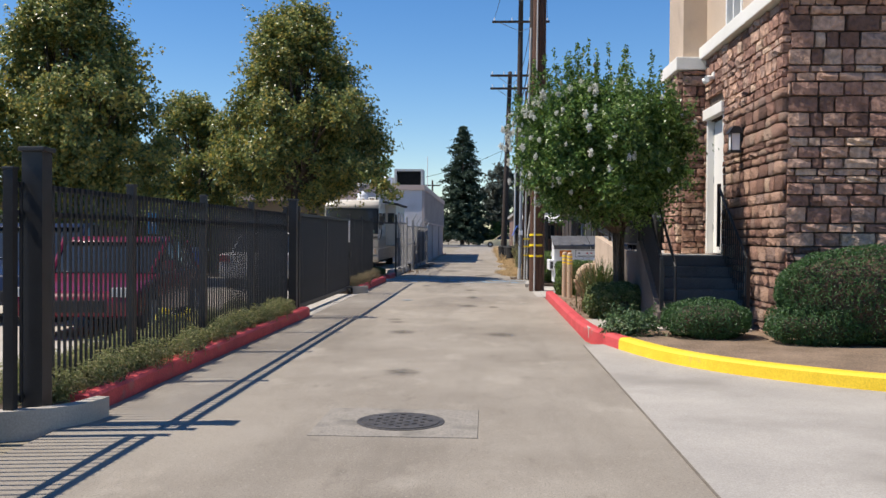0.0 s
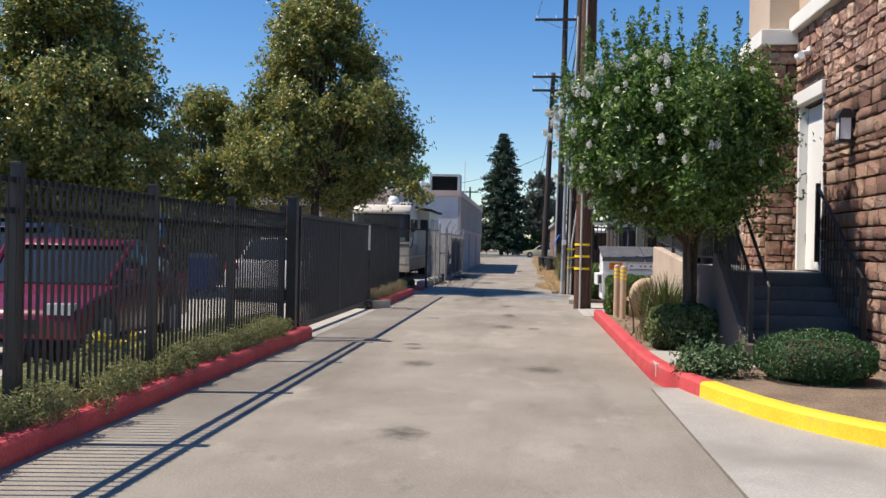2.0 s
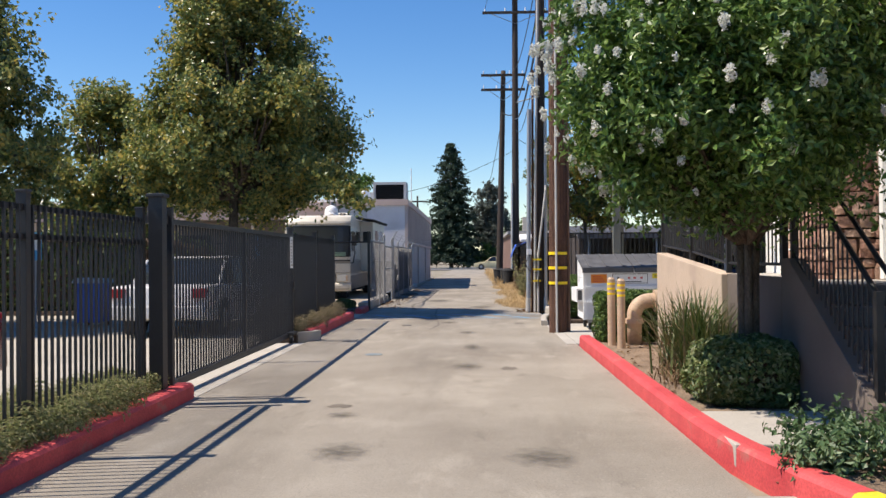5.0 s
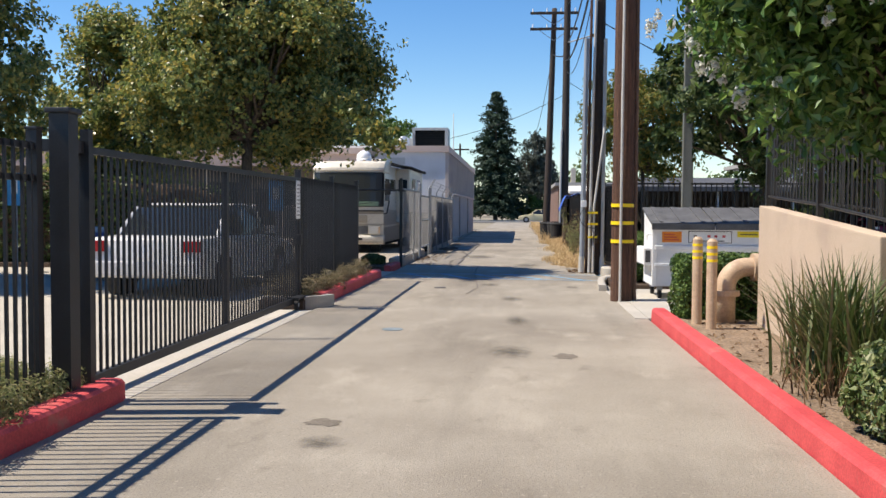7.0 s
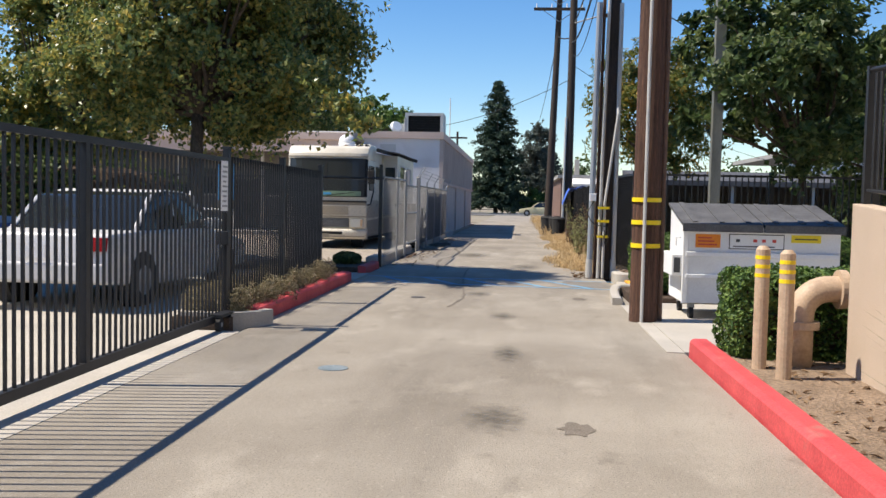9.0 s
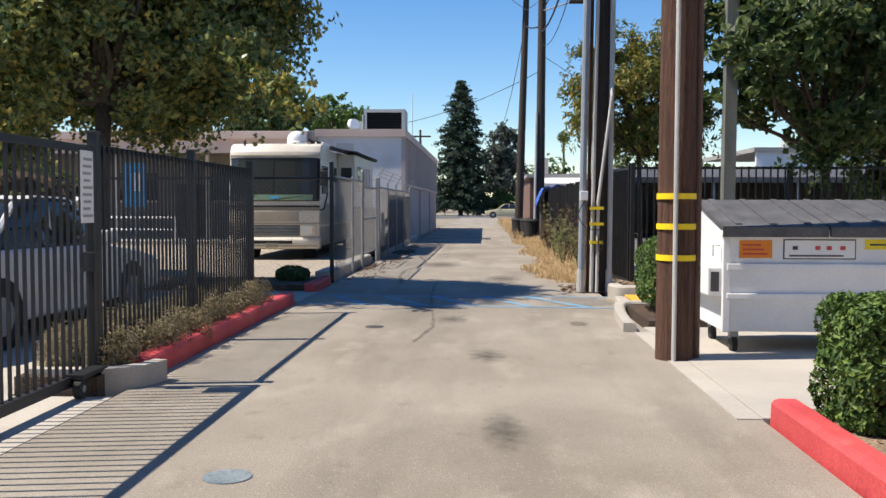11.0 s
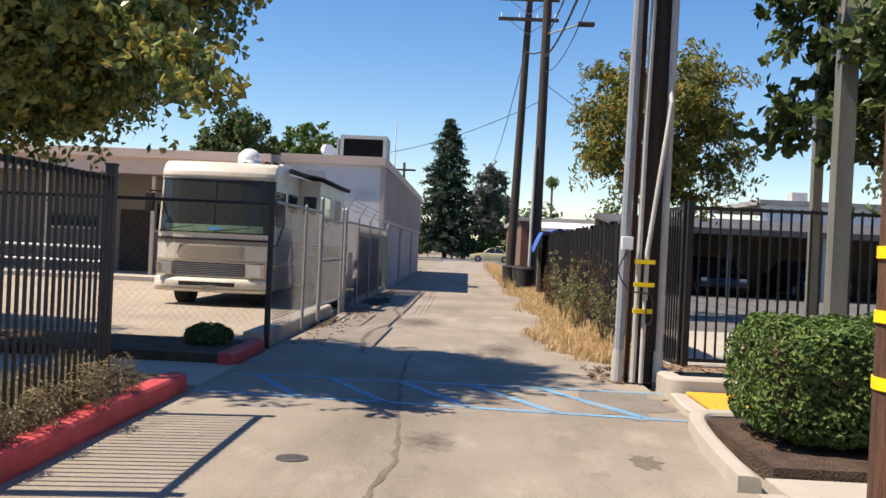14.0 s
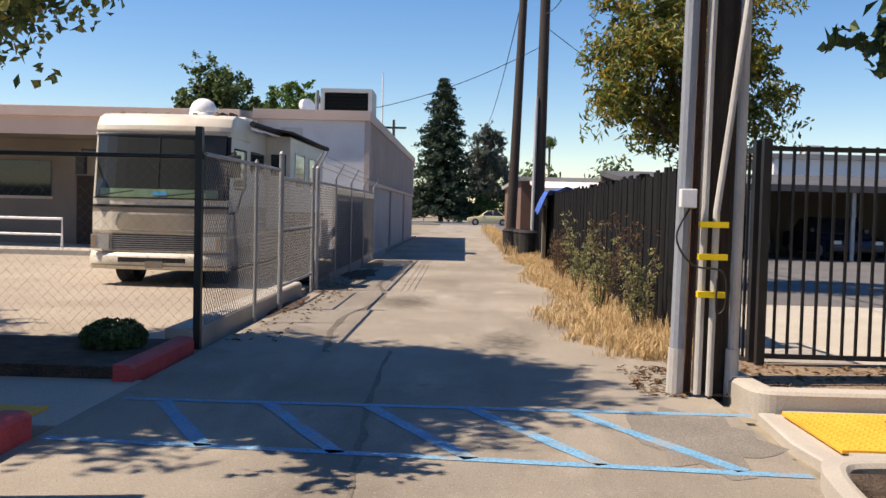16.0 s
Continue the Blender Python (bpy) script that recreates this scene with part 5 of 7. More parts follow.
part("cable", run(bmesh.new(), bend([(0.6, 28.33, 1.42), (0.5, 28.3, 1.2), (0.62, 28.28, 1.0), (0.84, 28.25, 0.95), (0.86, 28.25, 0.7), (0.80, 28.26, 0.66), (0.80, 28.26, 0.9)], 6), 0.008, 5), WIRE, jb)

pa = wood_pole(1.22, 50.5, 0.19, 0.13, 15.4, FAR_POLE_WOOD, "tall dark utility pole with two crossarms", (0.1, 0.1))
crossarm(pa, -0.28, 2.9, 50.6, 15.0)
crossarm(pa, -0.28, 2.9, 50.6, 13.3)
part("riser_conduit", run(bmesh.new(), [(1.02, 50.3, 0.0), (1.08, 50.4, 5.0)], 0.05, 8), CONDUIT, pa)
pb = wood_pole(0.48, 53.0, 0.18, 0.12, 11.0, FAR_POLE_WOOD, "shorter dark utility pole with two crossarms", (0.32, 0.1))
crossarm(pb, -0.35, 1.9, 53.1, 10.75)
crossarm(pb, -0.35, 1.9, 53.1, 10.0)


def cable(name, a, b, sag, r=0.012, label="sagging black overhead cable"):
    a, b = Vector(a), Vector(b)
    pts = [a.lerp(b, i / 14) - Vector((0, 0, sag * 4 * (i / 14) * (1 - i / 14))) for i in range(15)]
    return solid(name, run(bmesh.new(), pts, r, 5), WIRE, label, "cable")


for dx, z in ((-0.16, 15.2), (0.8, 15.2), (1.8, 15.2), (2.78, 15.2), (-0.16, 13.5), (2.78, 13.5)):
    cable("overhead_cable", (0.95 + (dx - 1.3) * 0.2, 28.7, 13.2), (dx, 50.5, z), 0.5)
cable("overhead_cable", (0.95, 28.7, 8.0), (1.3, 50.5, 8.9), 0.5, 0.025)
cable("overhead_cable", (0.95, 28.7, 7.4), (1.25, 50.5, 8.1), 0.7, 0.03)
cable("overhead_cable", (0.8, 22.4, 8.2), (0.95, 28.7, 8.0), 0.12, 0.025)
cable("overhead_cable", (0.8, 22.4, 12.4), (0.9, 28.7, 12.9), 0.15, 0.02)
cable("overhead_cable", (1.25, 50.4, 7.2), (13.0, 64.0, 4.0), 0.5)
cable("overhead_cable", (1.25, 50.4, 6.6), (-5.5, 53.0, 4.6), 0.35)
cable("overhead_cable", (1.3, 50.6, 8.4), (0.75, 53.0, 8.8), 0.1, 0.03)
cable("overhead_cable", (0.95, 28.7, 5.4), (9.0, 40.0, 4.4), 0.2)
cable("overhead_cable", (0.8, 53.0, 9.2), (0.6, 112.0, 9.4), 0.9, 0.02)
cable("overhead_cable", (0.9, 28.7, 6.8), (1.3, 50.5, 7.6), 0.9, 0.012)
cable("overhead_cable", (1.0, 28.7, 9.2), (1.25, 50.5, 10.5), 0.6, 0.015)
st_light = thing("alley_light", (1.2, 50.4, 8.4), "small street light on an arm from the pole", "street light")
part("arm", T((1.3, 50.5, 8.9), (2.4, 49.2, 9.0), 0.03), GALV, st_light)
part("head", B(2.2, 2.75, 49.0, 49.3, 8.9, 9.02, 0.03), FAR_POLE_WOOD, st_light)


# ---- trees and planting ----
def broad_tree(name, label, base, centre, radii, n, mat, seed, count=26, size=0.85, trunk=0.13, length=0.16, width=0.11, taper=0.75, shell=0.75, shape="", extra=()):
    t = thing(name, base, label, "tree")
    if shape == "egg":
        cs = egg(centre, radii[0], centre[2] - radii[2], centre[2] + radii[2], count, size, seed)
    else:
        cs = clumps(centre, radii, count, size, taper, seed)
    fork = (base[0] + (centre[0] - base[0]) * 0.3, base[1] + (centre[1] - base[1]) * 0.3, base[2] + (centre[2] - radii[2] - base[2]) * 0.9 + 0.3)
    limbs(t, base, fork, [c[:3] for c in cs[::2]], trunk, BARK)
    twigs("crown", cs + list(extra), n, length, width, mat, t)
    return t


broad_tree("street_tree", "broad maple-like tree with olive leaves turning yellow", (-6.5, 27.3, 0), (-6.5, 28.15, 5.45), (2.25, 2.3, 2.65), 120000, LEAF_TREE, 11, 210, 0.5, 0.14, 0.11, 0.08, 0.62, 0.95, "egg", [(-4.9 + 0.19 * k, 27.0 - 0.12 * k, 3.65 - 0.03 * k - 0.012 * k * k, 0.3, 0.3, 0.22) for k in range(9)])
broad_tree("street_tree", "dense dark green tree with a few yellow leaves", (-12.0, 24.2, 0), (-12.1, 24.2, 5.2), (2.3, 2.3, 2.85), 100000, LEAF_TREE, 12, 200, 0.52, 0.15, 0.12, 0.085, 0.62, 0.95, "egg")
broad_tree("street_tree", "dark leafy tree deeper in the parking lot", (-15.0, 19.5, 0), (-15.2, 19.5, 4.4), (3.2, 3.0, 3.0), 45000, LEAF_TREE, 13, 160, 0.6, 0.15, 0.17, 0.12, 0.6, 0.95, "egg")
broad_tree("street_tree", "smaller leafy tree behind the dark hedge", (-10.7, 30.5, 0), (-10.7, 30.5, 3.9), (1.6, 1.5, 1.9), 30000, LEAF_TREE, 23, 90, 0.45, 0.1, 0.13, 0.09, 0.62, 0.95, "egg")
broad_tree("lot_tree", "open-crowned tree with broad dark leaves beside the lamp posts", (4.9, 29.9, 0), (3.85, 28.7, 3.85), (2.0, 1.7, 1.75), 15000, LEAF_DARK, 14, 80, 0.36, 0.09, 0.15, 0.11, 0.2, 0.95)
broad_tree("lot_tree", "dense dark green tree deeper behind the iron fence", (8.6, 34.0, 0), (8.6, 34.0, 3.5), (2.6, 2.2, 1.9), 40000, LEAF_DARK, 25, 110, 0.5, 0.12, 0.15, 0.1, 0.3, 0.95)
broad_tree("tree_of_heaven", "airy tree with yellow and orange tinged leaves", (3.4, 40.0, 0), (3.2, 40.0, 4.4), (2.1, 1.9, 1.75), 22000, LEAF_AILANTHUS, 15, 70, 0.42, 0.08, 0.17, 0.06, 0.4, 0.95)
broad_tree("far_tree", "round dark green tree behind the low building", (-14.8, 72, 0), (-14.8, 72, 6.6), (2.4, 2.2, 2.6), 16000, LEAF_DARK, 16, 90, 0.55, 0.2, 0.24, 0.18, 0.5)
broad_tree("far_tree", "airy bright green tree behind the white building", (-11.0, 75, 0), (-11.0, 75, 7.2), (2.2, 2.0, 1.4), 6500, LEAF_MYRTLE, 17, 50, 0.5, 0.15, 0.24, 0.16, 0.2)
broad_tree("far_tree", "grey-green tree beyond the cross street", (1.4, 137, 0), (1.4, 137, 7.0), (2.7, 2.6, 4.8), 22000, NEEDLE_GREY, 18, 130, 0.75, 0.25, 0.3, 0.2, 0.5)
broad_tree("far_tree", "low bushy tree beyond the cross street", (6.5, 138, 0), (6.5, 138, 2.6), (3.6, 2.0, 2.2), 12000, LEAF_DARK, 19, 70, 0.7, 0.2, 0.3, 0.22, 0.3)
broad_tree("far_tree", "low dark tree beyond the cross street", (-11, 138, 0), (-11, 138, 2.4), (4.5, 2.0, 2.0), 12000, LEAF_DARK, 20, 70, 0.7, 0.2, 0.3, 0.22, 0.3)
broad_tree("far_tree", "low green bushes under the conifer", (0.5, 133, 0), (0.5, 133, 1.5), (4.0, 1.4, 1.2), 10000, LEAF_HEDGE, 21, 60, 0.55, 0.1, 0.28, 0.2, 0.2)


def conifer(x, y, h, r, seed):
    t = thing("conifer", (x, y, 0), "tall dark green conifer with layered branches", "tree")
    part("trunk", T((x, y, 0), (x, y, h), 0.32, 0.04, 10), BARK, t)
    g = np.random.default_rng(seed)
    pts, nrm = [], []
    for z in np.linspace(1.0, h - 0.1, 46):
        k = 1 - z / h
        rr = r * (k ** 0.62) * (0.9 + 0.25 * g.random()) + 0.15
        arms = 5 + int(8 * k)
        for a in range(arms):
            th = g.random() * 6.283
            L = rr * g.uniform(0.6, 1.15)
            m = int(26 + 60 * k)
            u = g.random(m) ** 0.6
            pts.append(np.stack([x + math.cos(th) * L * u + g.normal(0, 0.2, m), y + math.sin(th) * L * u + g.normal(0, 0.2, m), z - 0.35 * L * u ** 2 * 0.5 + 0.25 * u * (L > 0.8) + g.normal(0, 0.13, m)], 1))
            nrm.append(np.tile([math.cos(th) * 0.3, math.sin(th) * 0.3, 0.8], (m, 1)))
    v, f = leaves(np.concatenate(pts), np.concatenate(nrm), 0.5, 0.22, 0.6)
    raw("crown", v, f, NEEDLE, t)
    return t


conifer(-4.0, 131.0, 17.0, 4.5, 5)
pm = thing("palm_tree", (14, 190, 0), "tiny distant fan palm above the rooftops", "tree")
part("trunk", T((14, 190, 0), (14, 190, 14), 0.25, 0.2, 8), BARK, pm)
p, d = blob_points([(14, 190, 14.3, 1.3, 1.3, 1.1)], 260, 0.9)
v, f = leaves(p, d, 1.0, 0.2, 0.3)
raw("fronds", v, f, LEAF_DARK, pm)

# crape myrtle
cm = thing("crape_myrtle", (1.60, 13.78, 0.1), "crape myrtle with glossy green leaves and white blossom clusters", "tree")
cs = clumps((1.2, 13.1, 2.66), (1.36, 1.3, 0.86), 240, 0.22, 0.25, 31, 0.9)
bm = bmesh.new()
for k, (tx, ty) in enumerate(((0.0, 0.0), (0.05, 0.03), (-0.03, 0.05))):
    tube(bm, (1.60 + tx, 13.78 + ty, 0.05), (1.55 + tx * 1.5, 13.6 + ty * 1.5, 1.45), 0.04, 0.032, 8)
    for c in cs[k::9]:
        tube(bm, (1.55 + tx * 1.5, 13.6 + ty * 1.5, 1.44), c[:3], 0.022, 0.005, 6)
part("trunk", bm, BARK, cm, "", True)
sprays = []
g = np.random.default_rng(8)
for k in range(38):
    a = g.random() * 6.283
    rr = g.uniform(0.1, 1.2)
    x, y = 1.2 + math.cos(a) * rr, 13.2 + math.sin(a) * rr
    zt = 3.45 + 1.0 * (1 - (rr / 1.3) ** 2) * g.uniform(0.5, 1.0)
    for u in np.linspace(0, 1, 6):
        sprays.append((x + math.cos(a) * 0.12 * u, y + math.sin(a) * 0.12 * u, 3.05 + (zt - 3.05) * u, 0.085 * (1.15 - 0.7 * u), 0.085 * (1.15 - 0.7 * u), 0.12))
twigs("crown", cs, 95000, 0.066, 0.036, LEAF_MYRTLE, cm, "", 20, 1.35, 0.3, 0.45)
crown("top_growth", sprays, 12000, 0.062, 0.03, LEAF_MYRTLE, cm, "", 0.9)
fl = []
for k in range(130):
    c = cs[int(g.integers(len(cs)))]
    d = g.normal(0, 1, 3)
    d[0] -= 0.8
    d[1] -= 0.5
    d[2] += 0.5
    d /= np.linalg.norm(d)
    q = np.array([1.2, 13.1, 2.7]) + d * np.array([1.52, 1.42, 1.02]) * g.uniform(0.9, 1.03)
    s = g.uniform(0.018, 0.042)
    fl.append((*q, s, s, s * 1.6))
crown("blossom", fl, 8000, 0.026, 0.02, BLOOM, cm, "white blossom clusters", 0.8)


def clipped(name, label, x0, x1, y0, y1, z0, z1, n, mat, length=0.045, width=0.026, power=4.0, category="shrub", seed=2):
    """A clipped bush: leaves in a thin uneven skin over a rounded block, with a dark twiggy core."""
    t = thing(name, ((x0 + x1) / 2, (y0 + y1) / 2, z0), label, category)
    g = np.random.default_rng(seed)
    d = g.normal(0, 1, (n, 3))
    c = np.array([(x0 + x1) / 2, (y0 + y1) / 2, (z0 + z1) / 2])
    r = np.array([(x1 - x0) / 2, (y1 - y0) / 2, (z1 - z0) / 2])
    if power > 3:
        q = g.uniform(-1, 1, (n, 3))
        k = g.choice(3, n, p=np.array([r[1] * r[2], r[0] * r[2], r[0] * r[1]]) / (r[1] * r[2] + r[0] * r[2] + r[0] * r[1]))
        q[np.arange(n), k] = np.sign(g.normal(0, 1, n))
        d = q
    d = d / ((np.abs(d) ** power).sum(1, keepdims=True) ** (1 / power))
    nrm = np.sign(d) * np.abs(d) ** (power - 1)
    nrm /= np.linalg.norm(nrm, axis=1, keepdims=True)
    lump = np.array([noise.noise(Vector(c + a * r) * 5.0) for a in d])[:, None] * 0.06
    p = c + d * (r + lump) - nrm * (g.random((n, 1)) ** 2 * 0.10)
    v, f = leaves(p, nrm + np.array([0, 0, 0.3]), length, width, 0.6)
    raw("foliage", v, f, mat, t)
    bm = bmesh.new()
    bmesh.ops.create_icosphere(bm, subdivisions=3, radius=1.0)
    for w in bm.verts:
        a = w.co.normalized()
        s = (abs(a.x) ** power + abs(a.y) ** power + abs(a.z) ** power) ** (1 / power)
        a = a / s
        w.co = Vector((c[0] + a.x * (r[0] - 0.10), c[1] + a.y * (r[1] - 0.10), max(z0 - 0.02, c[2] + a.z * (r[2] - 0.09))))
    part("branch_core", bm, MULCH, t)
    return t


clipped("clipped_shrub", "round clipped dark green shrub on bare earth", 1.76, 2.86, 10.55, 11.5, 0.08, 0.60, 11000, LEAF_BALL, 0.032, 0.016, 2.6, seed=3)
clipped("clipped_shrub", "round clipped dark green shrub beside its neighbour", 2.88, 4.1, 9.95, 10.85, 0.08, 0.62, 11000, LEAF_BALL, 0.032, 0.016, 2.6, seed=4)
clipped("clipped_shrub", "small clipped green shrub by the driveway bed", 4.45, 5.5, 9.2, 10.1, 0.08, 0.62, 8000, LEAF_BALL, 0.032, 0.016, 2.6, seed=5)
clipped("large_shrub", "large rounded feathery green shrub against the stone wall", 3.0, 6.6, 9.9, 10.88, 0.08, 1.32, 34000, LEAF_BALL, 0.045, 0.014, 2.6, seed=6)
clipped("variegated_shrub", "leafy variegated green shrub beside the red kerb", 1.06, 1.95, 13.2, 14.1, 0.08, 0.66, 9000, leaf_material("variegated_leaves", [(0.04, 0.08, 0.02), (0.09, 0.14, 0.035), (0.17, 0.21, 0.07), (0.32, 0.33, 0.16)], 0.5, 0.25), 0.06, 0.035, 3.2, seed=7)
ls = thing("low_shrub", (1.36, 11.2, 0.1), "low loose green shrub at the end of the walk", "shrub")
twigs("foliage", [(1.36 + 0.27 * math.cos(k * 2.4) * (k / 14) ** 0.5, 11.2 + 0.24 * math.sin(k * 2.4) * (k / 14) ** 0.5, 0.17 + 0.05 * (k % 3), 0.14, 0.14, 0.1) for k in range(15)], 2600, 0.052, 0.03, leaf_material("pale_shrub_leaves", [(0.05, 0.10, 0.035), (0.09, 0.16, 0.06), (0.17, 0.24, 0.115)], 0.5, 0.25), ls, "", 14, 1.5, 0.22, 0.9)
clipped("hedge_block", "square clipped boxwood hedge behind the bollards", 1.04, 2.3, 19.2, 19.9, 0.08, 0.84, 15000, LEAF_HEDGE, 0.05, 0.03, 6.0, "hedge", seed=9)
clipped("hedge_block", "long square clipped hedge beside the ramp", 0.95, 4.2, 24.75, 26.08, 0.10, 0.96, 40000, LEAF_HEDGE, 0.045, 0.028, 6.0, "hedge", seed=10)
clipped("lot_hedge", "dark hedge along the back of the parking lot", -40, -7.4, 28.6, 29.6, 0.0, 2.15, 36000, LEAF_DARK, 0.14, 0.09, 6.0, "hedge", seed=11)
clipped("lot_hedge", "dark tall hedge along the side of the parking lot", -21, -19.4, -10, 28, 0.0, 3.2, 30000, LEAF_DARK, 0.2, 0.13, 6.0, "hedge", seed=12)
clipped("bed_shrub", "small dark round shrub in the shaded bed", -4.4, -3.85, 29.1, 29.7, 0.06, 0.31, 2500, LEAF_DARK, 0.06, 0.035, 2.4, seed=13)


def blades(name, label, spots, per, h, spread, w, mat, category, kind="", seed=4, z=0.0, lean=0.5):
    """Tufts of long thin curved blades."""
    g = np.random.default_rng(seed)
    V, F = [], []
    for x, y, s in spots:
        for _ in range(per):
            a = g.random() * 6.283
            L = h * s * g.uniform(0.55, 1.15)
            bx, by = x + g.normal(0, spread), y + g.normal(0, spread)
            k = lean * g.uniform(0.15, 1.0)
            dx, dy = math.cos(a), math.sin(a)
            ww = w * g.uniform(0.6, 1.2)
            o = len(V)
            for u, q in ((0, 1.0), (0.4, 0.9), (0.75, 0.6), (1.0, 0.08)):
                px, py, pz = bx + dx * L * k * u * u, by + dy * L * k * u * u, z + L * (u - 0.25 * k * u * u)
                V.append((px - dy * ww * q, py + dx * ww * q, pz))
                V.append((px + dy * ww * q, py - dx * ww * q, pz))
            for i in range(3):
                F.append((o + 2 * i, o + 2 * i + 1, o + 2 * i + 3, o + 2 * i + 2))
    t = thing(name, (spots[0][0], spots[0][1], z), label, category, kind=kind)
    raw("leaf_blade_mass", V, F, mat, t)
    return t


blades("strap_plant", "clump of long arching strap leaves by the red kerb", [(1.42, 15.05, 1.0), (1.52, 15.35, 1.0), (1.38, 15.6, 0.9), (1.55, 14.85, 0.9), (1.48, 15.2, 1.0)], 150, 0.92, 0.09, 0.011, LEAF_STRAP, "plant", "stuff", z=0.09, lean=0.75, seed=41)
blades("strap_plant", "dry lower skirt of the strap-leaf clump", [(1.35, 15.0, 1.0), (1.3, 15.4, 1.0), (1.4, 14.75, 0.9)], 50, 0.32, 0.16, 0.007, HUSK, "plant", "stuff", z=0.09, lean=1.4, seed=42)
g = np.random.default_rng(77)
spots = []
for k in range(900):
    y = 30.1 + 19.5 * g.random() ** 1.25
    edge = 0.05 + 0.28 * math.sin(y * 0.9) + 0.012 * (y - 30)
    x = edge + (1.15 - edge) * g.random() ** 0.7
    spots.append((x, y, g.uniform(0.4, 1.0) * (0.45 + 0.65 * (x - edge) / (1.2 - edge))))
blades("dry_grass", "straw-coloured dry grass along the verge", spots, 16, 0.34, 0.07, 0.006, STRAW, "dry grass", "stuff", 43, 0.0, 1.0)
spots = [(0.3 + 0.7 * g.random(), 50 + 45 * g.random(), g.uniform(0.4, 1.1)) for _ in range(260)]
blades("dry_grass", "straw-coloured dry grass beyond the far poles", spots, 14, 0.5, 0.12, 0.012, STRAW, "dry grass", "stuff", 44, 0.0, 1.0)


def weed(x, y, h, seed, green=0.4):
    g = np.random.default_rng(seed)
    t = thing("tall_weed", (x, y, 0), "tall dry weed with brittle branches and seed heads", "weed", "weeds by the dark fence")
    cs = []
    for k in range(7):
        a, L = g.random() * 6.283, h * g.uniform(0.6, 1.0)
        top = (x + math.cos(a) * 0.22 * L, y + math.sin(a) * 0.22 * L, L)
        part("stem", T((x, y, 0), top, 0.008, 0.003, 5), BARK, t)
        for u in np.linspace(0.3, 1, 9):
            cs.append((x + (top[0] - x) * u + g.normal(0, 0.05), y + (top[1] - y) * u + g.normal(0, 0.05), L * u, 0.06, 0.06, 0.06))
    crown("dry_leaves", cs, 520, 0.05, 0.02, HUSK if g.random() > green else LEAF_COVER, t, "", 0.9)


for i, (x, y, h) in enumerate(((0.86, 31.5, 1.2), (0.95, 32.2, 1.4), (0.7, 33.4, 1.1), (0.92, 34.3, 1.35), (0.75, 35.8, 1.5), (0.85, 37.2, 1.1), (0.8, 39.0, 1.0), (0.9, 41.0, 1.0))):
    weed(x, y, h, 60 + i)
g = np.random.default_rng(5)
pts = np.stack([g.uniform(0.3, 1.2, 260), g.uniform(28.3, 29.6, 260), np.full(260, 0.02)], 1)
pts2 = np.stack([g.uniform(1.2, 4.0, 240), g.uniform(28.1, 29.3, 240), np.full(240, 0.115)], 1)
pts3 = np.stack([g.uniform(-3.45, -2.9, 160), g.uniform(30.5, 40, 160), np.full(160, 0.012)], 1)
pts4 = np.stack([g.uniform(1.0, 2.2, 200), g.uniform(14, 19.2, 200), np.full(200, 0.112)], 1)
pp = np.concatenate([pts, pts2, pts3, pts4])
v, f = leaves(pp, np.tile([0, 0, 1.0], (len(pp), 1)), 0.07, 0.035, 0.25)
tagged(raw("fallen_leaves", v, f, HUSK), "scattered dry brown leaves on the ground", "fallen leaves", kind="stuff")

# ---- motorhome ----
RX0, RX1, RY0, RY1 = -7.08, -4.90, 36.0, 44.3
RXM = (RX0 + RX1) / 2
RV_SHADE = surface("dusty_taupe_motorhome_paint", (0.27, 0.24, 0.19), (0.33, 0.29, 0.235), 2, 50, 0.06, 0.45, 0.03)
rv = thing("motorhome", (RXM, 40.1, 0.03), "cream and tan motorhome parked behind the chain-link fence", "motorhome")


def bowed(prof, x0, x1, bow=0.16, n=12):
    """A panel across the nose: the (y, z) outline carried from x0 to x1 along a shallow arc, so that the ends fall back."""
    bm = bmesh.new()
    rows = []
    for i in range(n + 1):
        u = 2 * i / n - 1
        dy = bow * abs(u * (x1 - x0) / (RX1 - RX0)) ** 3.2
        rows.append([bm.verts.new((x0 + (x1 - x0) * i / n, y + dy, z)) for y, z in prof])
    k = len(prof)
    for a, b in zip(rows, rows[1:]):
        for q in range(k):
            bm.faces.new((a[q], b[q], b[(q + 1) % k], a[(q + 1) % k]))
    bm.faces.new(rows[0])
    bm.faces.new(rows[-1][::-1])
    bmesh.ops.recalc_face_normals(bm, faces=bm.faces)
    return bm


def band(z0, z1, out=0.0, thick=0.06):
    """Outline of a nose strip between two heights; the nose leans back above the waist."""
    def face(z):
        return RY0 - out + (0.0 if z < 1.42 else (z - 1.42) * 0.13)
    return [(face(z0), z0), (face(z1), z1), (face(z1) + thick, z1), (face(z0) + thick, z0)]


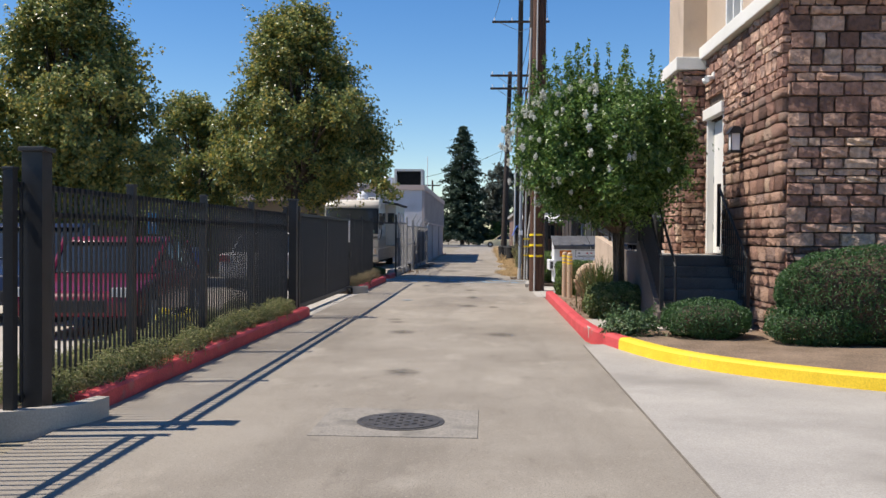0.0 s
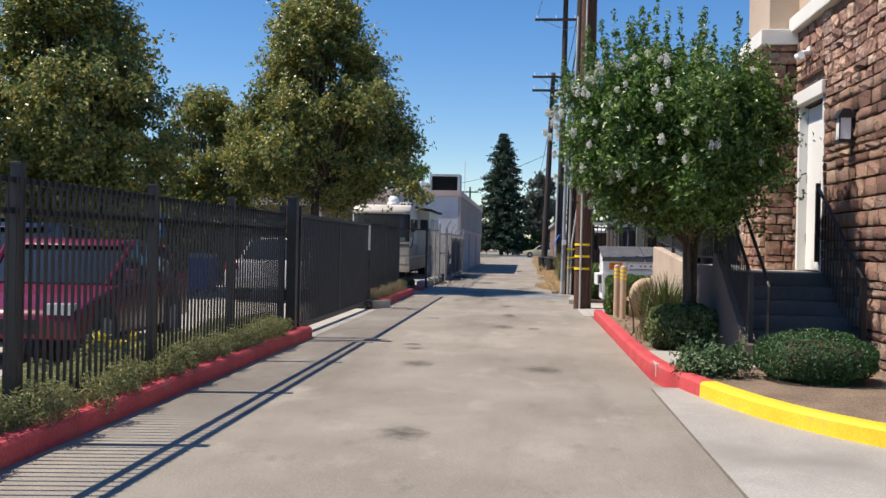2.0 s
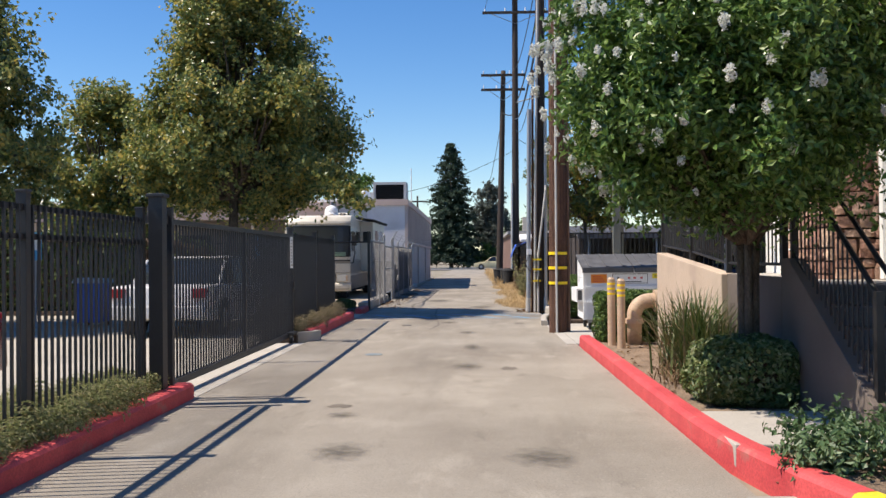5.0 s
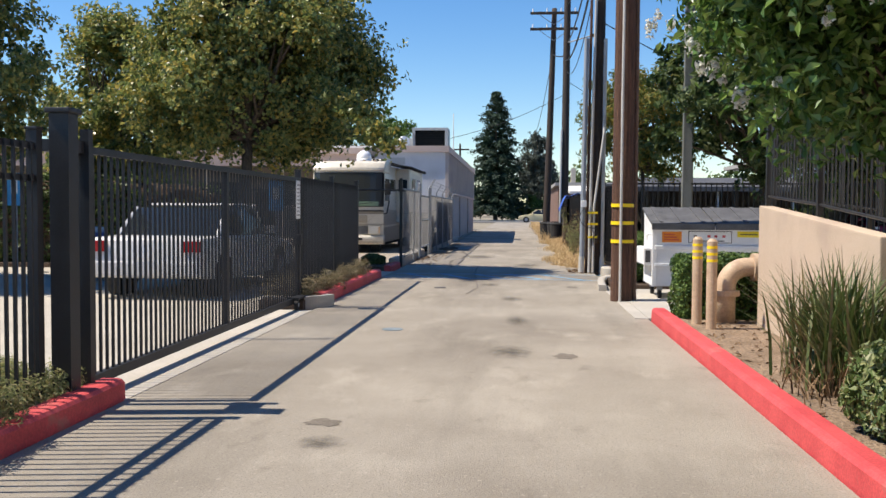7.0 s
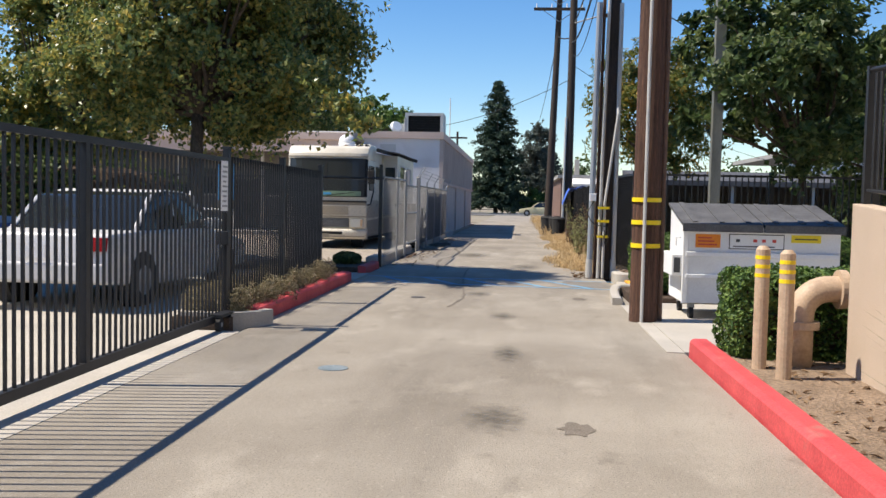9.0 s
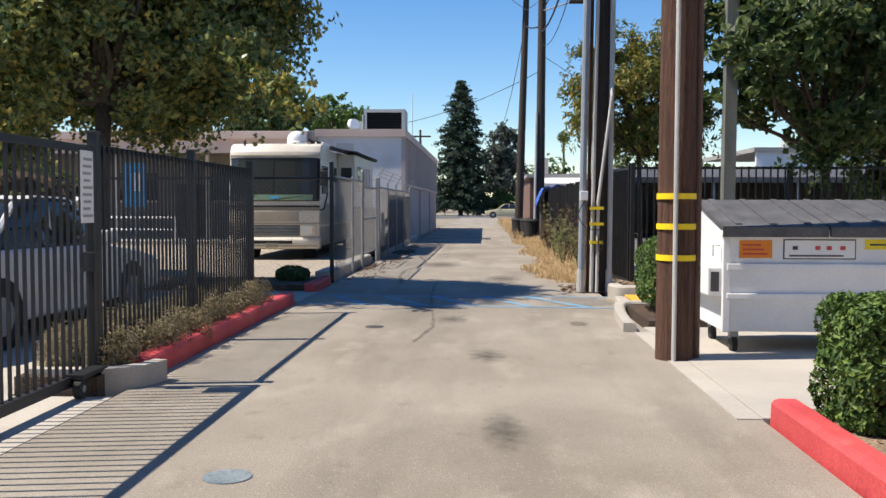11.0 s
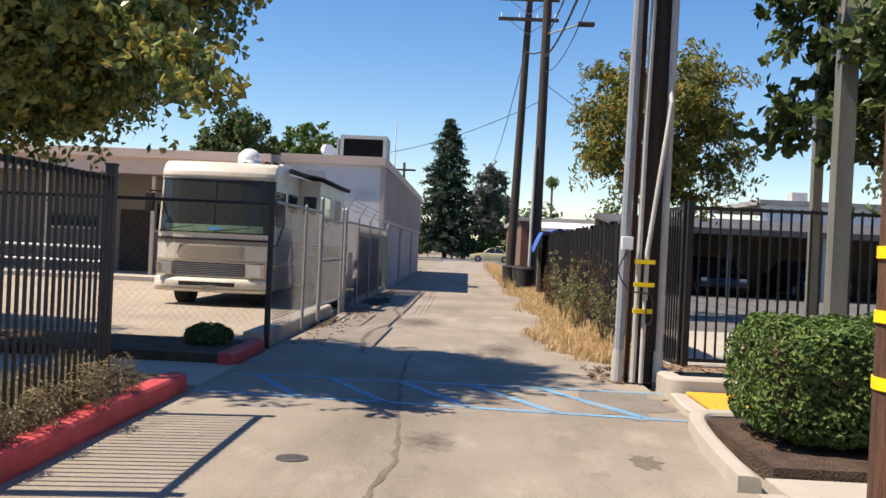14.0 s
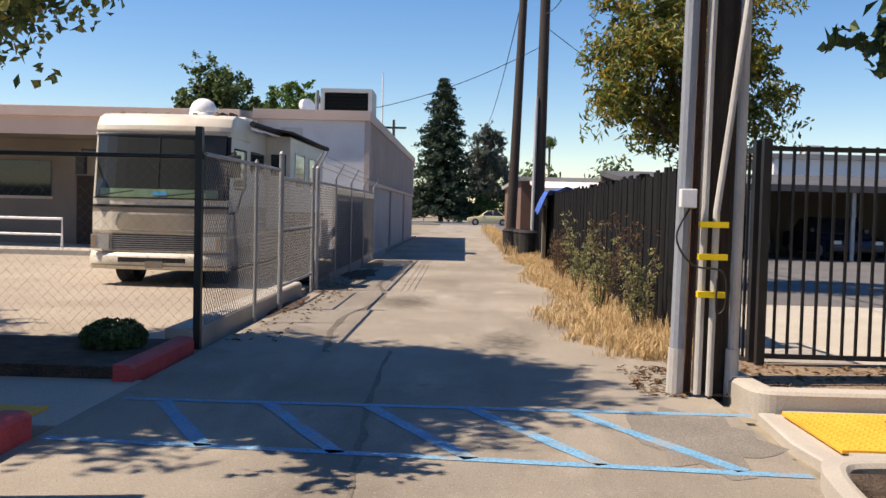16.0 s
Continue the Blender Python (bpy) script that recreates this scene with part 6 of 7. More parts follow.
bm = prism([(RY0 + 0.24, 0.34), (RY0 + 0.24, 1.44), (RY0 + 0.38, 2.5), (RY0 + 0.5, 2.74), (RY1 - 0.1, 2.80), (RY1, 2.66), (RY1, 0.34)], "x", RX0, RX1)
part("body", round_edges(bm, 0.06, 3), RV_CREAM, rv, "cream fibreglass body", True)
cap = bowed([(RY0 + 0.12, 2.46), (RY0 + 0.16, 2.62), (RY0 + 0.27, 2.76), (RY0 + 0.46, 2.83), (RY0 + 1.5, 2.85), (RY0 + 1.5, 2.46)], RX0 - 0.012, RX1 + 0.012)
part("front_cap", round_edges(cap, 0.012, 2), RV_CREAM, rv, "cream rounded roof cap", True)
part("cap_line", bowed([(RY0 + 0.115, 2.52), (RY0 + 0.12, 2.545), (RY0 + 0.2, 2.545), (RY0 + 0.2, 2.52)], RX0 - 0.01, RX1 + 0.01), RV_TAN, rv)
wsp = part("windscreen", bowed(band(1.45, 2.46, 0.01), RX0 + 0.05, RX1 - 0.05), glass_material("dusty_dark_glass", (0.04, 0.045, 0.045), 0.22), rv, "large dark windscreen")
part("windscreen_divider", bowed(band(1.46, 2.45, 0.018, 0.03), RXM - 0.012, RXM + 0.012), RUBBER, wsp)
part("gasket", bowed(band(1.43, 1.455, 0.02), RX0 + 0.03, RX1 - 0.03), RUBBER, wsp)
part("gasket", bowed(band(2.45, 2.475, 0.02), RX0 + 0.03, RX1 - 0.03), RUBBER, wsp)
part("sunshade", bowed([(RY0 - 0.016, 1.457), (RY0 - 0.002, 1.59), (RY0 + 0.03, 1.59), (RY0 + 0.02, 1.457)], RX0 + 0.14, RX1 - 0.14), GLASS_GREEN, wsp, "green sunshade along the foot of the glass")
part("sunshade_print", bowed([(RY0 - 0.018, 1.49), (RY0 - 0.01, 1.55), (RY0 + 0.0, 1.55), (RY0 - 0.005, 1.49)], RXM - 0.06, RXM + 0.16), SIGN_BLUE, wsp, "blue mark on the sunshade")
for x0, x1 in ((-6.95, -6.35), (-5.95, -5.2)):
    part("wiper", T((x0, RY0 - 0.03, 1.47), (x1, RY0 - 0.03, 1.56), 0.012, 0.008, 6), RUBBER, wsp)
for nm, z0, z1, out, mat, label in (("cowl", 1.33, 1.43, 0.01, RV_CREAM, ""), ("waist_line", 1.29, 1.33, 0.025, RUBBER, "dark waist moulding"), ("waist_band", 1.21, 1.29, 0.012, RV_SHADE, "taupe stripe"), ("nose_panel", 0.92, 1.21, 0.02, RV_CREAM, ""), ("nose_line", 0.885, 0.92, 0.03, RV_TAN, "tan stripe"), ("grille_surround", 0.58, 0.885, 0.01, RV_CREAM, "")):
    part(nm, bowed(band(z0, z1, out, 0.16), RX0 + 0.002, RX1 - 0.002), mat, rv, label)
part("nose_badge_panel", bowed(band(0.95, 1.18, 0.03, 0.05), RX0 + 0.46, RX1 - 0.46), RV_TAN, rv, "tan sunken nose panel")
gl = part("grille", bowed(band(0.61, 0.86, 0.016, 0.05), RX0 + 0.36, RX1 - 0.44), RUBBER, rv)
for i in range(7):
    part("grille_bar", bowed(band(0.622 + 0.034 * i, 0.638 + 0.034 * i, 0.034, 0.02), RX0 + 0.37, RX1 - 0.45), GALV, gl)
for x0, x1 in ((RX0 + 0.04, RX0 + 0.33), (RX1 - 0.40, RX1 - 0.05)):
    hl = part("headlamp", bowed(band(0.62, 0.85, 0.02, 0.08), x0, x1), LAMP_CLEAR, rv, "hazy headlamp")
    part("turn_signal", bowed(band(0.64, 0.83, 0.026, 0.05), x0 + 0.01, x0 + 0.075) if x0 < RXM else bowed(band(0.64, 0.83, 0.026, 0.05), x1 - 0.075, x1 - 0.01), PIPE_TAN, hl)
bmp = part("bumper", bowed([(RY0 - 0.05, 0.30), (RY0 - 0.09, 0.36), (RY0 - 0.09, 0.50), (RY0 - 0.04, 0.57), (RY0 + 0.25, 0.57), (RY0 + 0.25, 0.28)], RX0 - 0.01, RX1 + 0.01), RV_CREAM, rv, "", True)
part("bumper_slot", bowed([(RY0 - 0.098, 0.42), (RY0 - 0.098, 0.495), (RY0 - 0.06, 0.495), (RY0 - 0.06, 0.42)], RX0 + 0.5, RX1 - 0.6), RUBBER, bmp)
part("bumper_line", bowed([(RY0 - 0.094, 0.355), (RY0 - 0.096, 0.38), (RY0 - 0.06, 0.38), (RY0 - 0.06, 0.355)], RX0 + 0.02, RX1 - 0.02), RV_SHADE, bmp, "taupe bumper line")
part("licence_plate", B(RXM - 0.14, RXM + 0.14, RY0 - 0.115, RY0 - 0.1, 0.33, 0.44), RV_SHADE, bmp, "dusty plate")
for sx, x in ((-1, RX0), (1, RX1)):
    mr = part("mirror_arm", run(bmesh.new(), [(x, RY0 + 0.35, 2.2), (x + sx * 0.15, RY0 + 0.05, 2.2), (x + sx * 0.15, RY0 + 0.05, 1.95)], 0.02, 6), RUBBER, rv)
    part("mirror_head", B(x + sx * 0.15 - 0.09, x + sx * 0.15 + 0.09, RY0 - 0.01, RY0 + 0.08, 1.80, 2.16, 0.025), RUBBER, mr)
    for y, inset in ((RY0 + 0.95, 0.2), (RY1 - 2.2, 0.01)):
        w = part("tyre", round_edges(T((x - sx * (inset + 0.30), y, 0.40), (x - sx * inset, y, 0.40), 0.38, 0.38, 26), 0.02), RUBBER, rv)
        part("rim", T((x - sx * (inset + 0.04), y, 0.40), (x - sx * (inset - 0.012), y, 0.40), 0.22, 0.2, 16), GALV, w)
    part("a_pillar", T((x - sx * 0.03, RY0 + 0.20, 1.44), (x - sx * 0.03, RY0 + 0.34, 2.48), 0.045, 0.04, 8), RUBBER if sx > 0 else RV_CREAM, rv)
part("underbody", B(RX0 + 0.2, RX1 - 0.2, RY0 + 1.3, RY1 - 0.1, 0.22, 0.36), RUBBER, rv)
part("grab_strut", run(bmesh.new(), [(RX1 + 0.01, RY0 + 0.3, 1.22), (RX1 + 0.06, RY0 + 0.5, 1.24), (RX1 + 0.08, RY0 + 0.9, 1.62)], 0.02, 6), RUBBER, rv)
part("side_stripe", prism([(RY0 + 0.3, 1.14), (RY0 + 1.3, 1.36), (RY1, 1.22), (RY1, 0.94), (RY0 + 0.3, 0.86)], "x", RX1 + 0.002, RX1 + 0.008), RV_TAN, rv, "tan side stripe")
part("side_stripe", prism([(RY0 + 0.3, 0.80), (RY1, 0.88), (RY1, 0.36), (RY0 + 0.3, 0.36)], "x", RX1 + 0.002, RX1 + 0.008), RV_SHADE, rv, "taupe lower side")
part("side_window", B(RX1 - 0.01, RX1 + 0.014, RY0 + 0.55, RY0 + 1.35, 1.62, 2.3, 0.03), GLASS_DARK, rv)
part("side_window", B(RX1 - 0.01, RX1 + 0.014, RY0 + 1.7, RY0 + 2.7, 1.95, 2.32, 0.03), GLASS_DARK, rv)
SX = RX1 + 0.46
so = part("slide_out", B(RX1, SX, RY0 + 3.0, RY0 + 7.0, 0.92, 2.70, 0.02), RV_CREAM, rv, "extended slide-out room")
part("slide_window", B(RX1 + 0.09, SX - 0.08, RY0 + 2.985, RY0 + 3.002, 1.95, 2.35, 0.01), GLASS_DARK, so)
for y in (RY0 + 3.5, RY0 + 5.1):
    w = part("slide_window", B(SX - 0.005, SX + 0.01, y, y + 1.0, 1.75, 2.4, 0.02), GLASS_DARK, so)
    part("window_rim", B(SX, SX + 0.018, y - 0.03, y, 1.72, 2.43), BIN_WHITE, w)
    part("window_rim", B(SX, SX + 0.018, y + 1.0, y + 1.03, 1.72, 2.43), BIN_WHITE, w)
part("awning_roll", T((RX1 + 0.1, RY0 + 1.4, 2.78), (SX + 0.08, RY0 + 7.1, 2.74), 0.055, 0.055, 10), RUBBER, rv, "dark rolled awning")
part("awning_flap", prism([(RX1 - 0.1, 2.84), (SX + 0.1, 2.74), (SX + 0.1, 2.77), (RX1 - 0.1, 2.87)], "y", RY0 + 2.7, RY0 + 7.1), RUBBER, rv, "dark topper over the slide-out")
bm = bmesh.new()
bmesh.ops.create_uvsphere(bm, u_segments=20, v_segments=12, radius=0.24, matrix=Matrix.Translation((-5.75, RY0 + 1.7, 3.0)))
tube(bm, (-5.75, RY0 + 1.7, 2.82), (-5.75, RY0 + 1.7, 2.98), 0.24, 0.24, 20)
part("roof_dome", bm, BIN_WHITE, rv, "white satellite dome", True)
part("roof_unit", round_edges(B(RXM - 0.1, RXM + 0.8, RY0 + 2.6, RY0 + 3.6, 2.80, 3.02), 0.08, 3), RV_CREAM, rv)
for x in (-6.75, -6.4, -6.0, -5.55, -5.2):
    part("marker_lamp", B(x - 0.035, x + 0.035, RY0 + 0.5, RY0 + 0.58, 2.825, 2.865, 0.008), PIPE_TAN, rv)
for k, x in enumerate((-5.3, -5.2, -5.05)):
    part("air_horn", T((x, RY0 + 0.9, 2.88), (x, RY0 + 1.2 + 0.05 * k, 2.9), 0.04, 0.02, 10), RUBBER, rv)

# ---- chain-link fence ----
CX = -3.5
cl = thing("chain_link_fence", (CX, 33, 0.1), "galvanised chain-link fence with barbed-wire arms", "fence")


def wires(p0, p1, z0, z1, step, r, parent):
    """Diamond mesh of thin wire in an upright panel from p0 to p1."""
    a, b = Vector((*p0, 0)), Vector((*p1, 0))
    L, H = (b - a).length, z1 - z0
    d = (b - a) / L
    s = Vector((-d.y, d.x, 0)) * r
    V, F = [], []
    k = int((L + H) / step)
    for sgn in (1, -1):
        for i in range(k):
            u0 = -H + i * step if sgn > 0 else i * step
            u1 = u0 + H * sgn
            t0, t1 = 0.0, 1.0
            lo, hi = min(u0, u1), max(u0, u1)
            if hi <= 0 or lo >= L:
                continue
            if sgn > 0:
                t0, t1 = max(0, -u0 / H), min(1, (L - u0) / H)
            else:
                t0, t1 = max(0, (u0 - L) / H), min(1, u0 / H)
            if t1 - t0 < 0.01:
                continue
            q0 = a + d * (u0 + (u1 - u0) * t0) + Vector((0, 0, z0 + H * t0))
            q1 = a + d * (u0 + (u1 - u0) * t1) + Vector((0, 0, z0 + H * t1))
            n = Vector((0, 0, r)) if abs(d.x) > 0.5 else Vector((0, 0, r))
            o = len(V)
            V += [q0 + s, q0 - s + n, q0 - s - n, q1 + s, q1 - s + n, q1 - s - n]
            F += [(o, o + 1, o + 4, o + 3), (o + 1, o + 2, o + 5, o + 4), (o + 2, o, o + 3, o + 5)]
    return raw("wire_mesh", V, F, MESH_WIRE, parent)


for y, r, top, mt in ((32.1, 0.022, 1.86, GALV), (33.55, 0.035, 2.05, GALV), (36.05, 0.028, 1.98, GALV), (36.5, 0.035, 2.0, GALV), (38.6, 0.025, 1.9, GALV), (40.9, 0.025, 1.9, GALV), (43.3, 0.025, 1.9, GALV), (45.7, 0.025, 1.9, GALV)):
    p = part("post", T((CX, y, 0.0), (CX, y, top), r, r, 12), mt, cl)
    part("cap", T((CX, y, top), (CX, y, top + 0.04), r * 1.2, r * 0.5, 12), mt, p)
    if y > 36:
        part("barb_arm", T((CX, y, top), (CX + 0.16, y, top + 0.28), 0.015, 0.012, 6), GALV, p)
dp = part("end_post", B(CX - 0.085, CX - 0.02, 29.95, 30.02, 0.0, 2.08), BLACK_STEEL, cl, "dark square end post")
part("top_rail", T((CX, 30.0, 1.83), (CX, 33.5, 1.84), 0.02), GALV, cl)
part("top_rail", T((CX, 33.55, 1.74), (CX, 36.05, 1.74), 0.02), GALV, cl)
part("bottom_rail", T((CX, 33.55, 0.3), (CX, 36.05, 0.3), 0.02), GALV, cl)
part("middle_rail", T((CX, 33.55, 1.05), (CX, 36.05, 1.05), 0.016), GALV, cl)
part("top_rail", T((CX, 36.5, 1.78), (CX, 46.0, 1.78), 0.02), GALV, cl)
for k in range(3):
    part("barbed_wire", T((CX + 0.05 * (k + 1), 36.5, 2.0 + 0.085 * (k + 1) - 0.06), (CX + 0.05 * (k + 1), 45.8, 1.92 + 0.085 * (k + 1) - 0.06), 0.006, 0.006, 4), GALV, cl)
wires((CX, 30.0), (CX, 33.5), 0.22, 1.82, 0.085, 0.0022, cl)
wires((CX, 33.6), (CX, 36.0), 0.3, 1.73, 0.085, 0.0022, cl)
wires((CX, 36.5), (CX, 46.0), 0.18, 1.78, 0.085, 0.0028, cl)
cl2 = thing("chain_link_fence", (-8, 30.0, 0.1), "dark-railed chain-link fence across the front of the lot", "fence")
part("top_rail", T((CX, 29.99, 1.80), (-14.0, 30.1, 1.80), 0.022), BLACK_STEEL, cl2)
for x in (-7.9, -11.0, -14.0):
    part("post", T((x, 30.05, 0.0), (x, 30.05, 1.82), 0.025, 0.025, 10), BLACK_STEEL, cl2)
wires((-14.0, 30.08), (CX - 0.05, 30.0), 0.12, 1.79, 0.10, 0.0011, cl2)
slat = thing("fence_screen", (CX - 0.04, 37, 0.2), "pale weathered privacy slats behind the wire", "fence screen")
for i in range(64):
    y = 38.7 + i * 0.112
    part("slat", B(CX - 0.07, CX - 0.06, y, y + 0.085, 0.2, 1.72), surface("pale_slat", (0.34, 0.34, 0.35), (0.44, 0.44, 0.45), 3, 40, 0.1, 0.8, 0.05, vary=0.15) if i == 0 else bpy.data.materials["pale_slat"], slat)
cart2 = thing("waste_cart", (-3.9, 37.3, 0.03), "dark plastic wheeled waste cart behind the fence", "bin")
part("body", prism([(-4.15, 0.1), (-3.65, 0.1), (-3.6, 1.2), (-4.2, 1.2)], "y", 37.0, 37.6), RUBBER, cart2)
part("lid", B(-4.23, -3.57, 36.96, 37.66, 1.2, 1.27, 0.02), RUBBER, cart2)
part("wheel", T((-4.1, 37.55, 0.12), (-3.7, 37.55, 0.12), 0.12, 0.12, 14), RUBBER, cart2)

# ---- white building ----
wb = thing("white_building", (-6, 56, 0), "white block building with a louvred pink side wall", "building")
WX0, WX1, WY0, WY1, WZ = -16.0, -3.78, 46.2, 68.0, 3.82
part("wall_south", B(-6.75, WX1, WY0, WY0 + 0.25, -0.2, WZ), WALL_WHITE, wb)
part("wall_east", B(WX1 - 0.25, WX1 - 0.0, WY0 + 0.25, WY1, -0.2, WZ), WALL_PINK, wb)
part("wall_west", B(-6.75, -6.5, WY0 + 0.25, WY1, -0.2, WZ), WALL_WHITE, wb)
part("wall_north", B(-6.5, WX1 - 0.25, WY1 - 0.25, WY1, -0.2, WZ), WALL_WHITE, wb)
part("roof", B(-6.75, WX1, WY0, WY1, WZ, WZ + 0.06), ROOF_GREY, wb)
bm = bmesh.new()
box(bm, -6.85, WX1 + 0.10, WY0 - 0.10, WY0 + 0.02, WZ - 0.10, WZ + 0.16)
box(bm, WX1 - 0.02, WX1 + 0.10, WY0 + 0.02, WY1 + 0.1, WZ - 0.10, WZ + 0.16)
part("parapet", bm, FASCIA, wb, "pinkish parapet cap")
part("ledge", B(WX1, WX1 + 0.08, WY0 + 0.05, WY1, 2.02, 2.12), FASCIA, wb)
for i in range(58):
    y = WY0 + 0.3 + i * 0.37
    part("louvre", B(WX1, WX1 + 0.07, y, y + 0.12, 2.13, WZ - 0.12), WALL_PINK, wb)
part("corner_post", B(WX1 - 0.05, WX1 + 0.09, WY0 - 0.02, WY0 + 0.18, -0.2, WZ - 0.1), WALL_PINK, wb)
for y in (54.0, 61.0):
    part("drain_pipe", T((WX1 + 0.05, y, 0), (WX1 + 0.05, y, 2.0), 0.04), WALL_PINK, wb)
part("wall_vent", B(-6.1, -5.5, WY0 - 0.02, WY0, 3.2, 3.5), AC_GREY, wb)
part("vent_pipe", T((-5.2, WY0 + 0.4, WZ), (-5.2, WY0 + 0.4, WZ + 0.7), 0.05), GALV, wb)
ac = thing("rooftop_unit", (-4.8, 50.5, WZ + 0.06), "large grey rooftop cooler with a dark open side", "air conditioner")
bm = bmesh.new()
ax0, ax1, az0, az1 = -5.65, -4.05, WZ + 0.1, WZ + 1.25
box(bm, ax0, ax1, 50.0, 51.4, az1 - 0.12, az1)
box(bm, ax0, ax1, 50.0, 51.4, az0, az0 + 0.12)
box(bm, ax0, ax0 + 0.12, 50.0, 51.4, az0 + 0.12, az1 - 0.12)
box(bm, ax1 - 0.12, ax1, 50.0, 51.4, az0 + 0.12, az1 - 0.12)
part("casing", bm, AC_GREY, ac)
part("intake", B(ax0 + 0.12, ax1 - 0.12, 50.12, 50.2, az0 + 0.12, az1 - 0.12), AC_DARK, ac, "dark intake")
for i in range(9):
    z = az0 + 0.17 + i * 0.11
    part("louvre", B(ax0 + 0.12, ax1 - 0.12, 50.05, 50.1, z, z + 0.02), AC_DARK, ac)
part("leg", B(ax0 + 0.1, ax0 + 0.2, 50.1, 51.3, WZ + 0.06, az0), AC_GREY, ac)
part("leg", B(ax1 - 0.2, ax1 - 0.1, 50.1, 51.3, WZ + 0.06, az0), AC_GREY, ac)
part("duct", B(ax0 - 0.5, ax0, 50.3, 51.0, WZ + 0.06, az0 + 0.7, 0.02), AC_GREY, ac)
mast = thing("antenna_mast", (-3.95, 53, WZ), "thin pale antenna mast with a short crossbar", "antenna")
part("mast", T((-4.0, 53, WZ), (-4.0, 53, WZ + 2.2), 0.03, 0.02, 8), LABEL_WHITE, mast)
mast2 = thing("antenna_mast", (-3.9, 58, WZ), "small roof mast with a crossarm", "antenna")
part("mast", T((-4.0, 58, WZ), (-4.0, 58, WZ + 1.1), 0.06, 0.05, 8), FAR_POLE_WOOD, mast2)
part("crossbar", B(-4.5, -3.5, 57.97, 58.03, WZ + 0.75, WZ + 0.83), FAR_POLE_WOOD, mast2)
dish = thing("satellite_dish", (-5.9, 49, WZ), "small white satellite dish on the roof", "satellite dish")
part("pole", T((-5.9, 49, WZ), (-5.9, 49, WZ + 0.5), 0.025), GALV, dish)
part("reflector", T((-5.9, 49, WZ + 0.55), (-5.83, 48.9, WZ + 0.6), 0.26, 0.2, 16), LABEL_WHITE, dish)

# ---- low building behind the motorhome ----
lo = thing("low_building", (-25, 46, 0), "long low beige building with a deep pink fascia", "building")
# front wall and soffit have the porch shade in their colour
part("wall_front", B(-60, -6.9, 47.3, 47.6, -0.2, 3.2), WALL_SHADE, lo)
part("fascia", B(-60, -6.9, 45.0, 45.15, 3.10, 3.56), FASCIA, lo)
part("fascia_cap", B(-60, -6.9, 44.9, 45.1, 3.56, 3.82, 0.01), FASCIA, lo)
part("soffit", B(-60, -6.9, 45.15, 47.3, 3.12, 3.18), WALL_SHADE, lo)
part("porch_slab", B(-60, -7.2, 43.9, 47.3, -0.2, 0.16, 0.01), CONCRETE, lo, "pale concrete porch slab")
part("roof", prism([(45.1, 3.83), (52, 4.4), (60, 3.7), (60, 3.4), (45.1, 3.62)], "x", -60, -6.95), ROOF_GREY, lo)
for x in np.arange(-36, -7, 3.2):
    part("column", T((x, 45.3, 0), (x, 45.3, 3.05), 0.06, 0.06, 10), WALL_BEIGE, lo)
for x in (-32, -27, -22, -17.5, -13.6, -10.2):
    w = part("window", B(x - 0.75, x + 0.75, 47.26, 47.32, 1.5, 2.5), GLASS_DARK, lo)
    part("window_frame", B(x - 0.8, x + 0.8, 47.24, 47.3, 1.42, 1.5), WALL_BEIGE, w)
part("door", B(-11.6 - 0.5, -11.6 + 0.5, 47.25, 47.3, 0, 2.1), FAR_POLE_WOOD, lo)
rl = thing("pipe_rail", (-13, 44.3, 0.16), "low white pipe railing on the porch edge", "railing")
part("rail", run(bmesh.new(), [(-11.2, 44.3, 0.15), (-11.2, 44.3, 0.92), (-15.5, 44.4, 0.92), (-15.5, 44.4, 0.15)], 0.035), LABEL_WHITE, rl)
part("lower_rail", T((-11.2, 44.3, 0.52), (-15.5, 44.4, 0.52), 0.03), LABEL_WHITE, rl)
car("parked_car", "cream old pickup parked on the cross street", pose(1.4, 116.0, 0, 0, 0, 90), 4.6, 1.8, 1.5, CAR_CREAM)

# ---- right side beyond the iron fence ----
def iron_panel(name, label, a, b, z0, z1, gap=0.115):
    a, b = Vector((*a, 0)), Vector((*b, 0))
    f = thing(name, (a.x, a.y, z0), label, "fence")
    u = Vector((0, 0, 1))
    d = (b - a).normalized()
    rot = Matrix.Translation(a) @ Matrix.Rotation(math.atan2(d.y, d.x), 4, "Z")
    L = (b - a).length
    for z, nm in ((z1 - 0.05, "top_rail"), (z1 - 0.25, "middle_rail"), (z0 + 0.08, "bottom_rail")):
        if nm != "middle_rail":
            part(nm, B(0, L, -0.018, 0.018, z - 0.02, z + 0.02, m=rot), BLACK_STEEL, f)
    n = int(L / gap)
    me = bpy.data.meshes.new("picket")
    bm = B(-0.011, 0.011, -0.011, 0.011, 0, z1 - z0 - 0.08)
    bm.to_mesh(me)
    bm.free()
    me.materials.append(BLACK_STEEL)
    for i in range(1, n):
        p = a.lerp(b, i / n)
        o = new("picket", me)
        o.location = (p.x, p.y, z0 + 0.06)
        hang(o, f)
    k = max(1, round(L / 2.4))
    for i in range(k + 1):
        p = a.lerp(b, i / k)
        part("post", B(p.x - 0.035, p.x + 0.035, p.y - 0.035, p.y + 0.035, z0 - 0.1, z1 + 0.03), BLACK_STEEL, f)
    return f


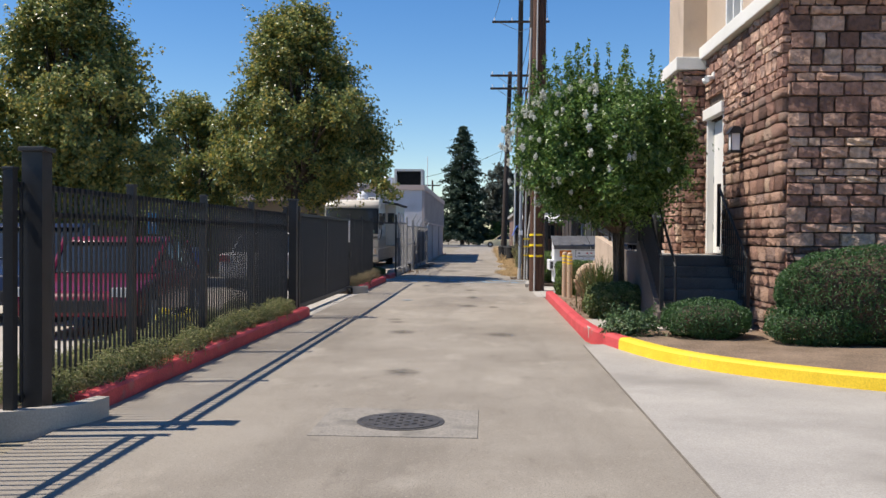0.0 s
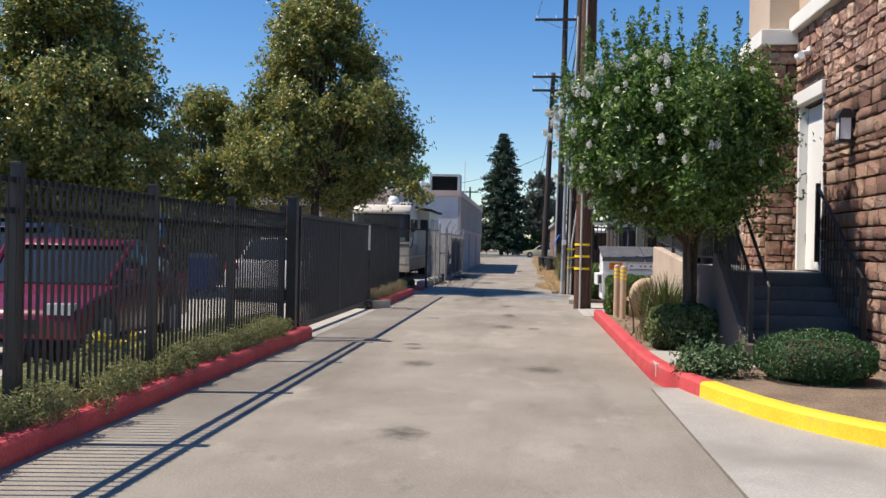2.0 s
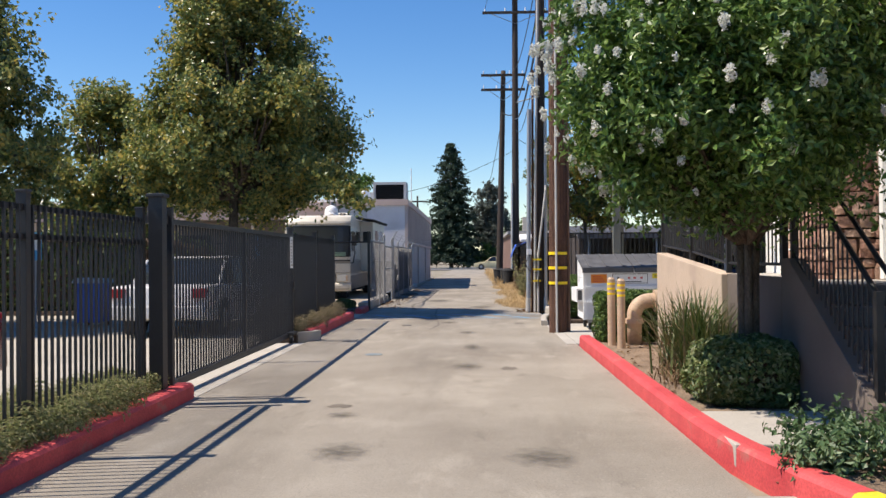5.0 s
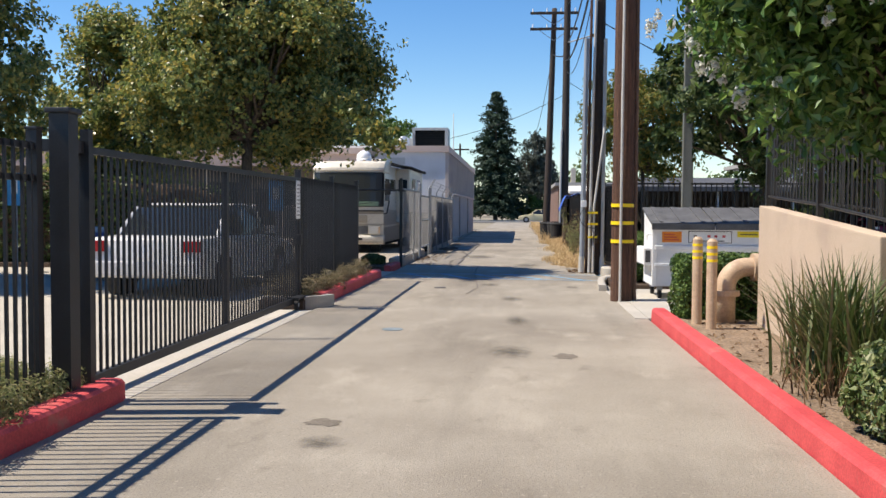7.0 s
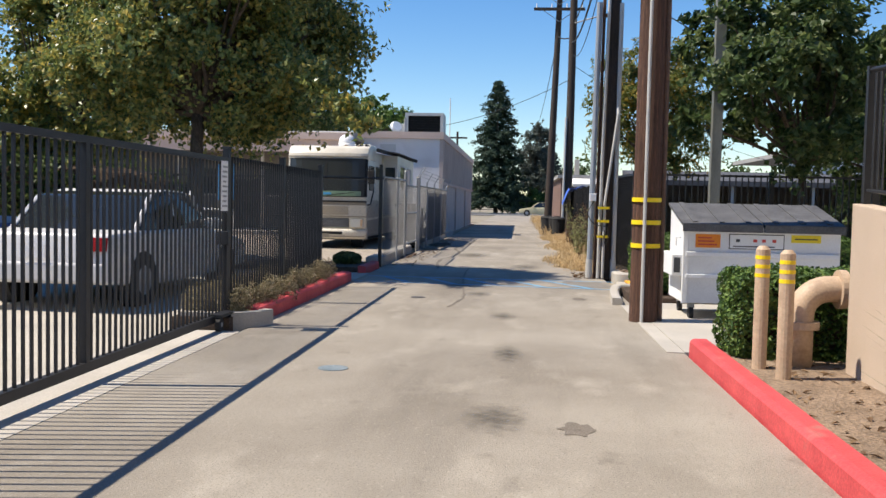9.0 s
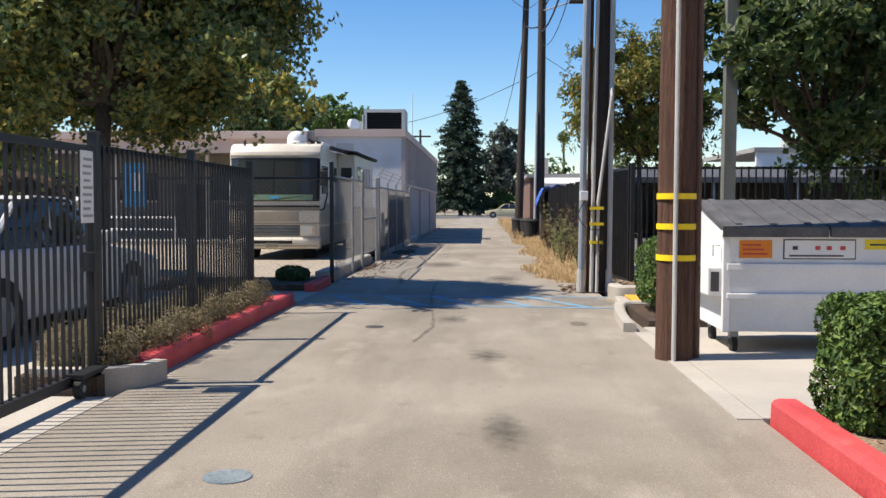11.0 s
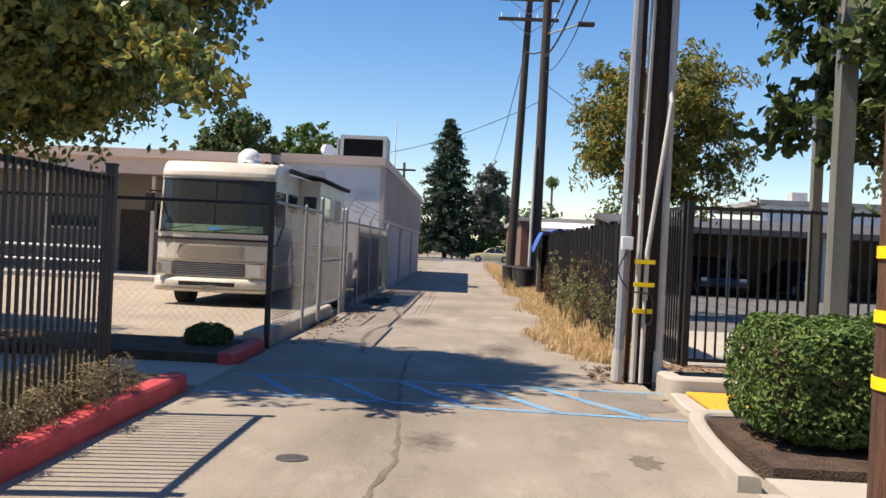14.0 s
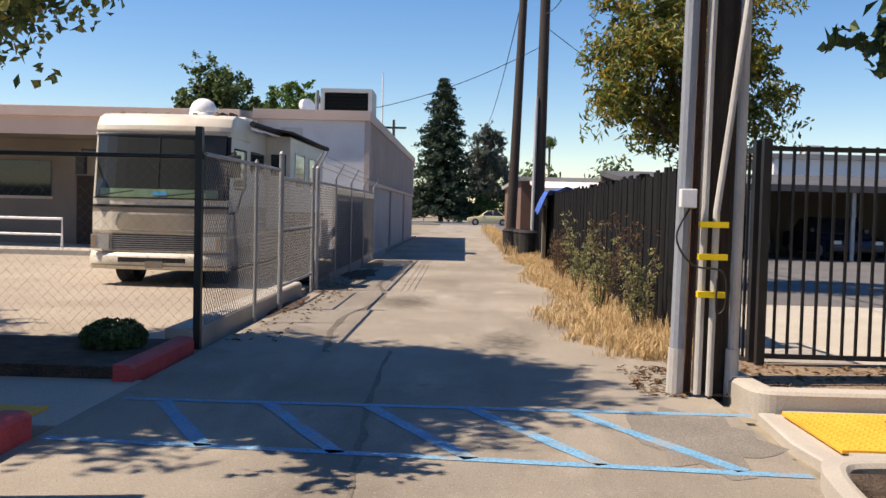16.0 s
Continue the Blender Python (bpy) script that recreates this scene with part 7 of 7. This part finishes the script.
iron_panel("iron_fence", "black iron picket fence behind the earth bed", (1.48, 29.35), (14.0, 29.35), 0.1, 2.0)
iron_panel("iron_fence", "black iron picket return beside the utility pole", (1.46, 29.5), (1.30, 31.4), 0.02, 2.0, 0.1)
bf = thing("board_fence", (1.1, 31.2, 0), "dark stained board fence along the alley verge", "fence")
bd = None
for i in range(118):
    y = 31.0 + i * 0.155
    h = 1.86 + 0.03 * math.sin(i * 1.7) + 0.02 * math.sin(i * 0.37)
    part("board", B(1.17 + 0.006 * math.sin(i * 2.3), 1.19 + 0.006 * math.sin(i * 2.3), y, y + 0.148, 0.02, h), DARK_FENCE, bf)
for y in np.arange(31.1, 49.5, 2.4):
    part("post", B(1.19, 1.28, y - 0.045, y + 0.045, 0, 1.9), DARK_FENCE, bf)
gb = thing("board_fence", (0.95, 49.3, 0), "short weathered grey board fence at the dark fence's end", "fence")
for i in range(16):
    part("board", B(0.95 + 0.02 * i, 0.975 + 0.02 * i, 45.5 + 0.14 * i, 45.63 + 0.14 * i, 0.02, 1.5 + 0.05 * math.sin(i * 2.1)), GREY_WOOD, gb)
tp = thing("tarpaulin", (1.3, 46, 1.5), "bright blue tarpaulin slung over the fence", "tarpaulin")
bm = bmesh.new()
bmesh.ops.create_grid(bm, x_segments=14, y_segments=10, size=0.5)
for w in bm.verts:
    x, y = w.co.x, w.co.y
    w.co = Vector((1.35 + x * 1.1, 45.7 + y * 2.2, 1.95 - 0.55 * (x - 0.1) ** 2 - (0.35 if x < -0.3 else 0) * (-0.3 - x) * 5 + 0.05 * math.sin(9 * y) + 0.04 * math.sin(14 * x)))
bmesh.ops.solidify(bm, geom=bm.faces[:], thickness=0.01)
part("sheet", bm, TARP, tp, "", True)
part("pole", T((1.5, 46.2, 0), (1.5, 46.2, 1.92), 0.025), GREY_WOOD, tp)
for i, (x, y) in enumerate(((0.85, 49.4), (0.45, 51.6), (0.75, 50.4))):
    b = thing("black_bin", (x, y, 0), "black plastic rubbish bin beside the pole", "bin", "bins by the far poles")
    part("body", T((x, y, 0.0), (x, y, 0.75), 0.24, 0.29, 16), RUBBER, b)
    part("lid", T((x, y, 0.75), (x, y, 0.82), 0.31, 0.26, 16), RUBBER, b)
    part("handle", T((x - 0.08, y, 0.85), (x + 0.08, y, 0.85), 0.015), RUBBER, b)


def lamp_post(x, y, w, h, lean, label):
    t = thing("lamp_post", (x, y, 0), label, "lamp post")
    part("shaft", prism([(x - w, -0.05), (x + w, -0.05), (x + w + lean, h), (x - w + lean, h)], "y", y - w, y + w), LAMP_GREY, t)
    part("base", B(x - w * 1.8, x + w * 1.8, y - w * 1.8, y + w * 1.8, 0, 0.14, 0.01), CONCRETE, t)
    part("head", B(x + lean - 0.1, x + lean + 0.1, y - 0.3, y + 0.1, h, h + 0.1, 0.02), LAMP_GREY, t)


lamp_post(2.66, 28.05, 0.085, 5.6, 0.03, "square weathered grey lamp post in the earth bed")
lamp_post(3.05, 29.75, 0.055, 7.0, 0.02, "tall square grey lamp post behind the iron fence")

cp = thing("carport", (20, 56, 0), "long dark carport with a pale grey roof edge", "carport")
part("roof", prism([(52, 2.45), (53, 2.6), (60, 3.2), (60, 3.0), (53, 2.4), (52, 2.3)], "x", 4.5, 55), surface("dark_ribbed_roofing", (0.055, 0.055, 0.06), (0.09, 0.09, 0.095), 1.2, 30, 0.2, 0.9, 0.2), cp)
part("roof_edge", B(4.4, 55, 51.9, 52.0, 2.28, 2.5), bpy.data.materials["dark_ribbed_roofing"], cp)
# back wall coloured dark for the shade below the roof
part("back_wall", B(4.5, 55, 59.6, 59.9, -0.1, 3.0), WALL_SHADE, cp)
part("side_wall", B(4.5, 4.7, 52.2, 59.6, -0.1, 2.4), FAR_POLE_WOOD, cp)
for x in np.arange(5, 50, 3.4):
    part("post", B(x - 0.06, x + 0.06, 52.2, 52.32, 0, 2.4), GALV, cp)
car("parked_car", "dark saloon car under the carport", pose(8.5, 55.0, 0, 0, 0, 178), 4.4, 1.78, 1.45, CAR_NAVY)
car("parked_car", "dark blue saloon car under the carport", pose(12.0, 54.6, 0, 0, 0, 182), 4.4, 1.78, 1.45, CAR_NAVY)
car("parked_car", "dark red car under the carport", pose(16.5, 55.0, 0, 0, 0, 180), 4.4, 1.78, 1.45, CAR_RED)
car("parked_car", "silver car under the carport", pose(20.5, 55.0, 0, 0, 0, 180), 4.4, 1.78, 1.45, CAR_SILVER)
ob_ = thing("distant_building", (38, 78, 0), "pale flat-roofed building beyond the carport", "building")
part("wall", B(17, 60, 76, 76.3, -0.1, 4.9), WALL_WHITE, ob_)
part("roof", B(16.8, 60.2, 75.8, 90, 4.9, 5.2), ROOF_GREY, ob_)
for x in (20, 26, 32, 38, 44):
    part("window", B(x - 1, x + 1, 75.96, 76.0, 1.5, 3.0), GLASS_DARK, ob_)
    part("roof_vent", B(x - 0.5, x + 0.5, 78, 79, 5.2, 5.9, 0.03), AC_GREY, ob_)
bb = thing("brown_building", (4, 70, 0), "low brown building with a cream roof at the alley's end", "building")
part("wall_south", B(1.6, 6.0, 66.0, 66.3, -0.1, 2.9), surface("brown_wall", (0.13, 0.075, 0.055), (0.19, 0.11, 0.085), 0.8, 30, 0.15, 0.9, 0.1), bb)
part("wall_west", B(1.6, 1.85, 66.3, 84, -0.1, 2.9), bpy.data.materials["brown_wall"], bb)
part("roof", B(1.4, 6.2, 65.8, 84, 2.9, 3.1), ROOF_GREY, bb)
part("lean_to_roof", prism([(60.5, 2.3), (65.9, 2.75), (65.9, 2.9), (60.5, 2.45)], "x", 2.0, 6.0), TRIM_WHITE, bb, "cream lean-to roof")
part("lean_to_post", B(2.05, 2.15, 60.6, 60.7, -0.1, 2.35), GREY_WOOD, bb)
part("lean_to_post", B(5.8, 5.9, 60.6, 60.7, -0.1, 2.35), GREY_WOOD, bb)
part("window", B(3.0, 4.4, 65.97, 66.0, 1.2, 2.2), GLASS_DARK, bb)
part("chimney", B(2.6, 2.9, 70, 70.4, 3.1, 4.2), WALL_BEIGE, bb)
fb = thing("street_fence", (-5, 130.5, 0), "dark chain fence along the far side of the street", "fence")
for x in np.arange(-30, 31, 3.0):
    part("post", T((x, 130.5, 0.1), (x, 130.5, 1.7), 0.05), FAR_POLE_WOOD, fb)
part("top_rail", T((-30, 130.5, 1.65), (30, 130.5, 1.65), 0.04), FAR_POLE_WOOD, fb)
part("bottom_rail", T((-30, 130.5, 0.5), (30, 130.5, 0.5), 0.04), FAR_POLE_WOOD, fb)
for i, (x, w, h, y) in enumerate(((-42, 26, 5.5, 150), (-70, 22, 6.5, 160), (22, 18, 4.5, 152), (45, 22, 6, 158), (75, 26, 5, 150))):
    hs = thing("far_house", (x, y, 0), "low distant house front across the street", "house")
    part("wall", B(x - w / 2, x + w / 2, y, y + 9, -0.1, h * 0.62), WALL_BEIGE if i % 2 else WALL_WHITE, hs)
    part("roof", prism([(y - 0.8, h * 0.62), (y + 4.5, h), (y + 9.8, h * 0.62)], "x", x - w / 2 - 0.6, x + w / 2 + 0.6), ROOF_GREY, hs)
    for k in range(4):
        xx = x - w * 0.36 + k * w * 0.24
        part("window", B(xx - 0.8, xx + 0.8, y - 0.04, y, 1.0, 2.3), GLASS_DARK, hs)
fw = []
g = np.random.default_rng(99)
for x in np.arange(-160, 170, 6.0):
    if not -12 < x < 8:
        fw.append((x + g.normal(0, 2), 175 + g.normal(0, 8), 3.2 + g.random() * 2.5, 4.5, 3, 3.5 + 2 * g.random()))
t = thing("far_woods", (0, 175, 0), "distant line of dark street trees", "trees", kind="stuff")
crown("foliage", fw, 26000, 0.9, 0.7, LEAF_DARK, t, "", 0.8)

# ---- ledge stones, laid last ----
def stone_shapes(k):
    out = []
    for i in range(k):
        g = random.Random(500 + i)
        bm = bmesh.new()
        bmesh.ops.create_cube(bm, size=1.0)
        bmesh.ops.subdivide_edges(bm, edges=bm.edges[:], cuts=1, use_grid_fill=True)
        for w in bm.verts:
            edge = sum(abs(c) > 0.4 for c in w.co)
            w.co.x += g.uniform(-0.16, 0.16)
            k2 = 0.92 if edge == 3 else (0.97 if edge == 2 else 1.0)
            w.co.y *= k2 + g.uniform(-0.05, 0.03)
            w.co.z *= k2 + g.uniform(-0.07, 0.03)
            if edge == 1:
                w.co.x *= 1.25
        me = bpy.data.meshes.new("stone")
        bm.to_mesh(me)
        bm.free()
        me.materials.append(STONE)
        for p in me.polygons:
            p.use_smooth = i % 2 == 0
        out.append(me)
    return out


SHAPES = stone_shapes(9)
SV = [np.array([v.co[:] for v in m.vertices]) for m in SHAPES]
SF = [[tuple(p.vertices) for p in m.polygons] for m in SHAPES]


def courses(u0, u1, z0, z1, seed, skip=()):
    g = random.Random(seed)
    z = z0
    out = []
    while z < z1 - 0.04:
        h = min(g.choice((0.09, 0.115, 0.13, 0.15, 0.18, 0.21)), z1 - z)
        u = u0 - g.uniform(0, 0.2)
        while u < u1:
            w = g.uniform(0.14, 0.44)
            a, b = max(u, u0), min(u + w, u1)
            if u1 - b < 0.07:
                b = u1
            mid = (a + b) / 2
            blocked = False
            for s0, s1, t0, t1 in skip:
                if z + h > t0 and z < t1:
                    if a < s0 < b:
                        b = s0
                    if a < s1 < b and a >= s0:
                        a = s1
                    if a >= s0 and b <= s1:
                        blocked = True
            if b - a > 0.04 and not blocked:
                out.append(((a + b) / 2, z + h / 2, b - a - 0.012, h - 0.012, g.uniform(0.07, 0.12), g.randrange(9)))
            u = max(u + w, b)
        z += h
    return out


rest_v, rest_f = [], []
count = 0


def lay(stones, place, rot):
    """Stones as (along, height, length, height, depth, shape); those of the lower west wall are single objects, the others are joined."""
    global count
    for u, z, w, h, dp, k in stones:
        x, y = place(u)
        if rot == 0 and z < 3.35 and count < 300:
            o = new("stone", SHAPES[k])
            o.location, o.scale = (x, y, z), (dp, w, h)
            hang(o, bld)
            count += 1
        else:
            v = SV[k] * np.array([dp, w, h])
            if rot:
                v = np.stack([v[:, 1], v[:, 0], v[:, 2]], 1)
            o = sum(len(a) for a in rest_v)
            rest_v.append(v + np.array([x, y, z]))
            rest_f.extend(tuple(i + o for i in (f if not rot else reversed(f))) for f in SF[k])


door_gap = [(DY0 - 0.07, DY1 + 0.07, 1.2, DZ1 + 0.21)]
lay(courses(SY - 0.02, 15.06, 0.05, 4.39, 1, door_gap), lambda u: (WX + 0.03, u), 0)
lay(courses(WX + 0.05, 9.5, 0.05, 4.39, 2), lambda u: (u, SY + 0.03), 1)
lay(courses(15.06, 16.3, 0.05, 4.22, 3), lambda u: (2.81, u), 0)
lay(courses(2.83, WX, 1.1, 4.22, 4), lambda u: (u, 15.07), 1)
me = bpy.data.meshes.new("stonework")
me.from_pydata([tuple(p) for a in rest_v for p in a], [], rest_f)
me.materials.append(STONE_STUFF)
me.update()
sw = new("stonework", me)
hang(sw, bld)
sw["kind"] = "stuff"
